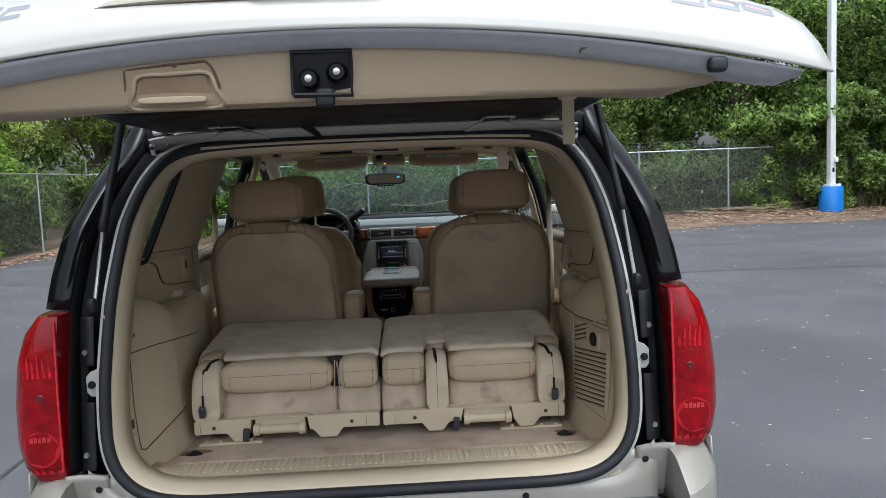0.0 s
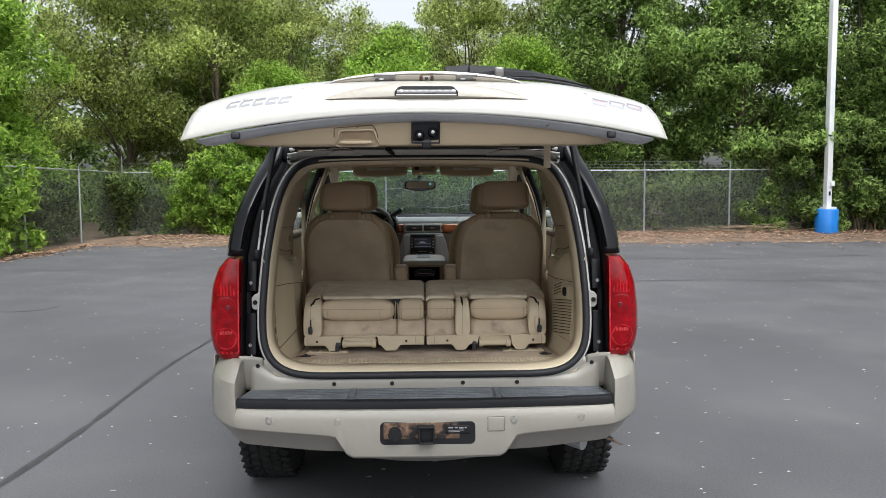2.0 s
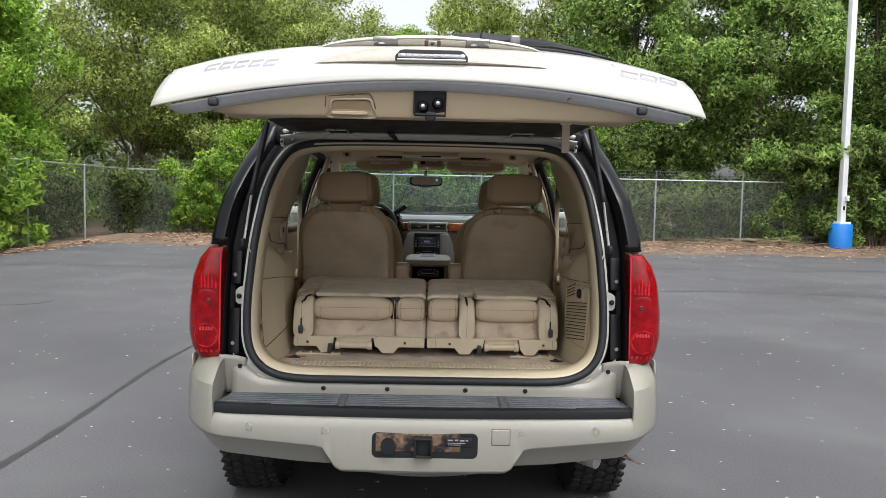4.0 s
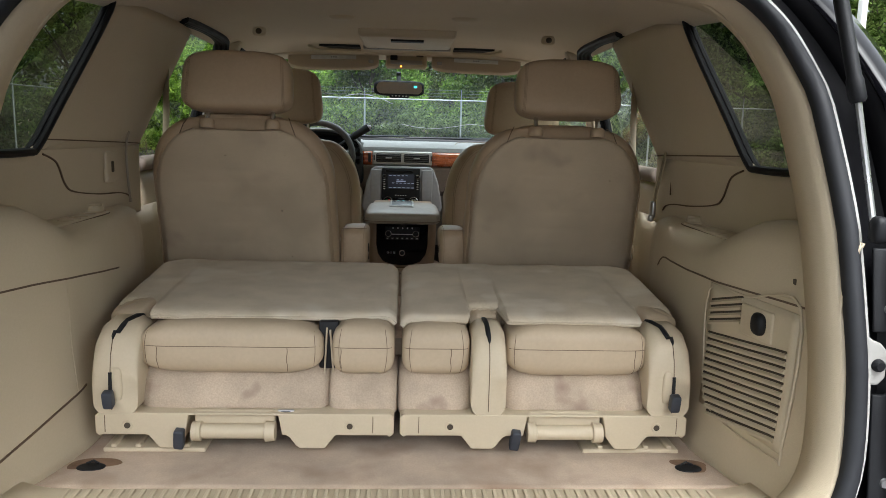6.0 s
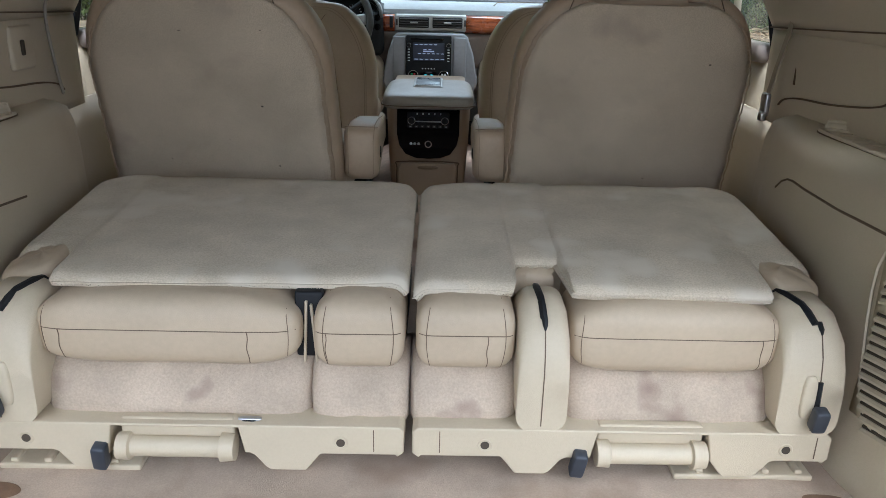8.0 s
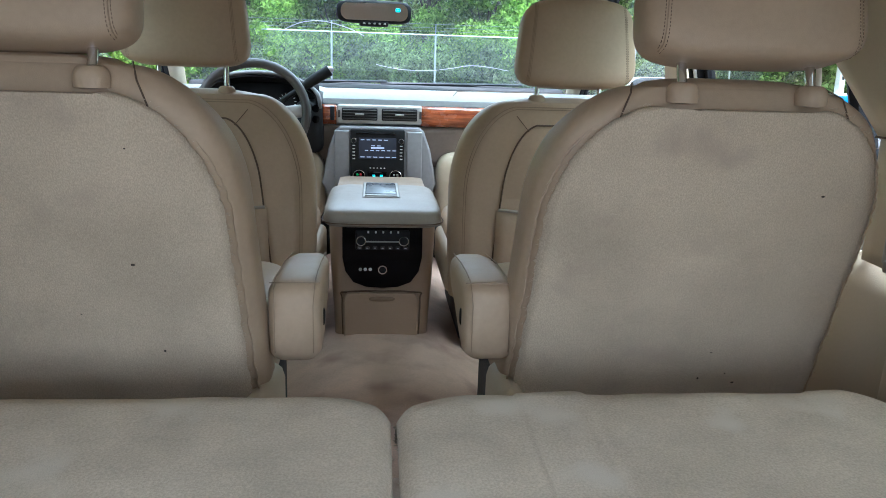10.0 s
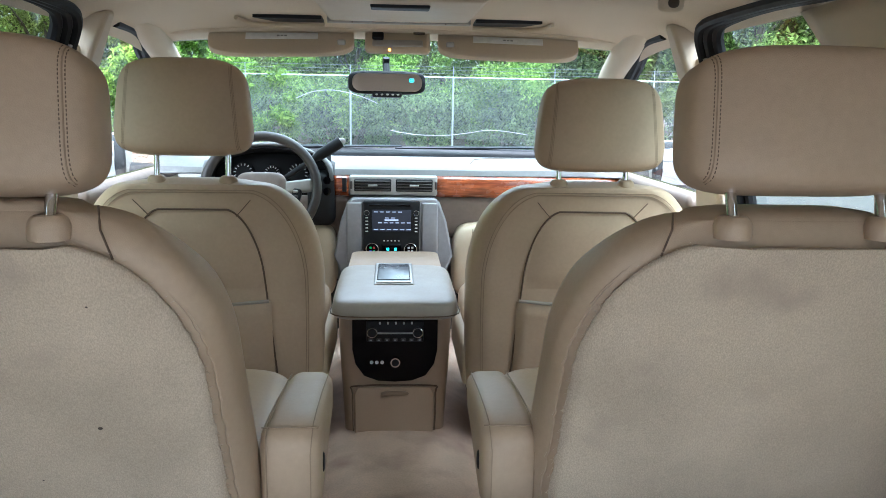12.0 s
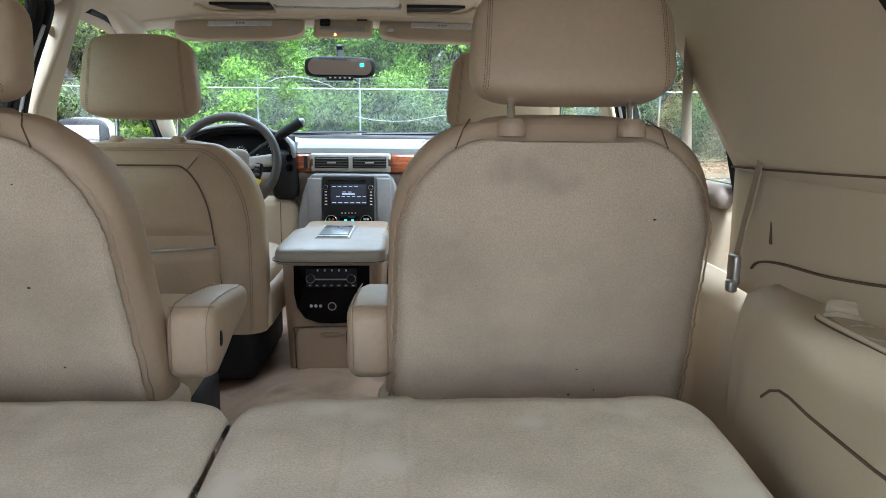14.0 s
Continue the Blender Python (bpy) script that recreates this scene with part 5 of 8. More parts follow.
def frame_row(x):
    """Inner metal frame from the skin's lower edge to the hinges."""
    yt, zt = tip(min(1, abs(x) / 0.8))
    low = 1.838 - 0.147 * x * x
    e = max(0.0, 1 - (abs(x) / 0.772) ** 14) ** 0.5
    low = zt - 0.006 - (zt - 0.006 - low) * e
    return [(x, yt + 0.003, zt), (x, yt + 0.010, zt - 0.005 * e), (x, yt + 0.020, low + 0.012 * e), (x, yt + 0.032, low + 0.002), (x, yt + 0.06, low), (x * 0.98, -0.50, 1.826), (x * 0.96, -0.2, 1.832), (x * 0.93, 0.10, 1.850)]


part("inner_frame", loft([[(x + 0.006, y, z) for x, y, z in frame_row(0.772 * u)] for u in US], False, False), SHADE_GREY, gate, "white inner frame edge, its shade put in as grey", sharp=50, thick=0.004)

rings = []
for i in range(65):
    u = -1 + 2 * i / 64
    e = max(0.0, 1 - abs(u) ** 12) ** 0.5
    x = 0.655 * u
    yt, zt = tip(abs(x) / 0.8)
    y0 = yt + 0.036
    zt2 = 1.842 - 0.147 * x * x
    zb = zt2 - (zt2 - 1.757) * e
    h = zt2 - zb
    rings.append([(x, y0, zt2), (x, y0 + 0.003, zt2 - 0.1 * h), (x, y0 + 0.014, zb + 0.16 * h), (x, y0 + 0.019, zb + 0.05 * h), (x, y0 + 0.030, zb), (x, -0.70, zb + 0.011 * e), (x, -0.62, zb + 0.019 * e), (x, -0.54, zb + 0.5 * h), (x, -0.46, 1.83)])
trim = part("inner_trim", loft(rings, True, True), TRIM_SHADED, gate, "tan plastic trim inside the gate", sharp=40)
part("window_trim", sheet(lambda u, v: (-0.62 + 1.24 * u, -0.50 + 0.165 * v, 1.815 + 0.006 * math.sin(math.pi * u)), 12, 6), TRIM_SHADED, gate, "tan trim round the gate window", thick=0.01)
part("window_frame", sheet(lambda u, v: ((2 * u - 1) * 0.66, -0.335 + 0.04 * v, 1.815 + 0.006 * v), 16, 4), SHADE_GREY, gate, "white frame round the gate window, shade put in as grey", thick=0.006)
# Flat black sheet stands in for a dark gap, fitted to the camera's view.
part("glass_edge", sheet(lambda u, v: ((2 * u - 1) * 0.625, -0.300 + 0.635 * v, 1.825 - 0.008 * v - 0.004 * abs(2 * u - 1) ** 4), 16, 4), CHANNEL_BLACK, gate, "flat black sheet for the dark gap near the hinges", thick=0.008)


def face_y(x, z):
    """Rear face of the inner trim."""
    return tip(abs(x) / 0.8)[0] + 0.036 + interp(z, (1.757, 1.772, 1.83), (0.03, 0.014, 0.003))


def on_face(pts, out=0.002):
    return [(x, face_y(x, z) - out, z) for x, z in pts]


def face_plate(pts, out=0.002, deep=0.01):
    """A flat outline lying on the trim's rear face."""
    n = len(pts)
    v = on_face(pts, out) + on_face(pts, out - deep)
    return v, [tuple(range(n)), tuple(range(n, 2 * n))[::-1]] + [(i, n + i, n + (i + 1) % n, (i + 1) % n) for i in range(n)]


# Flat plate on the trim; its darker tone stands in for a recess.
pk = part("pull_pocket", face_plate([(-0.293, 1.764), (-0.166, 1.764), (-0.178, 1.806), (-0.276, 1.804)], 0.005), TAN_SHADED, trim, "pull handle pocket, recess shade put in its colour")
part("pocket_rim", tube(curve_pts(on_face([(-0.298, 1.761), (-0.234, 1.759), (-0.158, 1.760), (-0.163, 1.785), (-0.174, 1.809), (-0.228, 1.809), (-0.280, 1.807), (-0.291, 1.785)], 0.005), 4, True), 0.0036, 8, True), TRIM_SHADED, pk)
part("pocket_grip", Geo().add(pillow(0.106, 0.008, 0.011, 0.5), at(-0.232, face_y(-0.23, 1.775) - 0.005, 1.770)), TRIM_SHADED, pk)
part("pocket_latch", face_plate([(-0.232, 1.822), (-0.216, 1.825), (-0.224, 1.818)], 0.002, 0.004), SEAM, pk)
for line in (((-0.303, 1.818), (-0.305, 1.79), (-0.312, 1.757)), ((-0.30, 1.818), (-0.24, 1.823), (-0.176, 1.827)), ((-0.176, 1.827), (-0.166, 1.815), (-0.158, 1.79), (-0.15, 1.758))):
    part("trim_gap", tube(curve_pts(on_face(line, 0.0), 4), 0.0024, 5), SEAM, trim)
# latch
la = part("latch", face_plate([(-0.045, 1.766), (0.052, 1.764), (0.052, 1.837), (-0.045, 1.836)], 0.006, 0.03), BLACK_PLASTIC, trim, "black gate latch with two bolts", bevel=0.003)
fy = face_y(0, 1.80) - 0.006
part("latch_rim", tube([(-0.042, fy - 0.002, 1.769), (-0.042, fy - 0.004, 1.834), (0.049, fy - 0.004, 1.834), (0.049, fy - 0.002, 1.767), (-0.042, fy - 0.002, 1.769)], 0.004, 6), BLACK_PLASTIC, la)
for x, z in ((-0.017, 1.793), (0.027, 1.802)):
    lp = at(x, fy, z)
    part("latch_boss", Geo().add(lathe([(0, 0.008), (0.012, 0.008), (0.017, 0.0), (0, 0)], 16), lp @ at(0, 0, 0, 90)), GLOSS_BLACK, la)
    part("bolt", Geo().add(lathe([(0, 0.013), (0.0055, 0.012), (0.007, 0.006), (0, 0.004)], 12), lp @ at(0, 0, 0, 90)), STEEL, la)
part("latch_claw", Geo().add(rbox(0.03, 0.02, 0.03, 0.006), at(0.006, fy + 0.006, 1.764)), BLACK_PLASTIC, la)
for s in (-1, 1):
    part("rubber_buffer", Geo().add(rbox(0.03, 0.022, 0.024, 0.007), at(s * 0.63, -0.858, 1.793)), RUBBER, gate)
part("paint_scuff", Geo().add(rbox(0.014, 0.003, 0.004, 0.001, 1), at(0.415, -0.866, 1.825, 0, -20)).add(rbox(0.004, 0.003, 0.009, 0.001, 1), at(0.409, -0.866, 1.821, 0, 20)), SEAM, gate)
part("pull_strap", Geo().add(rbox(0.028, 0.006, 0.13, 0.003), at(0.495, -0.36, 1.762)).add(rbox(0.04, 0.03, 0.03, 0.006), at(0.495, -0.36, 1.812)), TRIM, gate, "tan pull strap hanging from the gate")

# number plate housing
lip = []
for i in range(65):
    u = -math.cos(math.pi * i / 64)
    h = 0.050 * max(0.0, 1 - u * u) ** 0.62
    w = min(1.0, h / 0.012)
    x = 0.006 + 0.338 * u
    y, z = -0.879 + 0.018 * u * u, 1.915 - 0.005 * u * u
    lip.append([(x, y + 0.012, z - 0.004), (x, y - 0.004 * w, z - 0.001), (x, y - 0.008 * w, z + 0.08 * h), (x, y - 0.004 * w, z + 0.55 * h), (x, y + 0.004 * w, z + 0.85 * h), (x, y + 0.013 * w, z + h), (x, y + 0.034, z + 0.98 * h), (x, y + 0.09, z + 0.6 * h)])
part("plate_lip", loft(lip, True, True), PAINT_PLASTIC, gate, "cream painted number plate lip", sharp=35)
part("lip_gap", tube([(0.006 + 0.340 * u, -0.882 + 0.018 * u * u, 1.9135 - 0.005 * u * u) for u in [-1 + 2 * i / 24 for i in range(25)]], 0.0014, 5), SEAM, gate)
brow = []
for i in range(49):
    u = -1 + 2 * i / 48
    e = max(0.0, 1 - abs(u) ** 10) ** 0.5
    x = 0.004 + 0.362 * u
    y, z = -0.735 + 0.012 * u * u, 1.975 - 0.016 * u * u
    h = 0.050 - 0.018 * u * u
    brow.append([(x, y + 0.035, z), (x, y - 0.012, z + 0.70 * h * e), (x, y - 0.018, z + 0.78 * h * e), (x, y - 0.014, z + 0.93 * h * e), (x, y + 0.004, z + 1.0 * h * e), (x, y + 0.08, z + 0.85 * h * e), (x, y + 0.16, z + 0.4 * h * e)])
bw = part("plate_brow", loft(brow, True, True), PAINT, gate, "white brow over the number plate", sharp=35)
part("brow_face", loft([[(0.004 + 0.354 * u, -0.7035 + 0.012 * u * u, 1.974 - 0.016 * u * u), (0.004 + 0.354 * u, -0.7505 + 0.012 * u * u, 1.974 - 0.016 * u * u + (0.050 - 0.018 * u * u) * 0.68)] for u in [-1 + 2 * i / 40 for i in range(41)]], False, False), PAINT_PLASTIC, bw, "cream recess face", thick=0.003)
for x in (-0.137, 0.147):
    part("plate_light", Geo().add(rbox(0.076, 0.010, 0.040, 0.004), at(x, -0.737, 1.998, 52)), LENS_CLEAR, bw, "clear number plate light")
    part("bulb", Geo().add(pillow(0.022, 0.006, 0.008, 0.8, n=16, m=8), at(x - 0.012, -0.742, 1.997)), CHROME, bw)
part("lock_button", Geo().add(rbox(0.05, 0.010, 0.028, 0.004), at(0.008, -0.739, 2.000, 52)), SEAM, bw)
part("lock_face", Geo().add(rbox(0.028, 0.012, 0.022, 0.003), at(0.008, -0.741, 2.0005, 52)), SILVER, bw)
part("lock_cylinder", Geo().add(cyl(0.006, 0.006, 12), at(0.008, -0.747, 1.999, 60)), BLACK_PLASTIC, bw)
lm = at(0.006, -0.8835, 1.9185, -8)
pl = part("plate_recess", Geo().add(prism([(-0.105, 0.0), (0.105, 0.0), (0.105, 0.016), (0.092, 0.031), (0.08, 0.034), (-0.08, 0.034), (-0.092, 0.031), (-0.105, 0.016)], -0.005, 0.01), lm), BLACK_PLASTIC, gate, "dark slot with the edge of a plate frame", bevel=0.003)
part("plate_frame", Geo().add(rbox(0.194, 0.006, 0.012, 0.003), lm @ at(0, -0.007, 0.014)), CHEEK, pl)
for k in range(7):
    part("frame_mark", Geo().add(rbox(0.013, 0.003, 0.007, 0.001, 1), lm @ at(-0.066 + 0.022 * k, -0.010, 0.015)), SILVER, pl)
for x in (-0.082, 0.09):
    part("frame_screw", Geo().add(pillow(0.014, 0.008, 0.010, 0.9, n=12, m=8), lm @ at(x, -0.009, 0.015)), WHITE_MARK, pl)
part("plate_edge", Geo().add(rbox(0.20, 0.006, 0.006, 0.002), lm @ at(0, -0.006, 0.003)), SILVER, pl)


# badges as plain bars, lying on the skin
def on_skin(x, k, off=0.0):
    u = (x - 0.004) / (1.012 * interp(k, KS, END_X))
    p = Vector(gate_point(u, k))
    a = Vector(gate_point(u + 0.01, k)) - Vector(gate_point(u - 0.01, k))
    b = Vector(gate_point(u, k + 0.1)) - Vector(gate_point(u, k - 0.1))
    return p + a.cross(b).normalized() * off


def skin_bar(x0, x1, k0, k1, lean=0.0, h=0.004):
    """A thin raised bar on the skin."""
    q = [(x0, k0), (x1, k0), (x1 + lean, k1), (x0 + lean, k1)]
    v = [tuple(on_skin(x, k, h)) for x, k in q] + [tuple(on_skin(x, k, -0.001)) for x, k in q]
    return v, [(0, 1, 2, 3), (7, 6, 5, 4)] + [(i, 4 + i, 4 + (i + 1) % 4, (i + 1) % 4) for i in range(4)]


for x0, n, w, k0, k1 in ((-0.668, 5, 0.036, 2.70, 2.25), (0.566, 3, 0.054, 2.50, 2.85)):
    bd = part("badge", ([], []), CHROME, gate, "raised chrome badge in plain bars")
    for i in range(n):
        x = x0 + (w + 0.009) * i
        f = i / (n - 1)
        a, b = k0 + (k1 - k0) * f, k0 + (k1 - k0) * f + 0.62
        t = 0.17
        g = Geo().add(skin_bar(x, x + w, a, a + t)).add(skin_bar(x + 0.008, x + 0.008 + w, b - t, b)).add(skin_bar(x, x + 0.007, a + t, b - t, 0.006))
        if n == 3:
            g.add(skin_bar(x + w - 0.007, x + w, a + t, b - t, 0.006))
        part("badge_letter", g, CHROME, bd, smooth=False)
        if n == 3:
            part("badge_inlay", skin_bar(x + 0.008, x + w - 0.006, a + t, b - t, 0.006, 0.0025), BADGE_PINK, bd, "pale red inlay", smooth=False)
# rear wiper
rows = []
for x, zt, zb, y in ((0.075, 2.050, 2.000, -0.56), (0.08, 2.066, 1.99, -0.575), (0.16, 2.070, 1.99, -0.58), (0.26, 2.066, 2.02, -0.575), (0.40, 2.052, 2.026, -0.56), (0.52, 2.030, 2.012, -0.545), (0.63, 1.998, 1.990, -0.53)):
    rows.append([(x, y - 0.02, zb + 0.005), (x, y - 0.018, 0.4 * zb + 0.6 * zt), (x, y, zt), (x, y + 0.02, zt), (x, y + 0.05, zb)])
ww = part("rear_wiper", loft(rows), BLACK_PLASTIC, gate, "black rear wiper arm lying on the gate", sharp=30)
part("arm_joint", tube([(0.155, -0.602, 2.0), (0.165, -0.604, 2.05), (0.168, -0.575, 2.075)], 0.003, 5), GLOSS_BLACK, ww)
for dz in (0.0, 0.014):
    part("blade", tube(curve_pts([(0.28, -0.60, 2.022 - dz), (0.42, -0.59, 2.014 - dz), (0.54, -0.575, 1.999 - dz), (0.635, -0.56, 1.978 - dz)], 4), 0.005, 6), RUBBER, ww)
part("washer_nozzle", Geo().add(rbox(0.035, 0.03, 0.034, 0.008), at(0.275, -0.61, 2.040)), LENS_CLEAR, ww)

# ---- inside of the car ----
def wall_x(y):
    return interp(y, (0.04, 0.14, 0.21, 0.30, 0.43, 0.60, 0.75, 0.88, 1.0, 1.05), (0.718, 0.716, 0.709, 0.692, 0.671, 0.670, 0.685, 0.706, 0.727, 0.742))


def ledge_z(y):
    return interp(y, (0.04, 0.20, 0.30, 0.35, 0.40, 0.45, 0.50, 0.55, 0.60, 1.15), (1.290, 1.300, 1.303, 1.296, 1.274, 1.250, 1.232, 1.224, 1.222, 1.220))


def panel_profile(y):
    a, t = wall_x(y), ledge_z(y)
    return [(a - 0.030, 0.765), (a - 0.020, 0.80), (a - 0.010, 0.88), (a, 1.0), (a + 0.004, t - 0.09), (a + 0.010, t - 0.045), (a + 0.020, t - 0.014), (min(a + 0.045, 0.741 + 0.5 * max(0, y - 0.10)), t - 0.003), (min(0.742 + 0.5 * max(0, y - 0.10), a + min(0.075, 0.045 + 0.2 * max(0, y - 0.05))), t), (min(0.80, 0.745 + 0.55 * max(0, y - 0.10)), t), (min(0.825, 0.747 + 0.65 * max(0, y - 0.10)), t + 0.006)]


def panel_x(y, z):
    p = panel_profile(y)[:8]
    return interp(z, [q[1] for q in p], [q[0] for q in p])


YS = [0.055 + 1.015 * i / 48 for i in range(49)]
cabin = suv
for s in (1, -1):
    side = (lambda vf: vf) if s > 0 else mirrored
    rows = [[(x, y, z) for x, z in panel_profile(y)] for y in YS]
    for y, dx, dz in ((1.085, 0.004, 0.003), (1.098, 0.010, 0.010), (1.106, 0.020, 0.022)):
        rows.append([(min(0.826, x + dx), y, z - dz if z > 0.8 else z) for x, z in panel_profile(1.07)])
    rows.append([(min(0.828, x + 0.03 + 0.5 * max(0, 0.82 - x)), 1.110, z - 0.03 if z > 0.8 else z) for x, z in panel_profile(1.07)])
    sp = part("cargo_side_trim", side(loft(rows, False, False)), TRIM, suv, "tan moulded cargo side trim with ledge", sharp=60, thick=0.004)

    def wf(z):
        return 0.62 + (z - 1.387) * 0.92

    def wr(z):
        return 0.36 + (z - 1.387) * 0.75

    def df(z):
        return 1.29 + (z - 1.387) * 1.0

    def tx(z):
        return 0.822 - max(0, z - 1.387) * 0.17

    def qx(y, z):
        """Inner face of the trim below the quarter window."""
        v = min(1.0, max(0.0, (z - 1.18) / 0.22))
        return tx(z) - (0.010 + 0.021 * v) * max(0.0, math.sin(math.pi * min(1.0, max(0.0, (y - 0.63) / 0.66)))) ** 0.8

    def quarter(u, v):
        y = 0.20 + 1.085 * u
        top = 1.385 + (1.411 - 0.024 * (y - 0.645) / 0.65 - 1.385) * min(1.0, max(0.0, (y - 0.60) / 0.05))
        z = 1.18 + (top - 1.18) * v
        return (qx(y, z), y, z)

    part("quarter_trim", side(sheet(quarter, 40, 8)), TRIM, suv, "tan trim below the quarter window", thick=0.006)
    part("rear_pillar_trim", side(sheet(lambda u, v: (lambda z: (tx(z) - 0.035 * math.sin(math.pi * u) ** 0.8 + 0.004, wf(z) + (df(z) - wf(z)) * u, z))(1.389 + 0.385 * v), 14, 12)), TRIM, suv, "tan upper pillar trim beside the quarter window", thick=0.012)

    def corner(u, v):
        z = 1.235 + 0.50 * v
        xi = interp(z, (1.2, 1.35, 1.48, 1.6, 1.68, 1.74), (0.705, 0.692, 0.672, 0.648, 0.615, 0.55)) 
        a = Vector((xi, rear_y(z) + 0.07, z))
        b = Vector((tx(z), wr(z), z))
        return a.lerp(b, u) + Vector((0.02 * math.sin(math.pi * u), 0, 0))
    part("corner_pillar_trim", side(sheet(corner, 8, 16)), TRIM, suv, "tan trim on the rearmost pillar", thick=0.006)
    edge = [(tx(1.39) - 0.004, 0.40, 1.388), (tx(1.39) - 0.006, 0.585, 1.386), (tx(1.40) - 0.006, 0.635, 1.398), (tx(1.5) - 0.008, wf(1.5), 1.5), (tx(1.74) - 0.008, wf(1.74) - 0.01, 1.74), (tx(1.765) - 0.008, wf(1.72) - 0.03, 1.768), (tx(1.77) - 0.006, 0.80, 1.77)]
    part("window_rubber", side(tube(curve_pts(edge, 5), 0.009, 8)), DOOR_BLACK, suv, "black rubber edge of the quarter window")
    part("window_rubber", side(tube(curve_pts([(x + 0.014, y - 0.002, z) for x, y, z in edge], 5), 0.009, 8)), DOOR_BLACK, suv)
    part("window_head", side(sheet(lambda u, v: (tx(1.768) - 0.03 * v, 0.42 + 0.65 * u, 1.768 + 0.03 * v), 8, 3)), TRIM, suv, thick=0.008)
    part("trim_gap", side(tube([(tx(1.41) - 0.0335 * max(0.0, math.sin(math.pi * min(1.0, i / 8))) ** 0.8 - 0.003, 0.645 + 0.65 * i / 8, 1.414 - 0.024 * i / 8) for i in range(9)], 0.0022, 4)), SEAM, sp)
    part("trim_gap", side(tube([(0.697 + 0.10 * i / 4, 0.175 + 0.18 * i / 4, 1.395) for i in range(5)], 0.002, 4)), SEAM, sp)
    line = curve_pts([(0, 1.17, 1.228), (0, 1.14, 1.244), (0, 1.06, 1.257), (0, 0.92, 1.266), (0, 0.78, 1.284), (0, 0.735, 1.306), (0, 0.70, 1.358), (0, 0.65, 1.380)], 8)
    part("trim_gap", side(tube([(qx(p[1], p[2]) - 0.0062, p[1], p[2]) for p in line], 0.0024, 4)), SEAM, sp)
    # shoulder seam along the panel
    seam = [(0.13 + 0.78 * i / 24, 1.166 - 0.030 * i / 24 - 0.0030 * max(0, i - 21) ** 2.2) for i in range(25)]
    if s < 0:
        seam = [(0.15 + 0.58 * i / 14, 1.158 + 0.0 * i - 0.002 * i + 0.0012 * max(0, i - 4) ** 1.3 * -1) for i in range(15)]
    part("trim_gap", side(tube([(panel_x(y, z) - 0.0015, y, z) for y, z in seam], 0.0026, 4)), SEAM, sp)
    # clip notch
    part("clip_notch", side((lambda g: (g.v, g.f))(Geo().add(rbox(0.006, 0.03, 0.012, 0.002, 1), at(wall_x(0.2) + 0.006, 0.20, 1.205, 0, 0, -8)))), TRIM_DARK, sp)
    part("lower_side_trim", side(sheet(lambda u, v: (0.83 - 0.012 * math.sin(math.pi * v), 0.87 + 0.60 * u, 0.68 + 0.51 * v), 8, 8)), TRIM, suv, "tan lower trim behind the rear door", thick=0.006)
    # cup holder in the ledge
    rim = curve_pts([(0.758, 0.575, 0), (0.754, 0.640, 0), (0.755, 0.740, 0), (0.757, 0.850, 0), (0.766, 0.878, 0), (0.790, 0.880, 0), (0.812, 0.845, 0), (0.820, 0.77, 0), (0.820, 0.64, 0), (0.806, 0.572, 0), (0.780, 0.560, 0)], 4, True)
    oval = [(p.x, p.y, 1.2245) for p in rim]
    k = len(oval)
    cup = part("cup_tray", side(tube(oval, 0.0045, 6, True)), TRIM, sp, "oval drinks tray in the ledge")
    # Floor lies level with the ledge; the dark tone stands in for depth.
    part("tray_floor", side(([(x, y, 1.2228) for x, y, z in oval], [tuple(range(k))])), TAN_DARKENED, cup)
    part("tray_gap", side(tube([(x + (x - 0.79) * 0.10, y + (y - 0.765) * 0.04, 1.2226) for x, y, z in oval], 0.0018, 4, True)), SEAM, cup)
    wall = [p for p in oval if p[0] > 0.768 and p[1] > 0.66]
    part("tray_wall", side(loft([[(x, y, 1.222) for x, y, z in wall], [(x + 0.004, y, 1.2415) for x, y, z in wall]], False, False)), TRIM, cup, thick=0.003)
    part("tray_edge", side(tube([(x + 0.004, y, 1.2415) for x, y, z in wall], 0.0035, 6)), TRIM, cup)
    for yy in (0.71, 0.80):
        part("cup_ring", side(tube([(0.787 + 0.024 * math.cos(a), yy + 0.034 * math.sin(a), 1.224) for a in [2 * math.pi * i / 20 for i in range(20)]], 0.0016, 5, True)), TRIM, cup)
    # seat belt
    belt = part("seat_belt", side(tube([(0.775, 1.44, 1.74), (0.772, 1.42, 1.5), (0.765, 1.36, 1.25), (0.75, 1.30, 1.05)], 0.022, 6, squash=0.08)), TRIM, suv, "tan seat belt webbing on the pillar")
    part("belt_guide", side((lambda g: (g.v, g.f))(Geo().add(rbox(0.03, 0.05, 0.07, 0.01), at(0.778, 1.44, 1.73)))), TRIM, belt)
    if s > 0:
        strap = loft([[(x + dx, y + dy, z) for dx, dy in ((-0.0014, -0.010), (-0.0014, 0.010), (0.0014, 0.010), (0.0014, -0.010))] for x, y, z in ((0.800, 1.13, 1.470), (0.786, 1.13, 1.385), (0.774, 1.135, 1.31), (0.765, 1.14, 1.235))])
        part("loose_webbing", side(strap), TAN_DARKENED, belt, "brown loose belt webbing")
        part("belt_buckle", side((lambda g: (g.v, g.f))(Geo().add(rbox(0.012, 0.03, 0.05, 0.004), at(0.764, 1.14, 1.232)).add(rbox(0.014, 0.02, 0.02, 0.004), at(0.757, 1.13, 1.207)))), STEEL, belt)
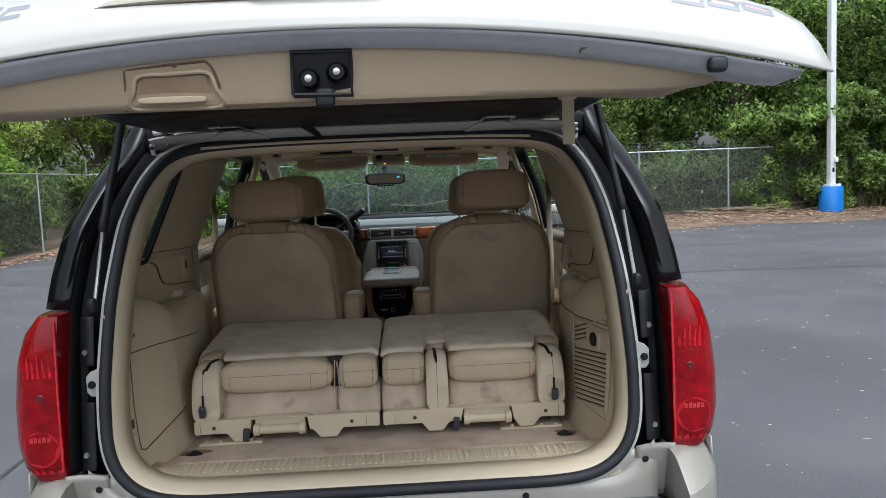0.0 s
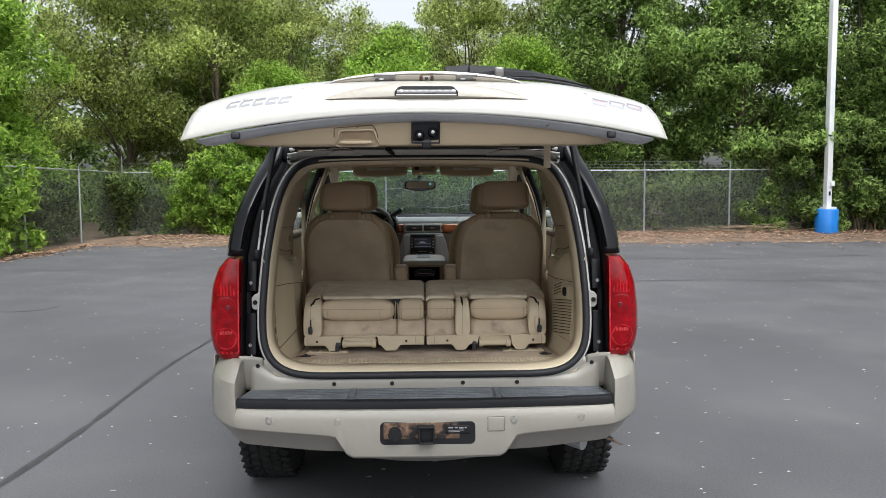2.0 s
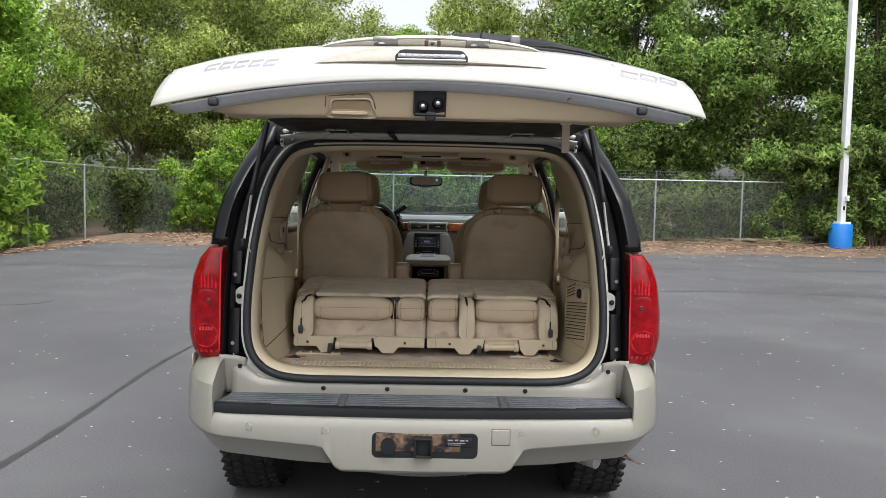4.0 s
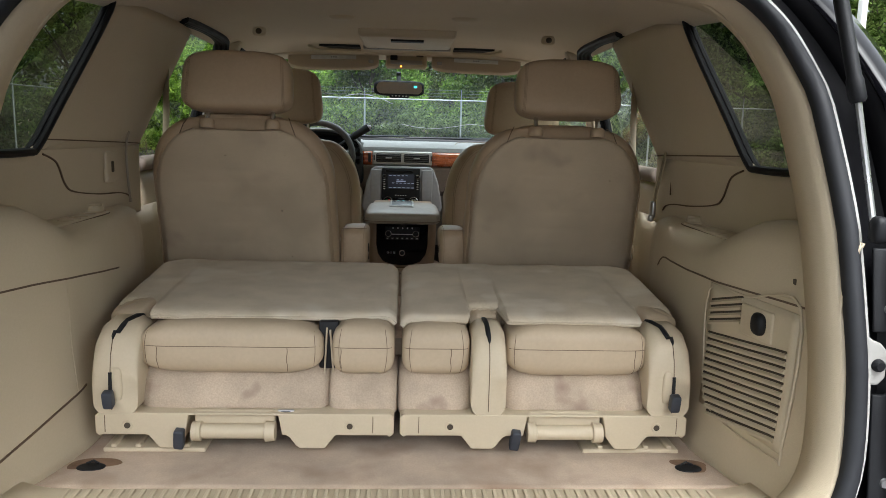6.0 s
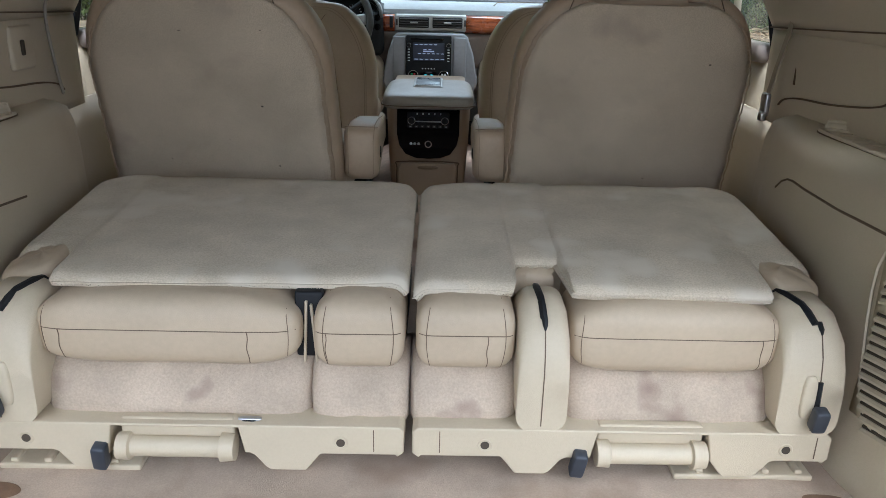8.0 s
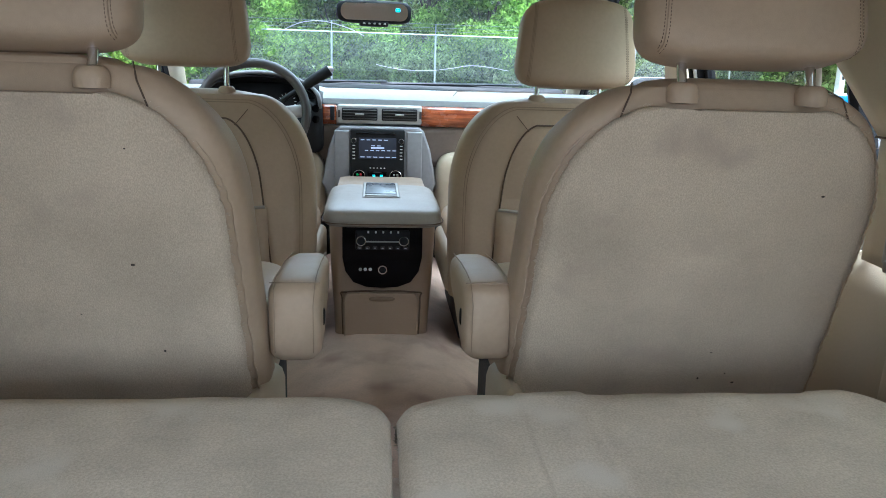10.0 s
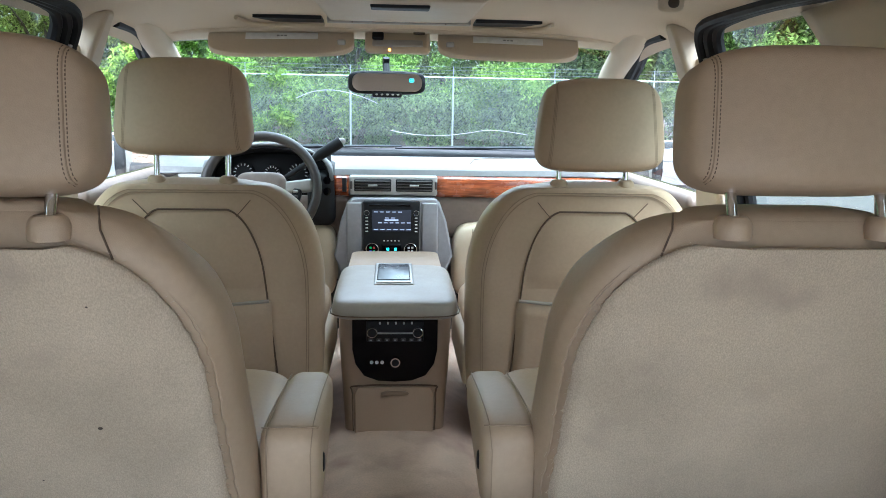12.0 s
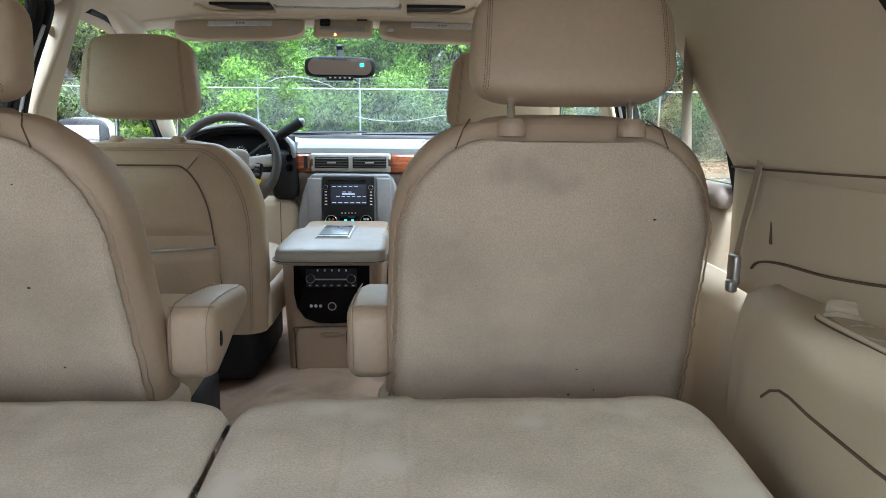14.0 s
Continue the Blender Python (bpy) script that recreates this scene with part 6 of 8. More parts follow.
    if s > 0:
        part("belt_slot", Geo().add(rbox(0.006, 0.008, 0.045, 0.002), at(0.803, 1.10, 1.303)), SEAM, sp)
    else:
        pad_ = part("switch_pad", Geo().add(rbox(0.012, 0.085, 0.085, 0.008), at(-qx(0.99, 1.335) + 0.005, 0.99, 1.335)), TRIM, sp, "raised square trim pad")
        part("pad_slot", Geo().add(rbox(0.006, 0.012, 0.030, 0.003), at(-qx(0.99, 1.335) + 0.012, 0.985, 1.335)), TRIM_DARK, pad_)
        part("cord", tube(curve_pts([(0.010 - qx(y, z), y, z) for y, z in ((1.10, 1.428), (1.088, 1.405), (1.10, 1.36), (1.125, 1.29), (1.155, 1.222))], 5), 0.0035, 6), VINYL_LIGHT, sp, "thin pale hanging cord")
    # doors
    for y0, y1 in ((1.44, 2.24), (2.38, 3.40)):
        dp = part("door_panel", side(sheet(lambda u, v: (0.905 - 0.035 * math.sin(math.pi * v), y0 + (y1 - y0) * u, 0.62 + 0.70 * v), 10, 10)), TRIM, suv, "tan inner door panel", thick=0.02)
        part("armrest", side((lambda g: (g.v, g.f))(Geo().add(rbox(0.09, (y1 - y0) * 0.6, 0.06, 0.025), at(0.845, (y0 + y1) / 2, 1.02)))), VINYL, dp)
        part("door_upper", side((lambda g: (g.v, g.f))(Geo().add(rbox(0.06, (y1 - y0) * 0.96, 0.05, 0.02), at(0.89, (y0 + y1) / 2, 1.315)))), TAUPE, dp)

# grille with power socket in the right panel
gr = part("vent_grille", sheet(lambda u, v: (lambda y, z: (panel_x(y, z) - 0.003, y, z))(0.160 + (0.270 + 0.02 * v) * u, 0.888 + 0.262 * v), 12, 12), TRIM, suv, "tan louvred vent grille with a round socket", thick=0.004)
edge = [(0.158, 0.895), (0.160, 1.162), (0.32, 1.148), (0.452, 1.132), (0.436, 0.96), (0.40, 0.895), (0.33, 0.876), (0.175, 0.874)]
part("grille_rim", tube(curve_pts([(panel_x(y, z) - 0.004, y, z) for y, z in edge], 5, True), 0.0028, 5, True), TRIM, gr)
for k in range(16):
    z0 = 1.118 - 0.0148 * k
    ya, yb = 0.182, 0.432 - 0.0020 * max(0, k - 9) ** 1.6
    if k < 4:
        ya = 0.325
    pts = [(ya + (yb - ya) * i / 8, z0 + 0.016 - 0.030 * (i / 8) + (0.0 if k > 3 else 0.012)) for i in range(9)]
    # Dark strips laid on the grille paint the shade between the slats.
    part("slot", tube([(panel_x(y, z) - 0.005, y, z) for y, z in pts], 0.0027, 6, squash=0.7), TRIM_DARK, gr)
    part("slat", tube([(panel_x(y, z) - 0.0065, y, z - 0.0072) for y, z in pts], 0.0052, 6, squash=0.6), TRIM, gr)
so = part("power_socket", Geo().add(rbox(0.008, 0.095, 0.062, 0.006), at(panel_x(0.275, 1.105) - 0.006, 0.275, 1.105, 0, 0, 11)), TRIM, gr, "socket plate with black cap")
part("socket_cap", Geo().add(pillow(0.024, 0.040, 0.044, 0.75, n=20, m=12), at(panel_x(0.26, 1.105) - 0.012, 0.262, 1.107)), BLACK_PLASTIC, so)
# jack cover seam on the left panel
jc = [(0.150, 1.150), (0.145, 0.90), (0.16, 0.865), (0.20, 0.862), (0.34, 0.885), (0.46, 0.905)]
part("jack_cover_gap", tube([(-panel_x(y, z) + 0.002, y, z) for y, z in [(p.x, p.y) for p in curve_pts([(a, b, 0) for a, b in jc], 5)]], 0.0028, 4), SEAM, suv, "seam of the storage cover in the side trim")
part("jack_cover_gap", tube([(-panel_x(0.425, z) + 0.001, 0.425, z) for z in (1.14, 1.0, 0.9)], 0.0015, 4), TRIM, suv)
for y, z in ((0.105, 1.115), (0.115, 1.03), (0.12, 0.955), (0.118, 0.91)):
    part("trim_clip", Geo().add(pillow(0.008, 0.018, 0.03, 0.7, n=12, m=8), at(-panel_x(y, z) + 0.002, y, z)), TRIM_DARK if z == 0.955 else TRIM, suv)
part("trim_clip", Geo().add(pillow(0.008, 0.024, 0.05, 0.7, n=12, m=8), at(panel_x(0.10, 1.10) - 0.001, 0.11, 1.10)), TRIM, suv)

# floors
floor = tagged(part("cargo_carpet", sheet(lambda u, v: (-0.70 + 1.40 * u, 0.232 + 1.043 * v, 0.776 + 0.0035 * noise.noise((u * 14, v * 11, 2)) + 0.006 * max(0, 1 - v * 8)), 60, 50), CARPET, suv, "stained tan carpet on the cargo floor", thick=0.006))
part("cabin_carpet", sheet(lambda u, v: (-0.92 + 1.84 * u, 1.24 + 2.0 * v, (0.765 if v < 0.02 else 0.635) + 0.080 * math.exp(-((2 * u - 1) / 0.26) ** 4) * (1 if v > 0.02 else 0) + 0.006 * noise.noise((u * 20, v * 16, 5))), 50, 50), CARPET_LIFTED, suv, "stained tan carpet on the cabin floor")
for s in (-1, 1):
    pkt = part("floor_pocket", Geo().add(pillow(0.105, 0.075, 0.004, 0.8), at(s * 0.60, 0.335, 0.779)), material("pocket_stain", (0.20, 0.12, 0.07), 0.95, vary=0.3, scale=20, bump=0.6, bump_scale=200) if s < 0 else bpy.data.materials["pocket_stain"], suv, "stained anchor pocket in the carpet")
    part("anchor_hole", Geo().add(pillow(0.055, 0.036, 0.006, 0.9), at(s * 0.602, 0.325, 0.7825)), BLACK_PLASTIC, pkt)
    part("anchor_loop", tube([(s * 0.59, 0.335, 0.785), (s * 0.602, 0.338, 0.790), (s * 0.615, 0.335, 0.785)], 0.0025, 6), BLACK_PLASTIC, pkt)
    fp = part("floor_plate", Geo().add(rbox(0.21, 0.075, 0.010, 0.003), at(s * 0.505, 0.442, 0.782)), TRIM, suv, "ribbed tan floor plate under the seat")
    for k in range(4):
        part("plate_rib", Geo().add(rbox(0.012, 0.065, 0.010, 0.003), at(s * (0.44 + 0.05 * k), 0.442, 0.788)), TRIM, fp)


def sill_row(x):
    w = abs(x) / 0.70
    up = 0.02 * max(0, (w - 0.86) / 0.14) ** 2
    return [(x, 0.006, 0.752 + up), (x, 0.012, 0.768 + up), (x, 0.03, 0.780 + up), (x, 0.07, 0.784 + up), (x, 0.15, 0.785 + up), (x, 0.224, 0.785 + up), (x, 0.236, 0.780)]


sill = part("sill_plate", loft([sill_row(-0.70 + 1.40 * i / 40) for i in range(41)], False, False), TRIM, suv, "tan ribbed plastic sill plate", thick=0.004)
ribs = Geo()
for i in range(62):
    x = -0.60 + 1.20 * i / 61
    ribs.add(rbox(0.0095, 0.080, 0.005, 0.0018, 1), at(x, 0.182, 0.7875))
tagged(part("sill_rib", ribs, TRIM, sill), kind="stuff")
part("sill_mark", tube([(0.0, 0.013, 0.772), (0.002, 0.03, 0.783), (0.001, 0.05, 0.787)], 0.0025, 5), WHITE_MARK, sill)
part("sill_mark", tube([(0.13, 0.012, 0.765), (0.134, 0.02, 0.776)], 0.002, 5), SEAM, sill)


# headliner
def liner_z(y):
    return interp(y, (0.36, 0.55, 0.9, 1.6, 2.2, 2.5, 2.70), (1.768, 1.795, 1.82, 1.845, 1.840, 1.825, 1.80))


part("headliner", sheet(lambda u, v: (lambda x, y: (x, y, liner_z(y) - 0.028 * (abs(x) / 0.77) ** 3 - 0.045 * (abs(x) / 0.77) ** 12))((2 * u - 1) * interp(0.355 + 2.345 * v, (0.355, 0.5, 0.7), (0.66, 0.73, 0.77)), 0.355 + 2.345 * v), 36, 40), HEADLINER, suv, "tan cloth headliner", thick=0.008)
part("screen_header", sheet(lambda u, v: (lambda x: (x, 2.60 + 0.13 * v + 0.06 * (1 - (x / 0.75) ** 2) * v, 1.808 - 0.012 * v - 0.030 * (abs(x) / 0.75) ** 3))(-0.75 + 1.5 * u), 30, 4), HEADLINER, suv, "tan cloth edge above the windscreen", thick=0.012)
for x, y in ((-0.224, 1.66), (0.21, 1.62)):
    part("dome_light", Geo().add(lathe([(0, -0.010), (0.03, -0.010), (0.045, -0.004), (0.05, 0.004), (0, 0.004)], 24), at(x, y, liner_z(y) - 0.006)), TRIM, suv, "round tan ceiling vent")
for s in (-1, 1):
    hk = part("coat_hook", Geo().add(pillow(0.05, 0.03, 0.035, 0.7), at(s * 0.53, 1.745, 1.79)), TRIM, suv, "tan coat hook on the headliner")
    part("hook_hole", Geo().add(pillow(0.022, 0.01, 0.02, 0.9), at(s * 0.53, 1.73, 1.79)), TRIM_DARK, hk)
    pt = part("pillar_tag", Geo().add(pillow(0.01, 0.06, 0.03, 0.7), at(s * 0.765, 2.18, 1.70)), TRIM, suv)

# overhead console with roof openings beside it
oc = thing("overhead_console", "tan overhead console with a silver edge", "console")
part("shell", Geo().add(rbox(0.39, 0.46, 0.050, 0.016), at(0.008, 2.17, 1.832)), TRIM, oc)
part("silver_edge", Geo().add(loft([[(0.008 + w * q, y, z) for q in (-1, -0.9, 0.9, 1)] for w, y, z in ((0.193, 2.385, 1.806), (0.197, 2.40, 1.804), (0.199, 2.415, 1.812), (0.197, 2.42, 1.836))], False, False)), SILVER, oc, "silver front edge", thick=0.006)
part("chrome_line", Geo().add(rbox(0.15, 0.004, 0.010, 0.003), at(0.008, 2.382, 1.8085, 60)), CHROME, oc)
for x in (-0.12, 0.135):
    part("edge_gap", tube([(x, 2.38, 1.8035), (x, 2.41, 1.805)], 0.0018, 4), SEAM, oc)
part("dark_window", Geo().add(rbox(0.135, 0.06, 0.012, 0.004), at(0.008, 2.04, 1.806)), BLACK_PLASTIC, oc)
for s in (-1, 1):
    # Flat black plate; the slot's darkness is put in as colour, nothing is cut.
    op = part("roof_opening", Geo().add(prism([(s * 0.215, 2.425), (s * 0.40, 2.415), (s * 0.355, 2.52), (s * 0.215, 2.515)][::s], 0, 0.01, "xy"), at(0.008, 0, 1.813)), BLACK_PLASTIC, suv, "dark roof opening beside the console")
    part("opening_rim", tube(curve_pts([(s * 0.215 + 0.008, 2.535, 1.808), (s * 0.37, 2.54, 1.806), (s * 0.42, 2.50, 1.808), (s * 0.44, 2.43, 1.813)], 6), 0.006, 8), TRIM, op)
for s in (-1, 1):
    vz = thing("sun_visor", "tan cloth sun visor folded up with a white label", "sun visor", "sun visors")
    part("flap", Geo().add(pillow(0.435, 0.024, 0.160, 0.16, 0.5, 56, 20), at(s * 0.345, 2.64, 1.776, -48, s * 1.5, -s * 4)), HEADLINER, vz)
    part("warning_label", Geo().add(rbox(0.215, 0.002, 0.030, 0.001), at(s * 0.345, 2.64, 1.776, -48, s * 1.5, -s * 4) @ at(0, -0.0125, -0.004)), LABEL_WHITE, vz, "white warning label")
    for k in (-1, 0, 1):
        part("label_bar", Geo().add(rbox(0.008, 0.0016, 0.006, 0.0006, 1), at(s * 0.345, 2.64, 1.776, -48, s * 1.5, -s * 4) @ at(0.011 * k, -0.0138, -0.004)), CHEEK, vz)
    part("visor_clip", Geo().add(rbox(0.025, 0.02, 0.02, 0.005), at(s * 0.165, 2.62, 1.765)), SILVER, vz)
mc = thing("map_light_console", "tan map light panel with amber lamp", "map light")
part("shell", Geo().add(rbox(0.20, 0.03, 0.11, 0.015), at(0.005, 2.64, 1.778, -45)), TRIM, mc)
part("switch_row", Geo().add(rbox(0.155, 0.012, 0.030, 0.006), at(0.005, 2.610, 1.765, -45)), SILVER, mc)
part("dark_switch", Geo().add(rbox(0.035, 0.012, 0.026, 0.004), at(-0.055, 2.616, 1.788, -45)), BLACK_PLASTIC, mc)
part("microphone_slots", Geo().add(rbox(0.035, 0.008, 0.014, 0.002), at(0.07, 2.621, 1.801, -45)), TRIM_DARK, mc)
part("amber_lamp", Geo().add(pillow(0.012, 0.012, 0.010, 0.8, n=12, m=8), at(-0.02, 2.602, 1.747)), AMBER, mc, "small amber lamp")
rv = thing("rear_view_mirror", "dark framed rear view mirror hanging from the windscreen", "mirror", m=at(-0.03, 2.86, 1.655, -2, 0, 5))
part("mirror_frame", Geo().add(pillow(0.262, 0.035, 0.078, 0.45, n=32, m=16)), BLACK_PLASTIC, rv)
part("mirror_glass", ([(q[0], -0.019, q[1]) for q in rrect(0.235, 0.058, 0.026)], [tuple(range(24))]), MIRROR, rv)
part("compass_display", Geo().add(rbox(0.016, 0.003, 0.012, 0.001), at(0.082, -0.021, 0.008)), TEAL, rv)
part("button_bar", Geo().add(rbox(0.10, 0.03, 0.018, 0.006), at(0, -0.004, -0.04)), BLACK_PLASTIC, rv)
for k in range(5):
    part("button", Geo().add(pillow(0.009, 0.006, 0.006, 0.8, n=10, m=6), at(-0.036 + 0.018 * k, -0.021, -0.04)), SILVER, rv)
part("stem", tube([(0, 0.01, 0.03), (0, 0.04, 0.065), (0.0, 0.03, 0.085)], 0.012, 8), BLACK_PLASTIC, rv)

# ---- second row seats ----
def back_shape(z, z0, z1, wide, narrow, top_r, cut=None):
    """Half width of a seat back at height z: straight sides and a rounded top."""
    k = (z - z0) / (z1 - z0)
    w = narrow + (wide - narrow) * math.sin(math.pi * min(1, 0.15 + 0.55 * k))
    d = z1 - z
    if d < top_r:
        w -= (cut or top_r * 0.95) * (1 - math.sqrt(max(0, 1 - (1 - d / top_r) ** 2)))
    return w


def headrest(parent, w, d, h, m, taper=0.0, seam_x=0.425):
    def shape(x, y, z):
        k = 1 - taper * (z * 0.5 + 0.5)
        return (x * k, y * (1 - 0.12 * x * x), z + 0.05 * (1 - x * x) * (1 if z > 0 else -0.2))
    body = pillow(w, d, h, 0.5, 0.42, 56, 28, shape)
    hr = part("headrest", body, VINYL, parent, "padded leather headrest", m=m)
    tree = BVHTree.FromPolygons([Vector(p) for p in body[0]], body[1])

    def face(x, zz, out):
        k = 1 - taper * (zz * 0.5 + 0.5)
        hit = tree.ray_cast(Vector((x * k, -0.3, zz * h / 2)), Vector((0, 1, 0)))[0]
        return (hit.x, hit.y - out, hit.z) if hit else None

    for s in (-1, 1):
        for o in (-0.0032, 0.0032):
            g = Geo()
            for i in range(34):
                pts = [face(s * w * seam_x + o, -0.95 + 1.9 * (i + q) / 34, 0.0003) for q in (0.0, 0.6)]
                if all(pts):
                    g.add(tube(pts, 0.0006, 4))
            part("stitching", g, SEAM, hr)
        line = [p for p in (face(s * w * seam_x, -0.97 + 1.94 * i / 40, -0.0004) for i in range(41)) if p]
        part("seam_groove", tube(line, 0.0011, 5), THREAD, hr)
    return hr


def posts(parent, x, y, z0, z1, gap, lean=0.0):
    for s in (-1, 1):
        part("headrest_post", tube([(x + s * gap, y - lean, z0), (x + s * gap, y, z1)], 0.0065, 10), CHROME, parent, "chrome headrest post")
        part("post_collar", Geo().add(lathe([(0, 0.008), (0.008, 0.008), (0.010, 0.011), (0.0145, 0.010), (0.0190, 0.006), (0.0215, 0.0), (0.0220, -0.008), (0.0215, -0.016), (0, -0.018)], 28), at(x + s * gap, y - lean, z0 + 0.004)), VINYL, parent, sharp=28)


def second_row(s, label):
    c = s * 0.465
    seat = thing("captain_seat", label, "seat", "second row seats")
    z0, z1 = 0.86, 1.474 if s < 0 else 1.466

    def yr(z):
        return (1.106 if s < 0 else 1.134) + 0.34 * (1.29 - z)

    rows = []
    for i in range(33):
        z = z0 + (z1 - z0) * (1 - (1 - i / 32) ** 2)
        w = back_shape(z, z0, z1, 0.0, 0.0, 0.175, 0.13) + 0.279 - 0.022 * (z - z0) / (z1 - z0)
        d = 0.135 - 0.05 * max(0, (z - 1.374) / 0.08) ** 2
        rows.append([(c + x, yr(z) + 0.030 * max(0, (z - 1.415) / 0.055) ** 1.6 + d / 2 + y, z) for x, y in rrect(2 * w, d, 0.045, 5)])
    for dz, w, d in ((0.006, 0.225, 0.066), (0.010, 0.17, 0.046), (0.012, 0.09, 0.022)):
        rows.append([(c + x, yr(z1) + 0.066 + y, z1 + dz) for x, y in rrect(w, d, d * 0.45, 5)])
    part("backrest", loft(rows), VINYL, seat, "leather seat back", sharp=70)
    # cloth panel on the rear face
    rnd = random.Random(31 + s)
    outline = []
    ct = 1.440 if s < 0 else 1.438
    for i in range(91):
        z = 0.905 + (ct - 0.905) * (1 - (1 - i / 90) ** 1.7)
        w = back_shape(z, 0.87, ct + 0.001, 0.0, 0.0, 0.175, 0.13) + (0.254 if s < 0 else 0.259) - 0.018 * (z - 0.87) / (ct - 0.87)
        outline.append((w + 0.0015 * rnd.uniform(-1, 1), z))
    right_side = outline
    poly = [(c + w, z) for w, z in right_side] + [(c - w, z) for w, z in reversed(right_side)]
    n = len(right_side)
    v, f = [], []
    m = 30
    dents = [(rnd.uniform(-0.25, 0.15), z + rnd.uniform(-0.01, 0.01), rnd.uniform(0.25, 0.5)) for z in (1.335, 1.285, 1.225, 1.165, 1.10, 1.03)]
    for w, z in right_side:
        for k in range(m + 1):
            u = -1 + 2 * k / m
            puff = 0.010 + 0.006 * (1 - u ** 4) + 0.002 * noise.noise((u * 3 + s * 7, z * 9, 1))
            puff -= sum(0.0016 * math.exp(-((z - zd - 0.012 * (u - ud) ** 2) / 0.006) ** 2 - ((u - ud) / wd) ** 4) for ud, zd, wd in dents)
            puff *= min(1.0, 0.35 + 6.0 * (1 - abs(u)))
            v.append((c + u * w, yr(z) - puff, z))
    for i in range(n - 1):
        for k in range(m):
            a = i * (m + 1) + k
            f.append((a, a + 1, a + m + 2, a + m + 1))
    part("back_panel", (v, f), MAT_BACK, seat, "worn cloth panel on the seat back", thick=0.006)
    # frayed edge
    fr = Geo()
    for w, z in right_side[::2]:
        for q in (-1, 1):
            for _ in range(3):
                zz = z + rnd.uniform(-0.008, 0.008)
                x = c + q * (w + rnd.uniform(-0.002, 0.003))
                fr.add(tube([(x, yr(zz) - 0.006, zz), (x + q * rnd.uniform(0.001, 0.006), yr(zz) - 0.008, zz + rnd.uniform(-0.004, 0.004))], 0.0004, 3))
    tagged(part("frayed_threads", fr, MAT_BACK, seat), kind="stuff")
    for q in (-1, 1):
        part("piping", tube([(c + q * (w + 0.010), yr(z) + 0.004, z) for w, z in right_side[:-12]], 0.0018, 5), VINYL, seat)
    # spots on the cloth
    for k in range(7):
        x, z = c + rnd.uniform(-0.19, 0.19), rnd.uniform(0.98, 1.38)
        part("spot", Geo().add(pillow(0.007 * rnd.uniform(0.3, 1), 0.002, 0.005 * rnd.uniform(0.3, 1), 0.9, n=10, m=6), at(x, yr(z) - 0.0185, z)), TRIM_DARK, seat)
    # cushion
    part("seat_cushion", Geo().add(pillow(0.53, 0.52, 0.16, 0.3, 0.45), at(c, 1.53, 0.965, 4)), VINYL, seat, "padded leather seat cushion")
    part("seat_base", Geo().add(rbox(0.50, 0.46, 0.20, 0.04), at(c, 1.48, 0.80)), BLACK_PLASTIC, seat)
    part("hinge_cover", Geo().add(rbox(0.05, 0.16, 0.16, 0.03), at(c - s * 0.265, 1.26, 0.90)), TRIM, seat)
    part("seat_leg", tube([(c - s * 0.20, 1.30, 0.68), (c - s * 0.20, 1.22, 0.82)], 0.012, 8), SILVER, seat)
    part("seat_leg", tube([(c - s * 0.24, 1.36, 0.68), (c - s * 0.22, 1.27, 0.82)], 0.010, 8), SILVER, seat)
    # inner armrest
    x = -0.150 if s < 0 else 0.166
    arm = []
    for y, zt, zb, w in ((1.238, 1.122, 1.028, 0.048), (1.246, 1.134, 1.014, 0.062), (1.27, 1.142, 1.010, 0.068), (1.32, 1.142, 1.022, 0.068), (1.40, 1.137, 1.045, 0.067), (1.48, 1.128, 1.055, 0.065), (1.54, 1.118, 1.062, 0.058), (1.558, 1.104, 1.075, 0.040)):
        arm.append([(x + a, y, (zt + zb) / 2 + b) for a, b in rrect(1.28 * w, zt - zb, 0.022, 5)])
    am = part("armrest", loft(arm), VINYL, seat, "padded leather inner armrest", sharp=70)
    for o in (-0.032, 0.032):
        part("stitching", tube([(x + o, 1.248, 1.132), (x + o, 1.268, 1.1425), (x + o, 1.32, 1.1425), (x + o, 1.40, 1.1375), (x + o, 1.53, 1.121)], 0.0010, 4), THREAD, am)
        part("stitching", tube([(x + o * 0.95, 1.2355, 1.03), (x + o * 0.95, 1.2355, 1.11), (x + o, 1.248, 1.133)], 0.0010, 4), THREAD, am)
    part("arm_seam", tube([(x - 0.040, 1.262, 1.1395), (x, 1.259, 1.1405), (x + 0.040, 1.262, 1.1395)], 0.0010, 4), THREAD, am)
    part("arm_bracket", Geo().add(rbox(0.07, 0.05, 0.06, 0.012), at((x + c - s * 0.24) / 2, 1.29, 1.07)), TRIM, am)
    part("pivot_cap", Geo().add(pillow(0.006, 0.016, 0.03, 0.8, n=12, m=8), at(x - s * 0.0435, 1.285, 1.075)), BLACK_PLASTIC, am)
    posts(seat, c + (0.006 if s < 0 else 0.013), yr(1.446) + 0.042, 1.458, 1.545, 0.091, 0.030)
    for q, x2 in ((s, 0.15), (-s, 0.15)):
        part("corner_seam", tube([(c + q * (x2 - 0.012), yr(z1) + 0.050, z1 + 0.004), (c + q * x2, yr(1.452) + 0.012, 1.456), (c + q * (x2 + 0.012), yr(1.425) - 0.0005, 1.425)], 0.0013, 5), SEAM, seat)
    headrest(seat, 0.315, 0.125, 0.162, at(c + (-0.002 if s < 0 else 0.014), yr(1.446) + 0.04, 1.570 if s < 0 else 1.576, -12), 0.06)
    return seat


second_row(-1, "tan leather captain seat with worn cloth back")
second_row(1, "tan leather captain seat with a scuffed cloth back")


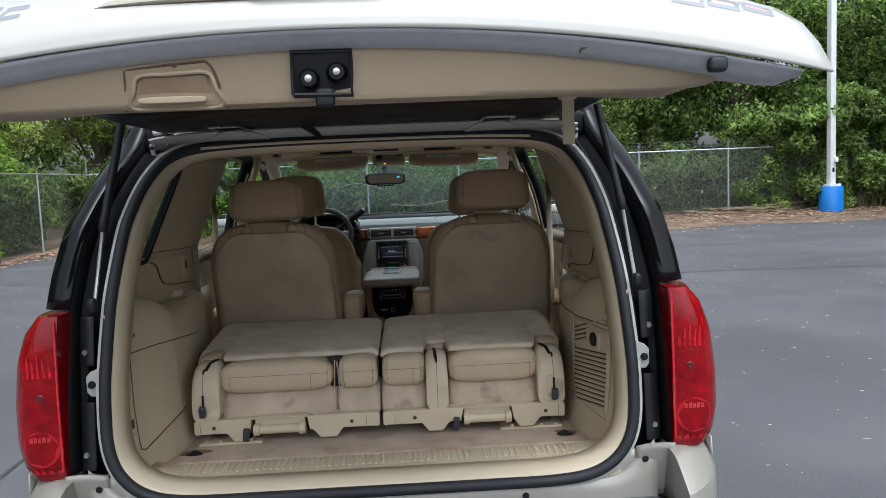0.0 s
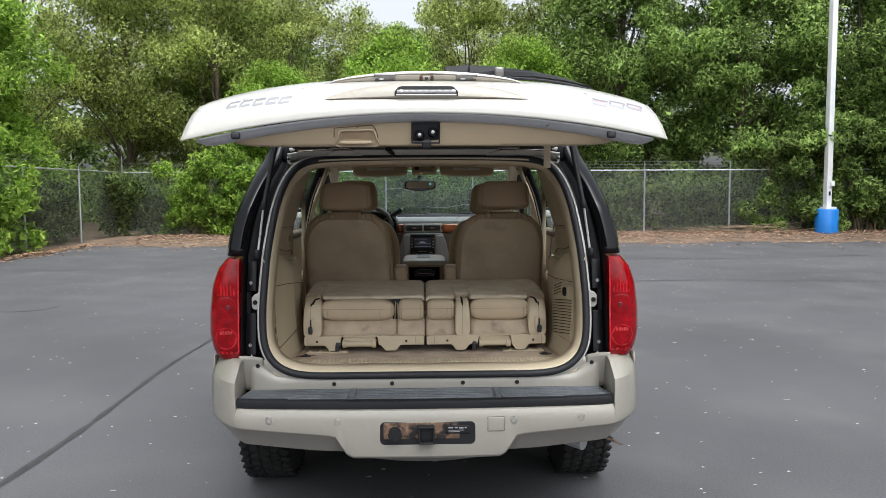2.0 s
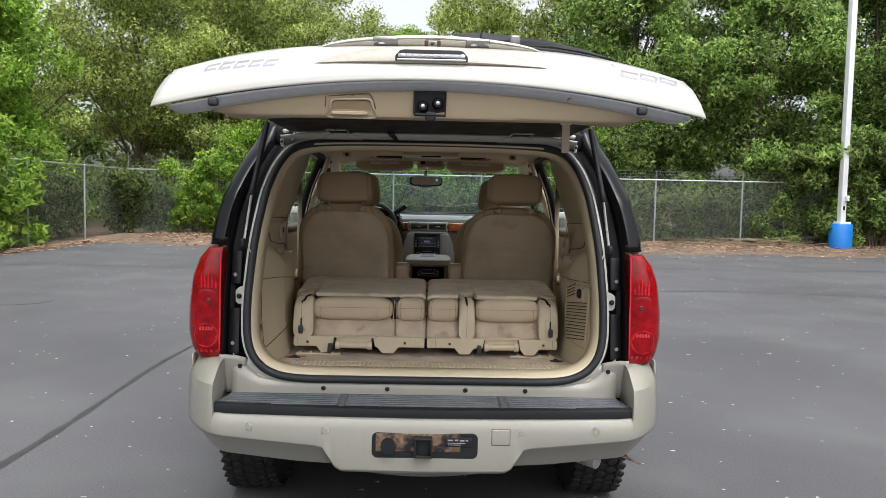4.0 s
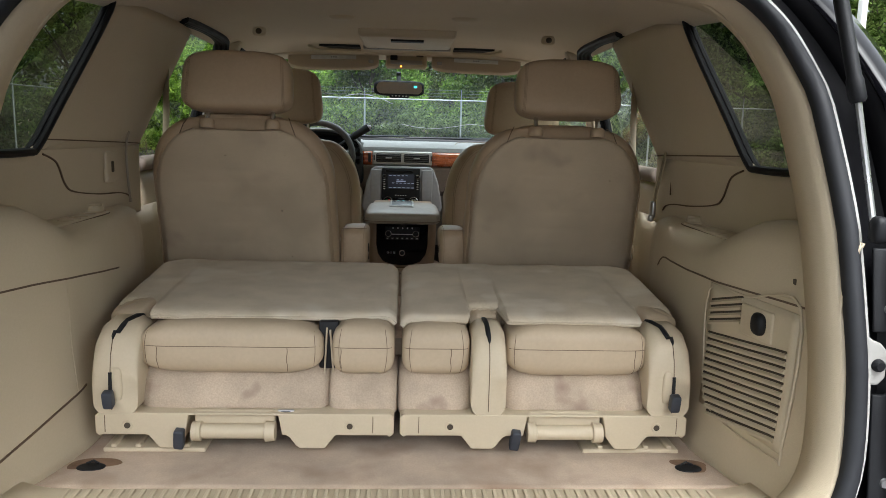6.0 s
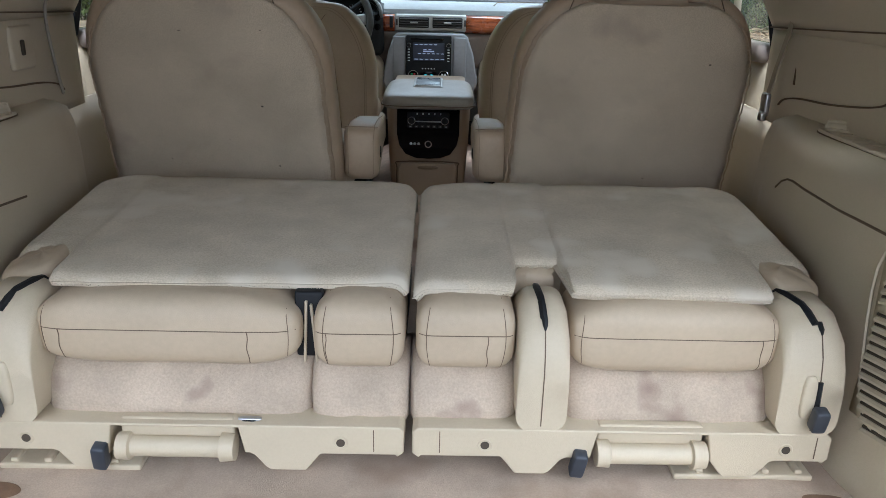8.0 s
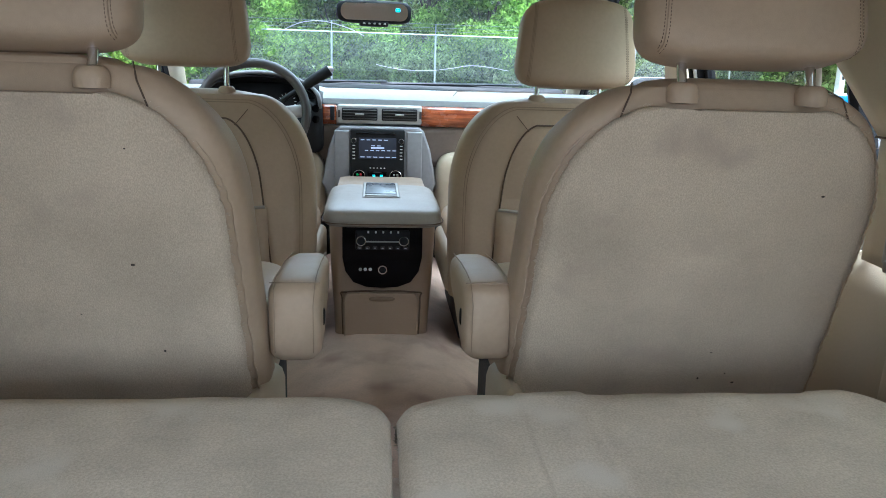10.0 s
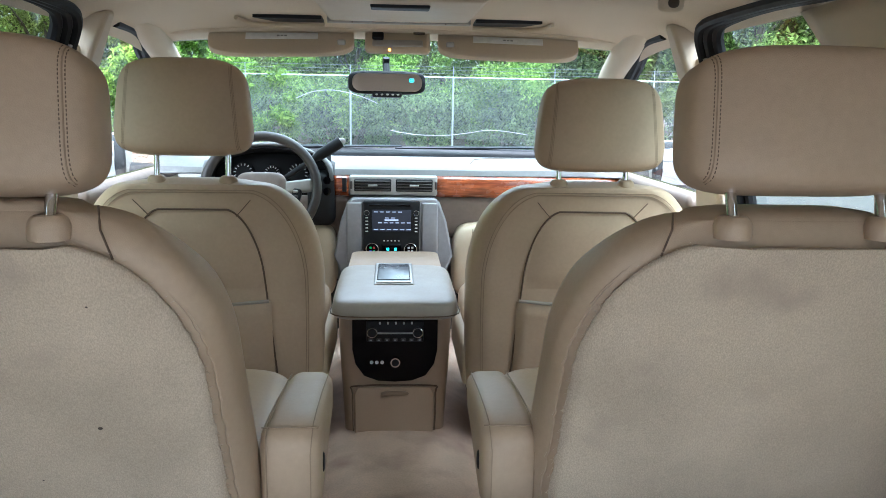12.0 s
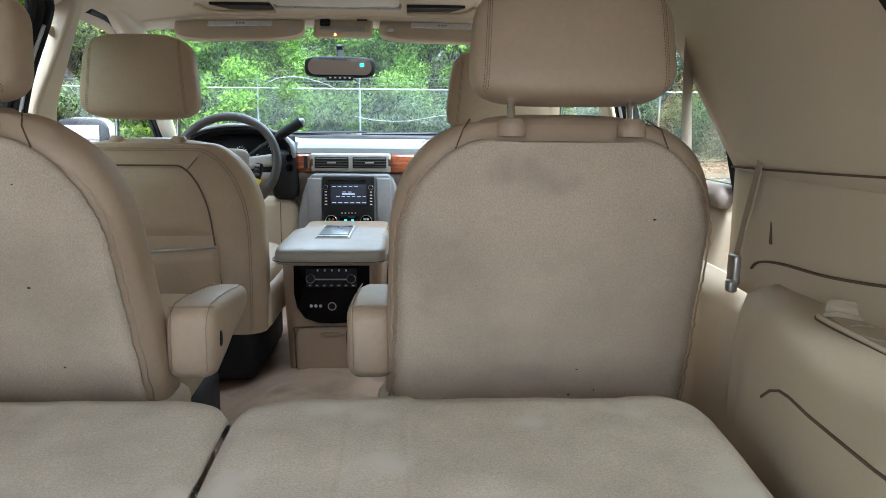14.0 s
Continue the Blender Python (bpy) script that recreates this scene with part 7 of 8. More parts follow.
# ---- front seats ----
def front_seat(s):
    c = s * 0.475
    seat = thing("front_seat", "tan leather front seat with a map pocket", "seat", "front seats")
    z0, z1 = 0.84, 1.398

    def yr(z):
        return 2.02 + 0.20 * (1.40 - z) * 0.75

    rows = []
    for i in range(33):
        z = z0 + (z1 - z0) * (1 - (1 - i / 32) ** 2)
        w = back_shape(z, z0, z1, 0.295, 0.272, 0.25, 0.135)
        d = 0.15 - 0.06 * max(0, (z - 1.303) / 0.095) ** 2
        rows.append([(c + x, yr(z) + d / 2 + y, z) for x, y in rrect(2 * w, d, 0.06, 6)])
    for dz, w, d in ((0.005, 0.245, 0.07), (0.009, 0.18, 0.05), (0.011, 0.09, 0.024)):
        rows.append([(c + x, yr(z1) + 0.05 + y, z1 + dz) for x, y in rrect(w, d, d * 0.45, 6)])
    part("backrest", loft(rows), VINYL, seat, "leather seat back", sharp=70)
    path = []
    for z in [0.86 + 0.479 * (1 - (1 - i / 30) ** 2.5) for i in range(31)]:
        path.append((0.180 - 0.034 * (z - 0.86) / 0.48 + back_shape(z, z0, 1.34, 0.0, 0.0, 0.17, 0.075), z))
    loop = [(c + w, yr(z) - 0.002, z) for w, z in path] + [(c - w, yr(z) - 0.002, z) for w, z in reversed(path)]
    # Seam tube thickened so its dark tone puts in the recessed panel's shade.
    part("back_seam", tube(loop, 0.0024, 5), SEAM, seat)
    edge = [(back_shape(z, z0, z1 - 0.012, 0.262, 0.240, 0.23, 0.13), z) for z in [0.86 + 0.525 * (1 - (1 - i / 30) ** 2.5) for i in range(31)]]
    for o in (0.0, 0.006):
        part("stitching", tube([(c + w - o, yr(z) - 0.001, z - o) for w, z in edge] + [(c - w + o, yr(z) - 0.001, z - o) for w, z in reversed(edge)], 0.0013, 4), THREAD, seat)
    for q in (-1, 1):
        part("back_seam", tube([(c + q * 0.100, yr(1.322) - 0.0015, 1.322), (c + q * 0.135, yr(1.36) - 0.001, 1.362)], 0.0012, 4), SEAM, seat)
    # map pocket
    pocket = sheet(lambda u, v: (c - 0.170 + 0.34 * u, yr(0.87 + 0.226 * v) - 0.004 - 0.016 * math.sin(math.pi * u) * v, 0.87 + 0.226 * v + 0.010 * abs(2 * u - 1) * v), 12, 6)
    pp = part("map_pocket", pocket, VINYL, seat, "leather map pocket", thick=0.005)
    part("pocket_piping", tube([(c - 0.165 + 0.33 * i / 12, yr(1.096) - 0.006 - 0.016 * math.sin(math.pi * i / 12), 1.098 + 0.010 * abs(i / 6 - 1)) for i in range(13)], 0.005, 6), VINYL_LIGHT, pp)
    part("upper_pad", sheet(lambda u, v: (c + (2 * u - 1) * (0.152 - 0.02 * v + back_shape(1.14 + 0.19 * v, z0, 1.345, 0.0, 0.0, 0.15, 0.07)), yr(1.14 + 0.19 * v) - 0.010 * (1 - (2 * u - 1) ** 6) * min(1.0, 6 * v, 5 * (1 - v)), 1.14 + 0.19 * v), 16, 14), VINYL, seat)
    part("seat_cushion", Geo().add(pillow(0.55, 0.56, 0.18, 0.3, 0.45), at(c, 2.42, 0.93, 5)), VINYL, seat, "padded leather seat cushion")
    part("seat_base", Geo().add(rbox(0.50, 0.48, 0.18, 0.04), at(c, 2.40, 0.76)), BLACK_PLASTIC, seat)
    part("side_cover", Geo().add(rbox(0.04, 0.40, 0.12, 0.03), at(c - s * 0.275, 2.36, 0.90)), TRIM, seat)
    posts(seat, c, 2.055, 1.402, 1.49, 0.082, 0.010)
    headrest(seat, 0.325, 0.115, 0.215, at(c + s * 0.015, 2.06, 1.570 if s < 0 else 1.542, -6), 0.14, 0.40)


front_seat(-1)
front_seat(1)


# ---- third row seats, folded ----
def bracket_ring(x0, x1, y, zb, zt, r=0.02):
    return [((x0 + x1) / 2 + a, y, (zb + zt) / 2 + b) for a, b in rrect(x1 - x0, zt - zb, r, 5)]


def bracket(x0, x1, zt, sink=0.0, zb=0.864):
    """Upright plastic end cover with a rounded shoulder."""
    rings = []
    for y, z in ((0.392, zt - 0.10), (0.398, zt - 0.07), (0.415, zt - 0.035), (0.45, zt - 0.012), (0.50, zt - 0.2 * sink), (0.55, zt - 0.001 - sink), (0.70, zt - 0.03 - sink)):
        rings.append(bracket_ring(x0, x1, y, zb, z, 0.026))
    return loft(rings)


def over_cover(body, line):
    """Lays (x, y, z) points on an end cover: z None drops them from above, y None pushes them in from the rear."""
    tree = BVHTree.FromPolygons([Vector(p) for p in body[0]], body[1])
    pts = []
    for x, y, z in line:
        hit = tree.ray_cast(Vector((x, y, 1.4)), Vector((0, 0, -1)))[0] if z is None else tree.ray_cast(Vector((x, 0.2, z)), Vector((0, 1, 0)))[0]
        if hit:
            pts.append(tuple(hit))
    return pts


def roll(parent, x0, x1, label, tear=()):
    """Padded roll of the folded back."""
    w = x1 - x0
    body = Geo().add(pillow(w, 0.140, 0.116, 0.26, 0.58, 60, 26, lambda a, b, q: (a, b * (1 + 0.03 * noise.noise((a * 4 + x0 * 7, q * 2, 1))), q * (1 + 0.035 * noise.noise((a * 5, b * 2, x0 * 9))))), at((x0 + x1) / 2, 0.492, 0.993))
    ob = part("cushion_roll", body, ROLL_LEATHER, parent, label)
    tree = BVHTree.FromPolygons([Vector(p) for p in body.v], body.f)

    def front(x, z):
        hit = tree.ray_cast(Vector((x, 0.2, z)), Vector((0, 1, 0)))[0]
        return (x, hit.y - 0.0002, z) if hit else None

    def stitch(line, r, mat):
        pts = [p for p in (front(x, z) for x, z in line) if p]
        if len(pts) > 2:
            part("roll_seam", tube(pts, r, 5), mat, ob)

    stitch([(x0 + 0.006 + (w - 0.012) * i / 30, 1.002) for i in range(31)], 0.0007, SEAM)
    for q in (0.022, w - 0.022):
        stitch([(x0 + q + (0.006 if q > w / 2 else -0.006) * math.sin(math.pi * k / 14), 0.945 + 0.0072 * k) for k in range(15)], 0.0006, SEAM)
    for x in tear:
        stitch([(x + 0.001 * math.sin(k), 1.002 - 0.0055 * k) for k in range(11)], 0.0007, SEAM)
    return ob


def third_row(s, spans, pillar, rail, feet, label, label_mat, notch):
    seat = thing("folded_seat", label, "seat", "third row seats")
    xo, xi = s * 0.618, s * 0.006
    x_lo, x_hi = min(xo, xi), max(xo, xi)
    ends = bracket(*sorted((s * 0.62, s * 0.530)), 1.058, 0.045)
    part("end_cover", ends, TRIM, seat, "tan plastic end cover", sharp=60)
    covers = [(ends, s * 0.583, s * -0.034)]
    if pillar:
        mid = bracket(*pillar, 1.060, 0.05)
        part("middle_cover", mid, TRIM, seat, "tan plastic middle cover", sharp=60)
        covers.append((mid, (pillar[0] + pillar[1]) / 2, -0.006))
    for body, px, inward in covers:
        shoulder = over_cover(body, [(px + inward * (0.2 + 0.8 * k / 6), 0.425 + 0.095 * k / 6, None) for k in range(6, -1, -1)])
        face = over_cover(body, [(px, None, 1.030 - 0.006 * k) for k in range(3)])
        part("cover_slot", tube(shoulder + face, [0.003] + [0.006] * (len(shoulder) - 2) + [0.006, 0.005, 0.004, 0.0012][-(len(face) + 1):], 6), BLACK_PLASTIC, seat)
        part("cover_seam", tube(over_cover(body, [(px, None, 1.022 - 0.0105 * k) for k in range(15)]), 0.0011, 4), SEAM, seat)
    # lever in the end cover
    lv = part("release_lever", Geo().add(pillow(0.021, 0.020, 0.038, 0.32, n=16, m=10), at(s * 0.583, 0.376, 0.903, 12)), LEVER_GREY, seat, "dark grey release lever")
    part("lever_slot", tube([(s * 0.583, 0.391, 0.955), (s * 0.583, 0.388, 0.915)], 0.004, 6), BLACK_PLASTIC, lv)
    part("lever_guard", Geo().add(pillow(0.022, 0.016, 0.07, 0.6, n=16, m=10), at(s * 0.570, 0.3945, 0.930)), TRIM, lv)
    # rolls and cloth under them
    for (x0, x1), tear in spans:
        roll(seat, x0, x1, "padded leather roll", tear)
        if not pillar and (x0, x1) == spans[0][0]:
            x1 = spans[1][0][0] - 0.008
        lower = sheet(lambda u, v, x0=x0, x1=x1: (x0 - 0.004 + (x1 - x0 + 0.008) * u, 0.428 + 0.060 * v ** 2 - 0.008 * math.sin(math.pi * v) - 0.006 * noise.noise((u * 5 + x0 * 9, v * 3, 3)) + 0.030 * abs(2 * u - 1) ** 14, 0.858 + 0.100 * v), 20, 10)
        part("lower_cloth", lower, LOWER_CLOTH, seat, "stained tan cloth below the roll", thick=0.012)
    a, b = spans[0][0][1], spans[1][0][0]
    # Black box fills the gap, painting in the shade between the rolls.
    part("strap_gap", Geo().add(rbox(b - a + 0.024, 0.02, 0.105, 0.004), at((a + b) / 2, 0.475, 0.995)), BLACK_PLASTIC, seat) if not pillar else None
    if not pillar:
        part("strap", Geo().add(rbox(0.004, 0.006, 0.10, 0.001, 1), at((a + b) / 2 - 0.006, 0.462, 0.985, 0, 3)).add(rbox(0.004, 0.006, 0.10, 0.001, 1), at((a + b) / 2 + 0.007, 0.462, 0.98, 0, -4)), TRIM, seat)
    # base moulding with feet
    base = [(x_lo, 0.862), (x_lo, 0.826), (x_lo + 0.01, 0.818)]
    low = []
    for i in range(81):
        x = x_lo + 0.012 + (x_hi - x_lo - 0.024) * i / 80
        z = 0.822
        for f0, f1 in feet:
            z = min(z, interp(x, (f0 - 0.022, f0, f1, f1 + 0.022), (0.822, 0.793, 0.793, 0.822)))
        if rail[0] - 0.004 < x < rail[1] + 0.004:
            z = max(z, 0.864)
        low.append((x, z))
    base += low + [(x_hi - 0.01, 0.818), (x_hi, 0.826), (x_hi, 0.862), (x_hi - 0.008, 0.869), (x_lo + 0.008, 0.869)]
    part("base_moulding", Geo().add(prism(base, 0.391, 0.46)), TRIM, seat, "tan plastic base moulding with feet", sharp=50, bevel=0.009)
    part("seat_pan", Geo().add(rbox(x_hi - x_lo - 0.02, 0.50, 0.14, 0.02), at((x_lo + x_hi) / 2, 0.74, 0.90)), BLACK_PLASTIC, seat)
    # carry rail
    part("carry_rail", Geo().add(tube([(rail[0] + 0.004, 0.395, 0.829), (rail[0] + 0.022, 0.395, 0.829), (rail[0] + 0.024, 0.395, 0.829), (rail[1] - 0.026, 0.395, 0.829), (rail[1] - 0.024, 0.395, 0.829), (rail[1] - 0.004, 0.395, 0.829)], [0.020, 0.021, 0.0155, 0.0155, 0.022, 0.020], 16)), TRIM, seat, "round tan carry rail")
    part("rail_backing", Geo().add(rbox(rail[1] - rail[0] - 0.012, 0.02, 0.05, 0.005), at((rail[0] + rail[1]) / 2, 0.412, 0.846)), TRIM, seat)
    xl = rail[0] - 0.022
    part("floor_lever", Geo().add(pillow(0.021, 0.020, 0.045, 0.30, n=16, m=10), at(xl, 0.388, 0.815, 14, 6)).add(tube([(xl, 0.40, 0.82), (xl + 0.002, 0.408, 0.846)], 0.005, 6)), LEVER_GREY, seat, "dark grey floor lever")
    for x in (s * 0.553, s * (0.098 if s < 0 else 0.112)):
        part("bolt_hole", Geo().add(lathe([(0.0062, -0.004), (0.0066, 0.001), (0.0095, 0.0015), (0.011, 0.0), (0.0062, -0.004)], 16), at(x, 0.3912, 0.842, 90)), TRIM, seat)
        part("bolt_head", Geo().add(cyl(0.0064, 0.002, 12), at(x, 0.3906, 0.842, 90)), TRIM_DARK, seat)
    for x in ((s * 0.050, s * 0.598) if s < 0 else (s * 0.046, s * 0.596)):
        part("moulding_joint", tube([(x, 0.3908, 0.864), (x, 0.3905, 0.828)], 0.0009, 4), SEAM, seat)
    # carpeted back panel lying on top
    x0, x1 = (-0.636, -0.008) if s < 0 else (0.008, 0.636)
    top = []
    near = 0.474 if s < 0 else 0.458

    def edge_y(x):
        o = abs(x)
        y = near + 0.016 * max(0.0, 1 - o / 0.45)
        if o > 0.526:
            y = interp(o, (0.526, 0.540, 0.585, 0.636), (near, near + 0.10, near + 0.128, near + 0.125))
        if notch and notch[0] < x < notch[1]:
            k = (x - notch[0]) / (notch[1] - notch[0])
            y = max(y, near + 0.120 * max(0.0, 1 - (2 * k - 1) ** 22) ** 0.5)
        return y

    def far_y(x):
        o = abs(x)
        return 0.985 - 0.05 * max(0, (0.10 - o) / 0.10) ** 2 - 0.07 * max(0, (o - 0.58) / 0.056) ** 1.5

    nu, nv = 200, 26
    rnd = random.Random(50 + s)

    def top_pt(u, v):
        x = x0 + (x1 - x0) * u
        e = edge_y(x)
        y = e + (far_y(x) - e) * v
        m = min(u, 1 - u) * (x1 - x0)
        drop = 0.014 * (1 - min(1, m / 0.02)) ** 2 + 0.006 * (1 - min(1, v * (far_y(x) - e) / 0.025)) ** 2 + 0.05 * max(0, (v - 0.9) / 0.1) ** 2
        return (x, y, 1.056 + 0.032 * v - drop + 0.0022 * noise.noise((x * 13, y * 13, s)))

    part("carpet_panel", sheet(top_pt, nu, nv), MAT, seat, "grey tan carpet panel, worn and stained", thick=0.012)
    fuzz = Geo()
    for i in range(420):
        u = rnd.random()
        if i % 3:
            p = Vector(top_pt(u, 0.0))
            d = Vector((rnd.uniform(-0.5, 0.5), -1, rnd.uniform(-0.5, 0.3)))
        else:
            p = Vector(top_pt(rnd.choice((0.0, 1.0)), u))
            d = Vector((rnd.choice((-1, 1)), rnd.uniform(-0.5, 0.5), rnd.uniform(-0.2, 0.5)))
        fuzz.add(tube([p, p + d.normalized() * rnd.uniform(0.003, 0.009)], 0.0007, 3))
    tagged(part("loose_threads", fuzz, MAT, seat), kind="stuff")
    part("panel_edge", tube([top_pt(i / 60, 0.0) for i in range(61)], 0.005, 5), MAT, seat)
    part("pad", Geo().add(pillow(0.585, 0.42, 0.09, 0.25, 0.5), at((x0 + x1) / 2, 0.79, 1.005)), VINYL, seat, "leather padding under the panel")
    # torn leather at the outer corner
    part("corner_padding", Geo().add(pillow(0.094, 0.150, 0.066, 0.5, n=36, m=18, shape=lambda a, b, q: (a, b, q * (1 + 0.14 * noise.noise((a * 3, b * 4, 3 + s))))), at(s * 0.586, 0.585, 1.026, 0, s * 10, 0)), ROLL_LEATHER, seat, "wrinkled leather at the corner")
    if notch:
        part("notch_padding", Geo().add(pillow(0.084, 0.07, 0.05, 0.6, n=24, m=12, shape=lambda a, b, q: (a, b * (1 + 0.12 * math.sin(a * 14)), q * (1 + 0.1 * math.sin(a * 11)))), at((notch[0] + notch[1]) / 2, 0.588, 1.026)), ROLL_LEATHER, seat, "wrinkled leather behind the notch")
    return seat


left3 = third_row(-1, [((-0.541, -0.158), (-0.500, -0.232)), ((-0.140, -0.007), (-0.120,))], None, (-0.426, -0.248), [(-0.205, -0.150), (-0.49, -0.455)], "folded tan third row seat with carpet back", "", None)
right3 = third_row(1, [((0.008, 0.154), (0.112,)), ((0.231, 0.540), (0.507,))], (0.155, 0.228), (0.272, 0.440), [(0.158, 0.205), (0.465, 0.512)], "folded tan third row seat with middle hinge cover", "", (0.152, 0.238))
bk = part("belt_buckle", Geo().add(pillow(0.036, 0.010, 0.009, 0.6, n=20, m=8), at(-0.232, 0.408, 0.868)), STEEL, left3, "steel loop in the cloth")
part("buckle_slot", Geo().add(pillow(0.022, 0.006, 0.004, 0.7, n=14, m=6), at(-0.232, 0.403, 0.868)), BLACK_PLASTIC, bk)

# ---- centre console ----
con = thing("centre_console", "tan centre console with a padded lid", "console")
rows = []
for z, w, y0 in ((0.68, 0.136, 2.185), (0.78, 0.140, 2.18), (0.90, 0.147, 2.178), (1.0, 0.151, 2.178), (1.06, 0.152, 2.18), (1.075, 0.148, 2.19)):
    rows.append([(x, y0 + 0.33 + y, z) for x, y in rrect(2 * w, 0.66, 0.035, 5)])
part("body", loft(rows), CONSOLE_TAN, con, sharp=60)
lid = part("lid", Geo().add(pillow(0.330, 0.47, 0.062, 0.26, 0.45, 56, 24, lambda a, b, q: (a * (1 - 0.03 * q), b, q + (0.14 * (1 - b * b) if q > 0 else 0))), at(0, 2.322, 1.070)), VINYL_LIGHT, con, "pale padded leather lid")
part("lid_seam", tube(curve_pts([(-0.160, 2.58, 1.060), (-0.1645, 2.25, 1.060), (-0.153, 2.105, 1.059), (0, 2.0865, 1.059), (0.153, 2.105, 1.059), (0.1645, 2.25, 1.060), (0.160, 2.58, 1.060)], 5), 0.0018, 4), SEAM, lid)
part("lid_tray", Geo().add(rbox(0.112, 0.27, 0.018, 0.006), at(-0.004, 2.375, 1.099)), SILVER, lid, "silver tray frame")
part("tray_well", Geo().add(rbox(0.094, 0.21, 0.010, 0.004), at(-0.004, 2.385, 1.1055)), SCREEN_DARK, lid)
part("lid_latch", Geo().add(rbox(0.096, 0.02, 0.008, 0.003), at(-0.004, 2.258, 1.107)), SILVER, lid)
# black panel on its rear face
shape = [(-0.113, 1.050), (-0.113, 0.945), (-0.105, 0.905), (-0.082, 0.872), (-0.045, 0.858), (0.0, 0.855), (0.045, 0.858), (0.082, 0.872), (0.105, 0.905), (0.113, 0.945), (0.113, 1.050)]
pan = part("rear_panel", Geo().add(prism(shape, 2.166, 2.18)), GLOSS_BLACK, con, "black rear control panel", sharp=30, bevel=0.002)
rad = part("rear_radio", Geo().add(rbox(0.152, 0.010, 0.058, 0.005), at(0, 2.163, 0.998)), BLACK_PLASTIC, pan)
part("radio_bar", Geo().add(rbox(0.10, 0.004, 0.004, 0.001), at(0, 2.157, 0.994)), SILVER, pan)
for x in (-0.060, 0.060):
    kn = part("knob", Geo().add(lathe([(0, 0.016), (0.010, 0.016), (0.0125, 0.012), (0.0135, 0.0), (0, 0)], 24), at(x, 2.158, 0.998, 90)), BLACK_PLASTIC, pan)
    part("knob_ring", tube([(x + 0.0125 * math.cos(a), 2.145, 0.998 + 0.0125 * math.sin(a)) for a in [2 * math.pi * i / 20 for i in range(20)]], 0.0016, 5, True), CHROME, pan)
for k in range(7):
    part("button", Geo().add(rbox(0.013, 0.006, 0.009, 0.002, 1), at(-0.064 + 0.0215 * k, 2.158, 0.976)), WHEEL_GREY, pan)
    part("button_mark", Geo().add(rbox(0.006, 0.001, 0.002, 0.0004, 1), at(-0.064 + 0.0215 * k, 2.1545, 0.976)), WHITE_MARK, pan)
for k in range(5):
    part("button_mark", Geo().add(rbox(0.005, 0.002, 0.007, 0.0008, 1), at(-0.040 + 0.021 * k, 2.156, 1.022)), WHITE_MARK, pan)
for k, x in enumerate((-0.062, -0.048, -0.034)):
    part("jack", Geo().add(lathe([(0.0022, 0.001), (0.0026, 0.003), (0.0042, 0.003), (0.005, 0.0), (0.0022, 0.0)], 14), at(x, 2.164, 0.911, 90)), WHITE_MARK, pan)
part("socket_ring", Geo().add(lathe([(0.009, 0.0), (0.010, 0.006), (0.013, 0.006), (0.0145, 0.0), (0.009, 0.0)], 24), at(0.001, 2.165, 0.911, 90)), CHROME, pan, "chrome ringed socket")
part("socket_cap", Geo().add(cyl(0.0095, 0.008, 18), at(0.001, 2.163, 0.911, 90)), BLACK_PLASTIC, pan)
dr = part("drawer", Geo().add(prism([(-0.108, 0.705), (0.104, 0.705), (0.106, 0.82), (0.096, 0.838), (-0.100, 0.838), (-0.110, 0.82)], 2.168, 2.182)), CONSOLE_TAN, con, "tan storage drawer", bevel=0.004)
part("drawer_gap", tube(curve_pts([(-0.112, 2.174, 0.712), (-0.114, 2.173, 0.82), (-0.10, 2.172, 0.842), (0.096, 2.172, 0.842), (0.110, 2.173, 0.82), (0.108, 2.174, 0.712)], 4), 0.0025, 4), SEAM, dr)
# Darker tan oval puts the pull's shadow into its colour.
part("drawer_pull", Geo().add(pillow(0.075, 0.008, 0.014, 0.7, n=20, m=10), at(0, 2.166, 0.822)), TAN_SHADED, dr)

# ---- dashboard ----
dash = thing("dashboard", "tan and grey dashboard with wood strips", "dashboard")


def dash_row(x):
    a = abs(x) / 0.88
    o = 0.05 * a ** 3
    k = max(0.0, 1 - (abs(x + 0.455) / 0.235) ** 8)
    if k > 0.3:
        return [(x, 3.50, 1.345), (x, 3.36, 1.368), (x, 3.20, 1.385), (x, 3.17, 1.375), (x, 3.165, 1.345), (x, 3.165, 1.328), (x, 3.17, 1.322)]
    return [(x, 3.50, 1.345), (x, 3.36, 1.368), (x, 3.16, 1.378), (x, 3.06 + o, 1.366), (x, 3.025 + o, 1.345), (x, 3.02 + o, 1.328), (x, 3.05, 1.322)]


part("top_pad", loft([dash_row(-0.88 + 1.76 * i / 40) for i in range(41)], False, False), DASH, dash, "pale grey soft dash top", thick=0.006)
part("airbag_seam", tube([(0.28, 3.055, 1.369), (0.30, 3.12, 1.381), (0.36, 3.15, 1.383), (0.78, 3.17, 1.382)], 0.0018, 4), SEAM, dash)
part("lower_dash", sheet(lambda u, v: (-0.88 + 1.76 * u, 3.04 + 0.05 * abs(2 * u - 1) ** 3 + 0.05 * v, 1.245 - 0.16 * v), 30, 6), TAUPE, dash, "taupe lower dash", thick=0.01)
part("wood_strip", sheet(lambda u, v: (0.152 + 0.70 * u, 3.018 + 0.05 * (0.2 + 0.8 * u) ** 3 - 0.008 * math.sin(math.pi * v), 1.250 + 0.075 * v - 0.005 * u), 20, 5), WOOD, dash, "reddish wood veneer strip", thick=0.006)
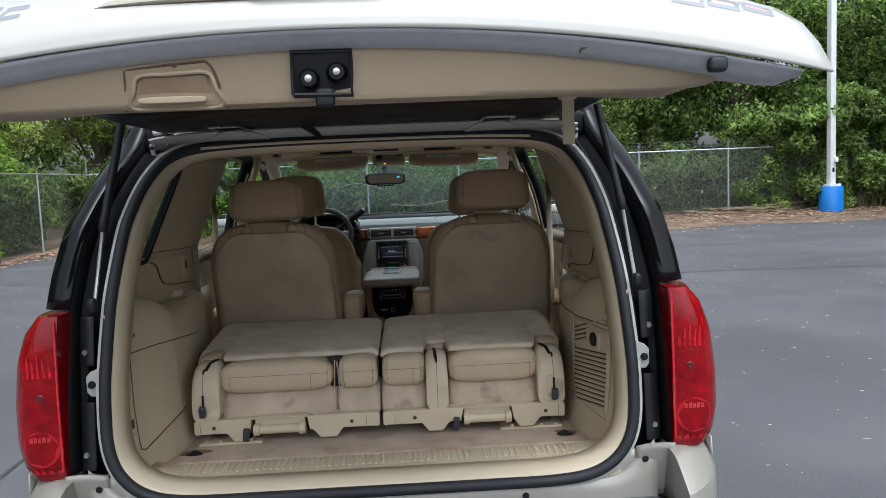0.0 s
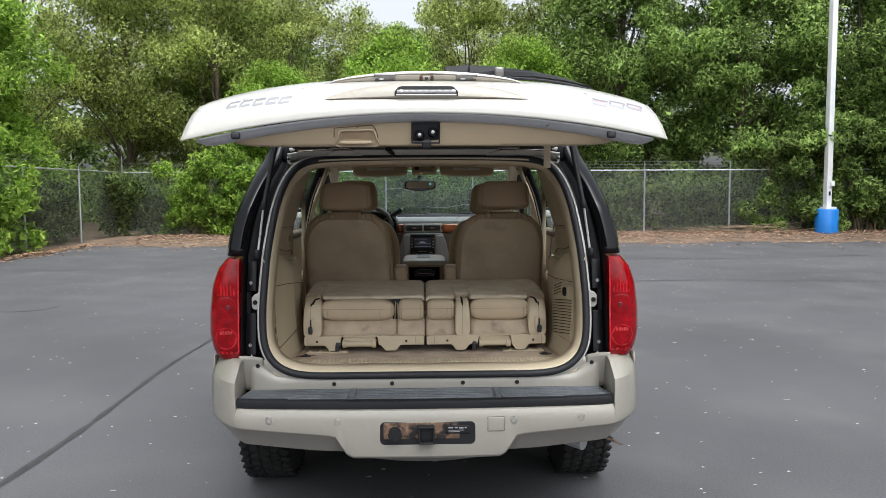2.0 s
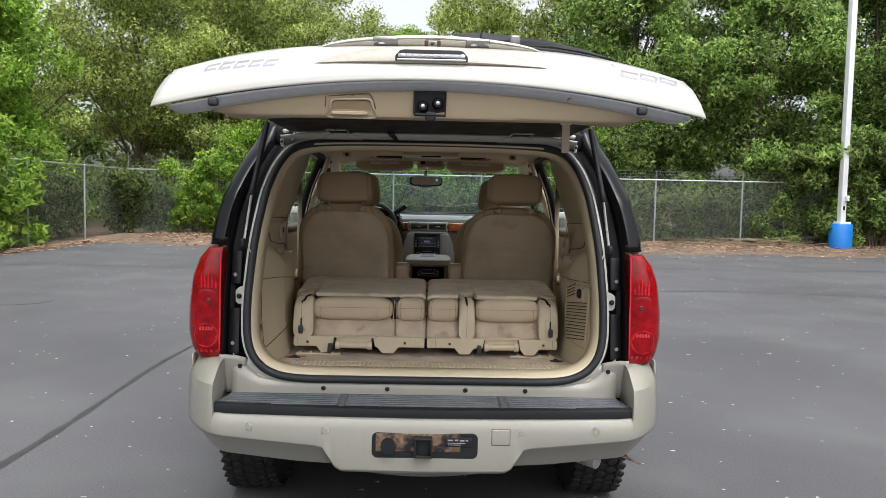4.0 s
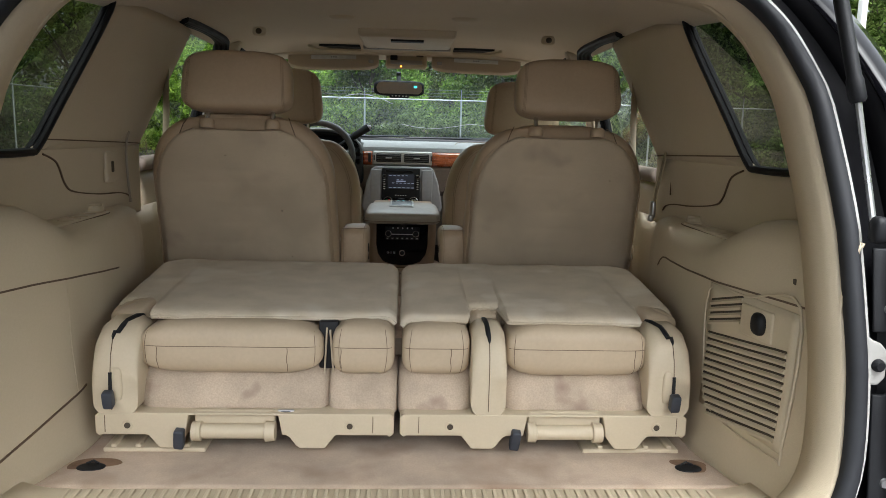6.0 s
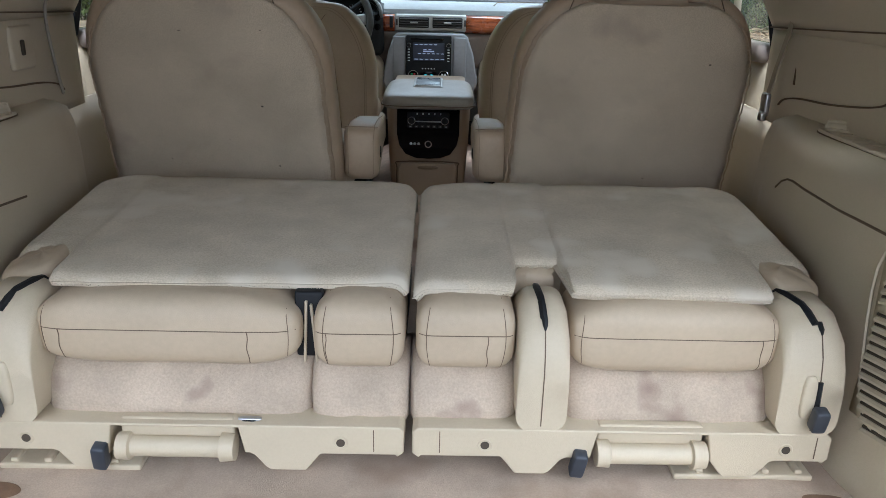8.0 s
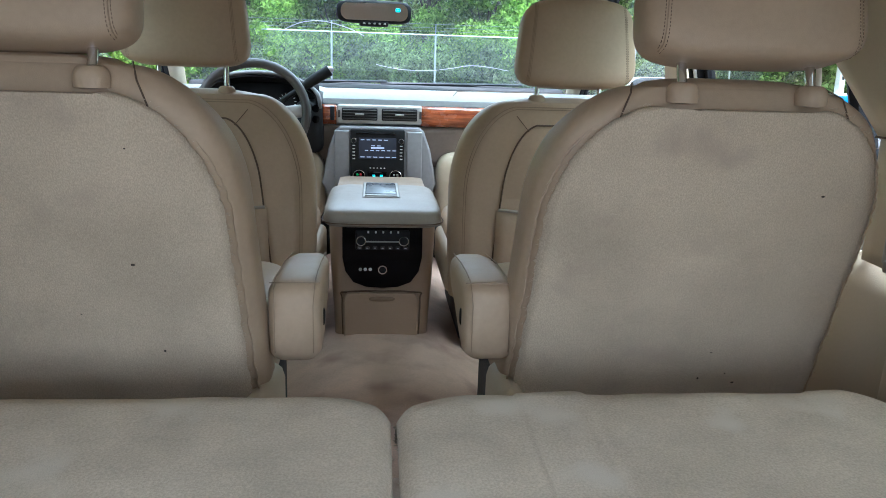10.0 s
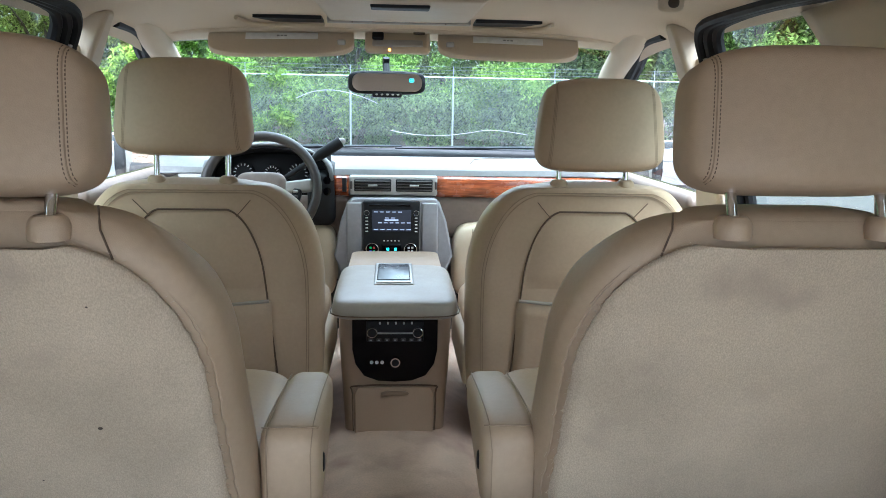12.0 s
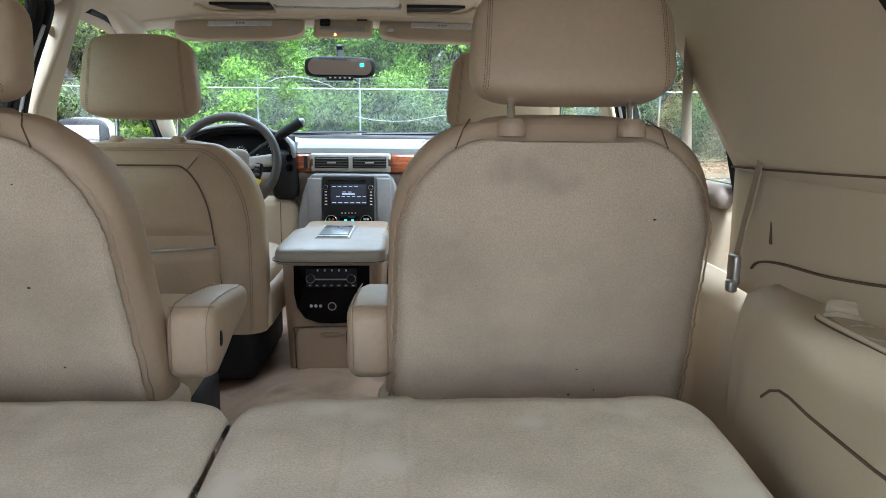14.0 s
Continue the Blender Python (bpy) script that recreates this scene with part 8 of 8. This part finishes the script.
part("wood_strip", sheet(lambda u, v: (-0.225 + 0.055 * u, 3.012 - 0.004 * math.sin(math.pi * v), 1.252 + 0.072 * v), 4, 4), WOOD, dash, "small wood veneer piece", thick=0.006)
part("vent_bezel", Geo().add(rbox(0.325, 0.022, 0.075, 0.010), at(-0.006, 3.016, 1.290)), SILVER, dash, "silver vent surround")
part("switch_strip", Geo().add(rbox(0.016, 0.01, 0.052, 0.003), at(-0.185, 3.003, 1.292)), BLACK_PLASTIC, dash)
for c in (-0.082, 0.070):
    vt = part("air_vent", Geo().add(rbox(0.136, 0.012, 0.046, 0.005), at(c, 3.006, 1.291)), BLACK_PLASTIC, dash, "black slatted air vent")
    for k in range(4):
        part("vent_slat", Geo().add(rbox(0.128, 0.010, 0.0035, 0.0012, 1), at(c, 2.999, 1.275 + 0.0105 * k, 18)), WHEEL_GREY, vt)
    part("vent_tab", Geo().add(rbox(0.034, 0.012, 0.007, 0.002), at(c, 2.992, 1.291)), SILVER, vt)
for x in (-0.160, 0.150):
    part("vent_wheel", Geo().add(rbox(0.008, 0.008, 0.028, 0.002), at(x, 3.004, 1.291)), WHEEL_GREY, dash)
# centre stack
st = [(-0.225, 1.03), (-0.20, 1.16), (-0.175, 1.228), (-0.155, 1.247), (0.145, 1.247), (0.165, 1.228), (0.19, 1.16), (0.215, 1.03), (0.16, 0.90), (-0.17, 0.90)]
part("stack_surround", Geo().add(prism(st, 2.985, 3.08)), CHEEK, dash, "grey centre stack surround", sharp=30, bevel=0.008)
for x in (-0.148, 0.128):
    part("stack_cheek", Geo().add(rbox(0.060, 0.012, 0.225, 0.012), at(x, 2.982, 1.118)), CHEEK, dash, "silver stack side panel")
radio = part("radio", Geo().add(rbox(0.206, 0.02, 0.225, 0.005), at(-0.013, 2.978, 1.125)), BLACK_PLASTIC, dash, "black radio and climate unit with lit screen")
part("disc_slot", Geo().add(rbox(0.15, 0.004, 0.006, 0.001), at(-0.02, 2.967, 1.222)), GLOSS_BLACK, radio)
part("screen", Geo().add(rbox(0.142, 0.003, 0.080, 0.002), at(-0.013, 2.967, 1.166)), SCREEN, radio, "lit dark blue screen")
for z, x0, n, w in ((1.198, -0.07, 5, 0.014), (1.176, -0.03, 2, 0.014), (1.158, -0.055, 6, 0.013), (1.133, -0.07, 6, 0.016)):
    for k in range(n):
        part("screen_text", Geo().add(rbox(w, 0.001, 0.003, 0.0004, 1), at(x0 + (w + 0.008) * k, 2.9648, z)), SCREEN_TEXT, radio)
part("screen_button", Geo().add(rbox(0.05, 0.001, 0.006, 0.0004, 1), at(-0.013, 2.9648, 1.168)), SCREEN_TEXT, radio)
for s in (-1, 1):
    part("radio_knob", Geo().add(lathe([(0, 0.012), (0.008, 0.012), (0.0095, 0.0), (0, 0)], 20), at(-0.013 + s * 0.090, 2.967, 1.195, 90)), BLACK_PLASTIC, radio)
    part("knob_ring", tube([(-0.013 + s * 0.090 + 0.009 * math.cos(a), 2.957, 1.195 + 0.009 * math.sin(a)) for a in [2 * math.pi * i / 16 for i in range(16)]], 0.0011, 5, True), CHROME, radio)
    for k in range(5):
        part("radio_button", Geo().add(rbox(0.010, 0.004, 0.004, 0.001, 1), at(-0.013 + s * 0.090, 2.966, 1.176 - 0.0125 * k)), WHITE_MARK, radio)
    dl = part("climate_dial", Geo().add(lathe([(0, 0.010), (0.017, 0.010), (0.0215, 0.004), (0.023, 0.0), (0, 0)], 28), at(-0.013 + s * 0.070, 2.968, 1.060, 90)), GLOSS_BLACK, radio)
    part("dial_ring", tube([(-0.013 + s * 0.070 + 0.022 * math.cos(a), 2.961, 1.060 + 0.022 * math.sin(a)) for a in [2 * math.pi * i / 24 for i in range(24)]], 0.0018, 5, True), CHROME, radio)
    cols = (RED_DOT, GREEN_DOT, BLUE_DOT, GREEN_DOT) if s < 0 else (WHITE_MARK,) * 4
    for k in range(4):
        a = math.pi / 4 + k * math.pi / 2
        part("dial_mark", Geo().add(rbox(0.008, 0.002, 0.008, 0.001, 1), at(-0.013 + s * 0.070 + 0.009 * math.cos(a), 2.957, 1.060 + 0.009 * math.sin(a))), cols[k], radio)
part("climate_display", Geo().add(rbox(0.072, 0.003, 0.036, 0.002), at(-0.013, 2.967, 1.060)), GLOSS_BLACK, radio)
for k in range(2):
    part("display_text", Geo().add(rbox(0.010, 0.001, 0.010, 0.0005, 1), at(-0.026 + 0.028 * k, 2.965, 1.060)), TEAL, radio)
for k in range(5):
    part("climate_mark", Geo().add(rbox(0.006, 0.001, 0.005, 0.0005, 1), at(-0.040 + 0.0135 * k, 2.966, 1.030)), YELLOW if k % 2 else WHITE_MARK, radio)
    part("climate_mark", Geo().add(rbox(0.006, 0.001, 0.004, 0.0005, 1), at(-0.040 + 0.0135 * k, 2.966, 1.091)), WHITE_MARK, radio)
for s in (-1, 1):
    kb = part("knee_panel", Geo().add(pillow(0.36, 0.16, 0.30, 0.3, 0.4), at(s * 0.40, 3.08, 1.00)), TRIM, dash, "tan knee panel")
    part("panel_gap", tube([(s * 0.29, 3.0, 1.13), (s * 0.29, 2.995, 1.0), (s * 0.29, 3.0, 0.88)], 0.002, 4), SEAM, kb)
# instrument hood
hood = part("instrument_hood", sheet(lambda u, v: (lambda a: (-0.455 + 0.225 * math.cos(a), 2.965 + 0.20 * v + 0.03 * math.sin(a), 1.31 + (0.128 - 0.03 * v) * max(0, math.sin(a)) ** 0.75))(math.pi * u), 30, 6), DASH, dash, "curved hood over the dials", thick=0.012)
part("hood_lining", sheet(lambda u, v: (lambda a: (-0.455 + 0.213 * math.cos(a), 2.972 + 0.14 * v + 0.03 * math.sin(a), 1.305 + (0.118 - 0.03 * v) * max(0, math.sin(a)) ** 0.75))(math.pi * u), 30, 6), BLACK_PLASTIC, dash, thick=0.004)
part("dial_panel", Geo().add(rbox(0.43, 0.02, 0.17, 0.03), at(-0.455, 3.09, 1.315, -12)), DOOR_BLACK, dash, "black dial panel")
for x, r in ((-0.56, 0.04), (-0.455, 0.03), (-0.36, 0.04)):
    g = part("gauge", Geo().add(lathe([(0, 0.004), (r * 0.9, 0.004), (r, 0.0), (0, 0)], 28), at(x, 3.072, 1.325, 78)), DOOR_BLACK, dash, "round gauge with pale marks")
    for k in range(12):
        a = math.radians(-40 + 260 * k / 11)
        part("gauge_mark", Geo().add(rbox(0.003, 0.002, 0.008, 0.0006, 1), at(x + r * 0.78 * math.cos(a), 3.066, 1.325 + r * 0.78 * math.sin(a), 0, 90 - math.degrees(a))), WHITE_MARK, g)
part("column_dark", Geo().add(rbox(0.10, 0.10, 0.20, 0.03), at(-0.27, 3.03, 1.24)), BLACK_PLASTIC, dash)
for z in (1.31, 1.27):
    part("light_knob", Geo().add(cyl(0.014, 0.02, 16), at(-0.245, 2.975, z, 90)), GLOSS_BLACK, dash)

# ---- steering wheel ----
wheel = thing("steering_wheel", "grey leather steering wheel with silver spokes", "steering wheel", m=at(-0.452, 2.80, 1.298, -24))
part("wheel_rim", tube([(0.188 * math.cos(a), 0, 0.188 * math.sin(a)) for a in [2 * math.pi * i / 48 for i in range(48)]], 0.0165, 12, True), WHEEL_GREY, wheel, "grey leather rim")
part("hub", Geo().add(pillow(0.17, 0.07, 0.14, 0.45), at(0, 0.02, -0.01)), TAUPE, wheel)
for s in (-1, 1):
    sp = part("spoke", Geo().add(rbox(0.10, 0.028, 0.045, 0.012), at(s * 0.125, 0.012, 0.012, 0, s * -8)), SILVER, wheel, "silver spoke")
    part("button_pad", Geo().add(rbox(0.03, 0.03, 0.062, 0.008), at(s * 0.118, 0.006, -0.03, 0, s * 10)), BLACK_PLASTIC, sp)
    for k in range(3):
        part("wheel_button", Geo().add(rbox(0.018, 0.008, 0.010, 0.003, 1), at(s * 0.118, -0.012, -0.012 - 0.018 * k, 0, s * 10)), SILVER if k == 0 else WHEEL_GREY, sp)
part("lower_spoke", Geo().add(rbox(0.04, 0.025, 0.11, 0.01), at(0.0, 0.012, -0.12)), SILVER, wheel)
part("service_tag", Geo().add(rbox(0.03, 0.003, 0.035, 0.002), at(0.118, -0.022, -0.085, 0, 20)), YELLOW, wheel, "yellow paper tag")
part("column", tube([(0, 0.03, 0), (0, 0.28, 0.0)], 0.05, 14), TAUPE, wheel)
part("gear_lever", tube([(0.05, 0.10, 0.06), (0.16, 0.085, 0.135), (0.185, 0.08, 0.150), (0.262, 0.06, 0.195)], [0.009, 0.010, 0.019, 0.021], 12), BLACK_PLASTIC, wheel, "dark grey gear lever")
part("lever_tip", Geo().add(pillow(0.03, 0.03, 0.02, 0.8, n=14, m=8), at(0.262, 0.06, 0.197)), SILVER, wheel)
part("key", tube([(0.10, 0.11, -0.10), (0.12, 0.08, -0.13), (0.125, 0.08, -0.16)], 0.006, 6), STEEL, wheel)
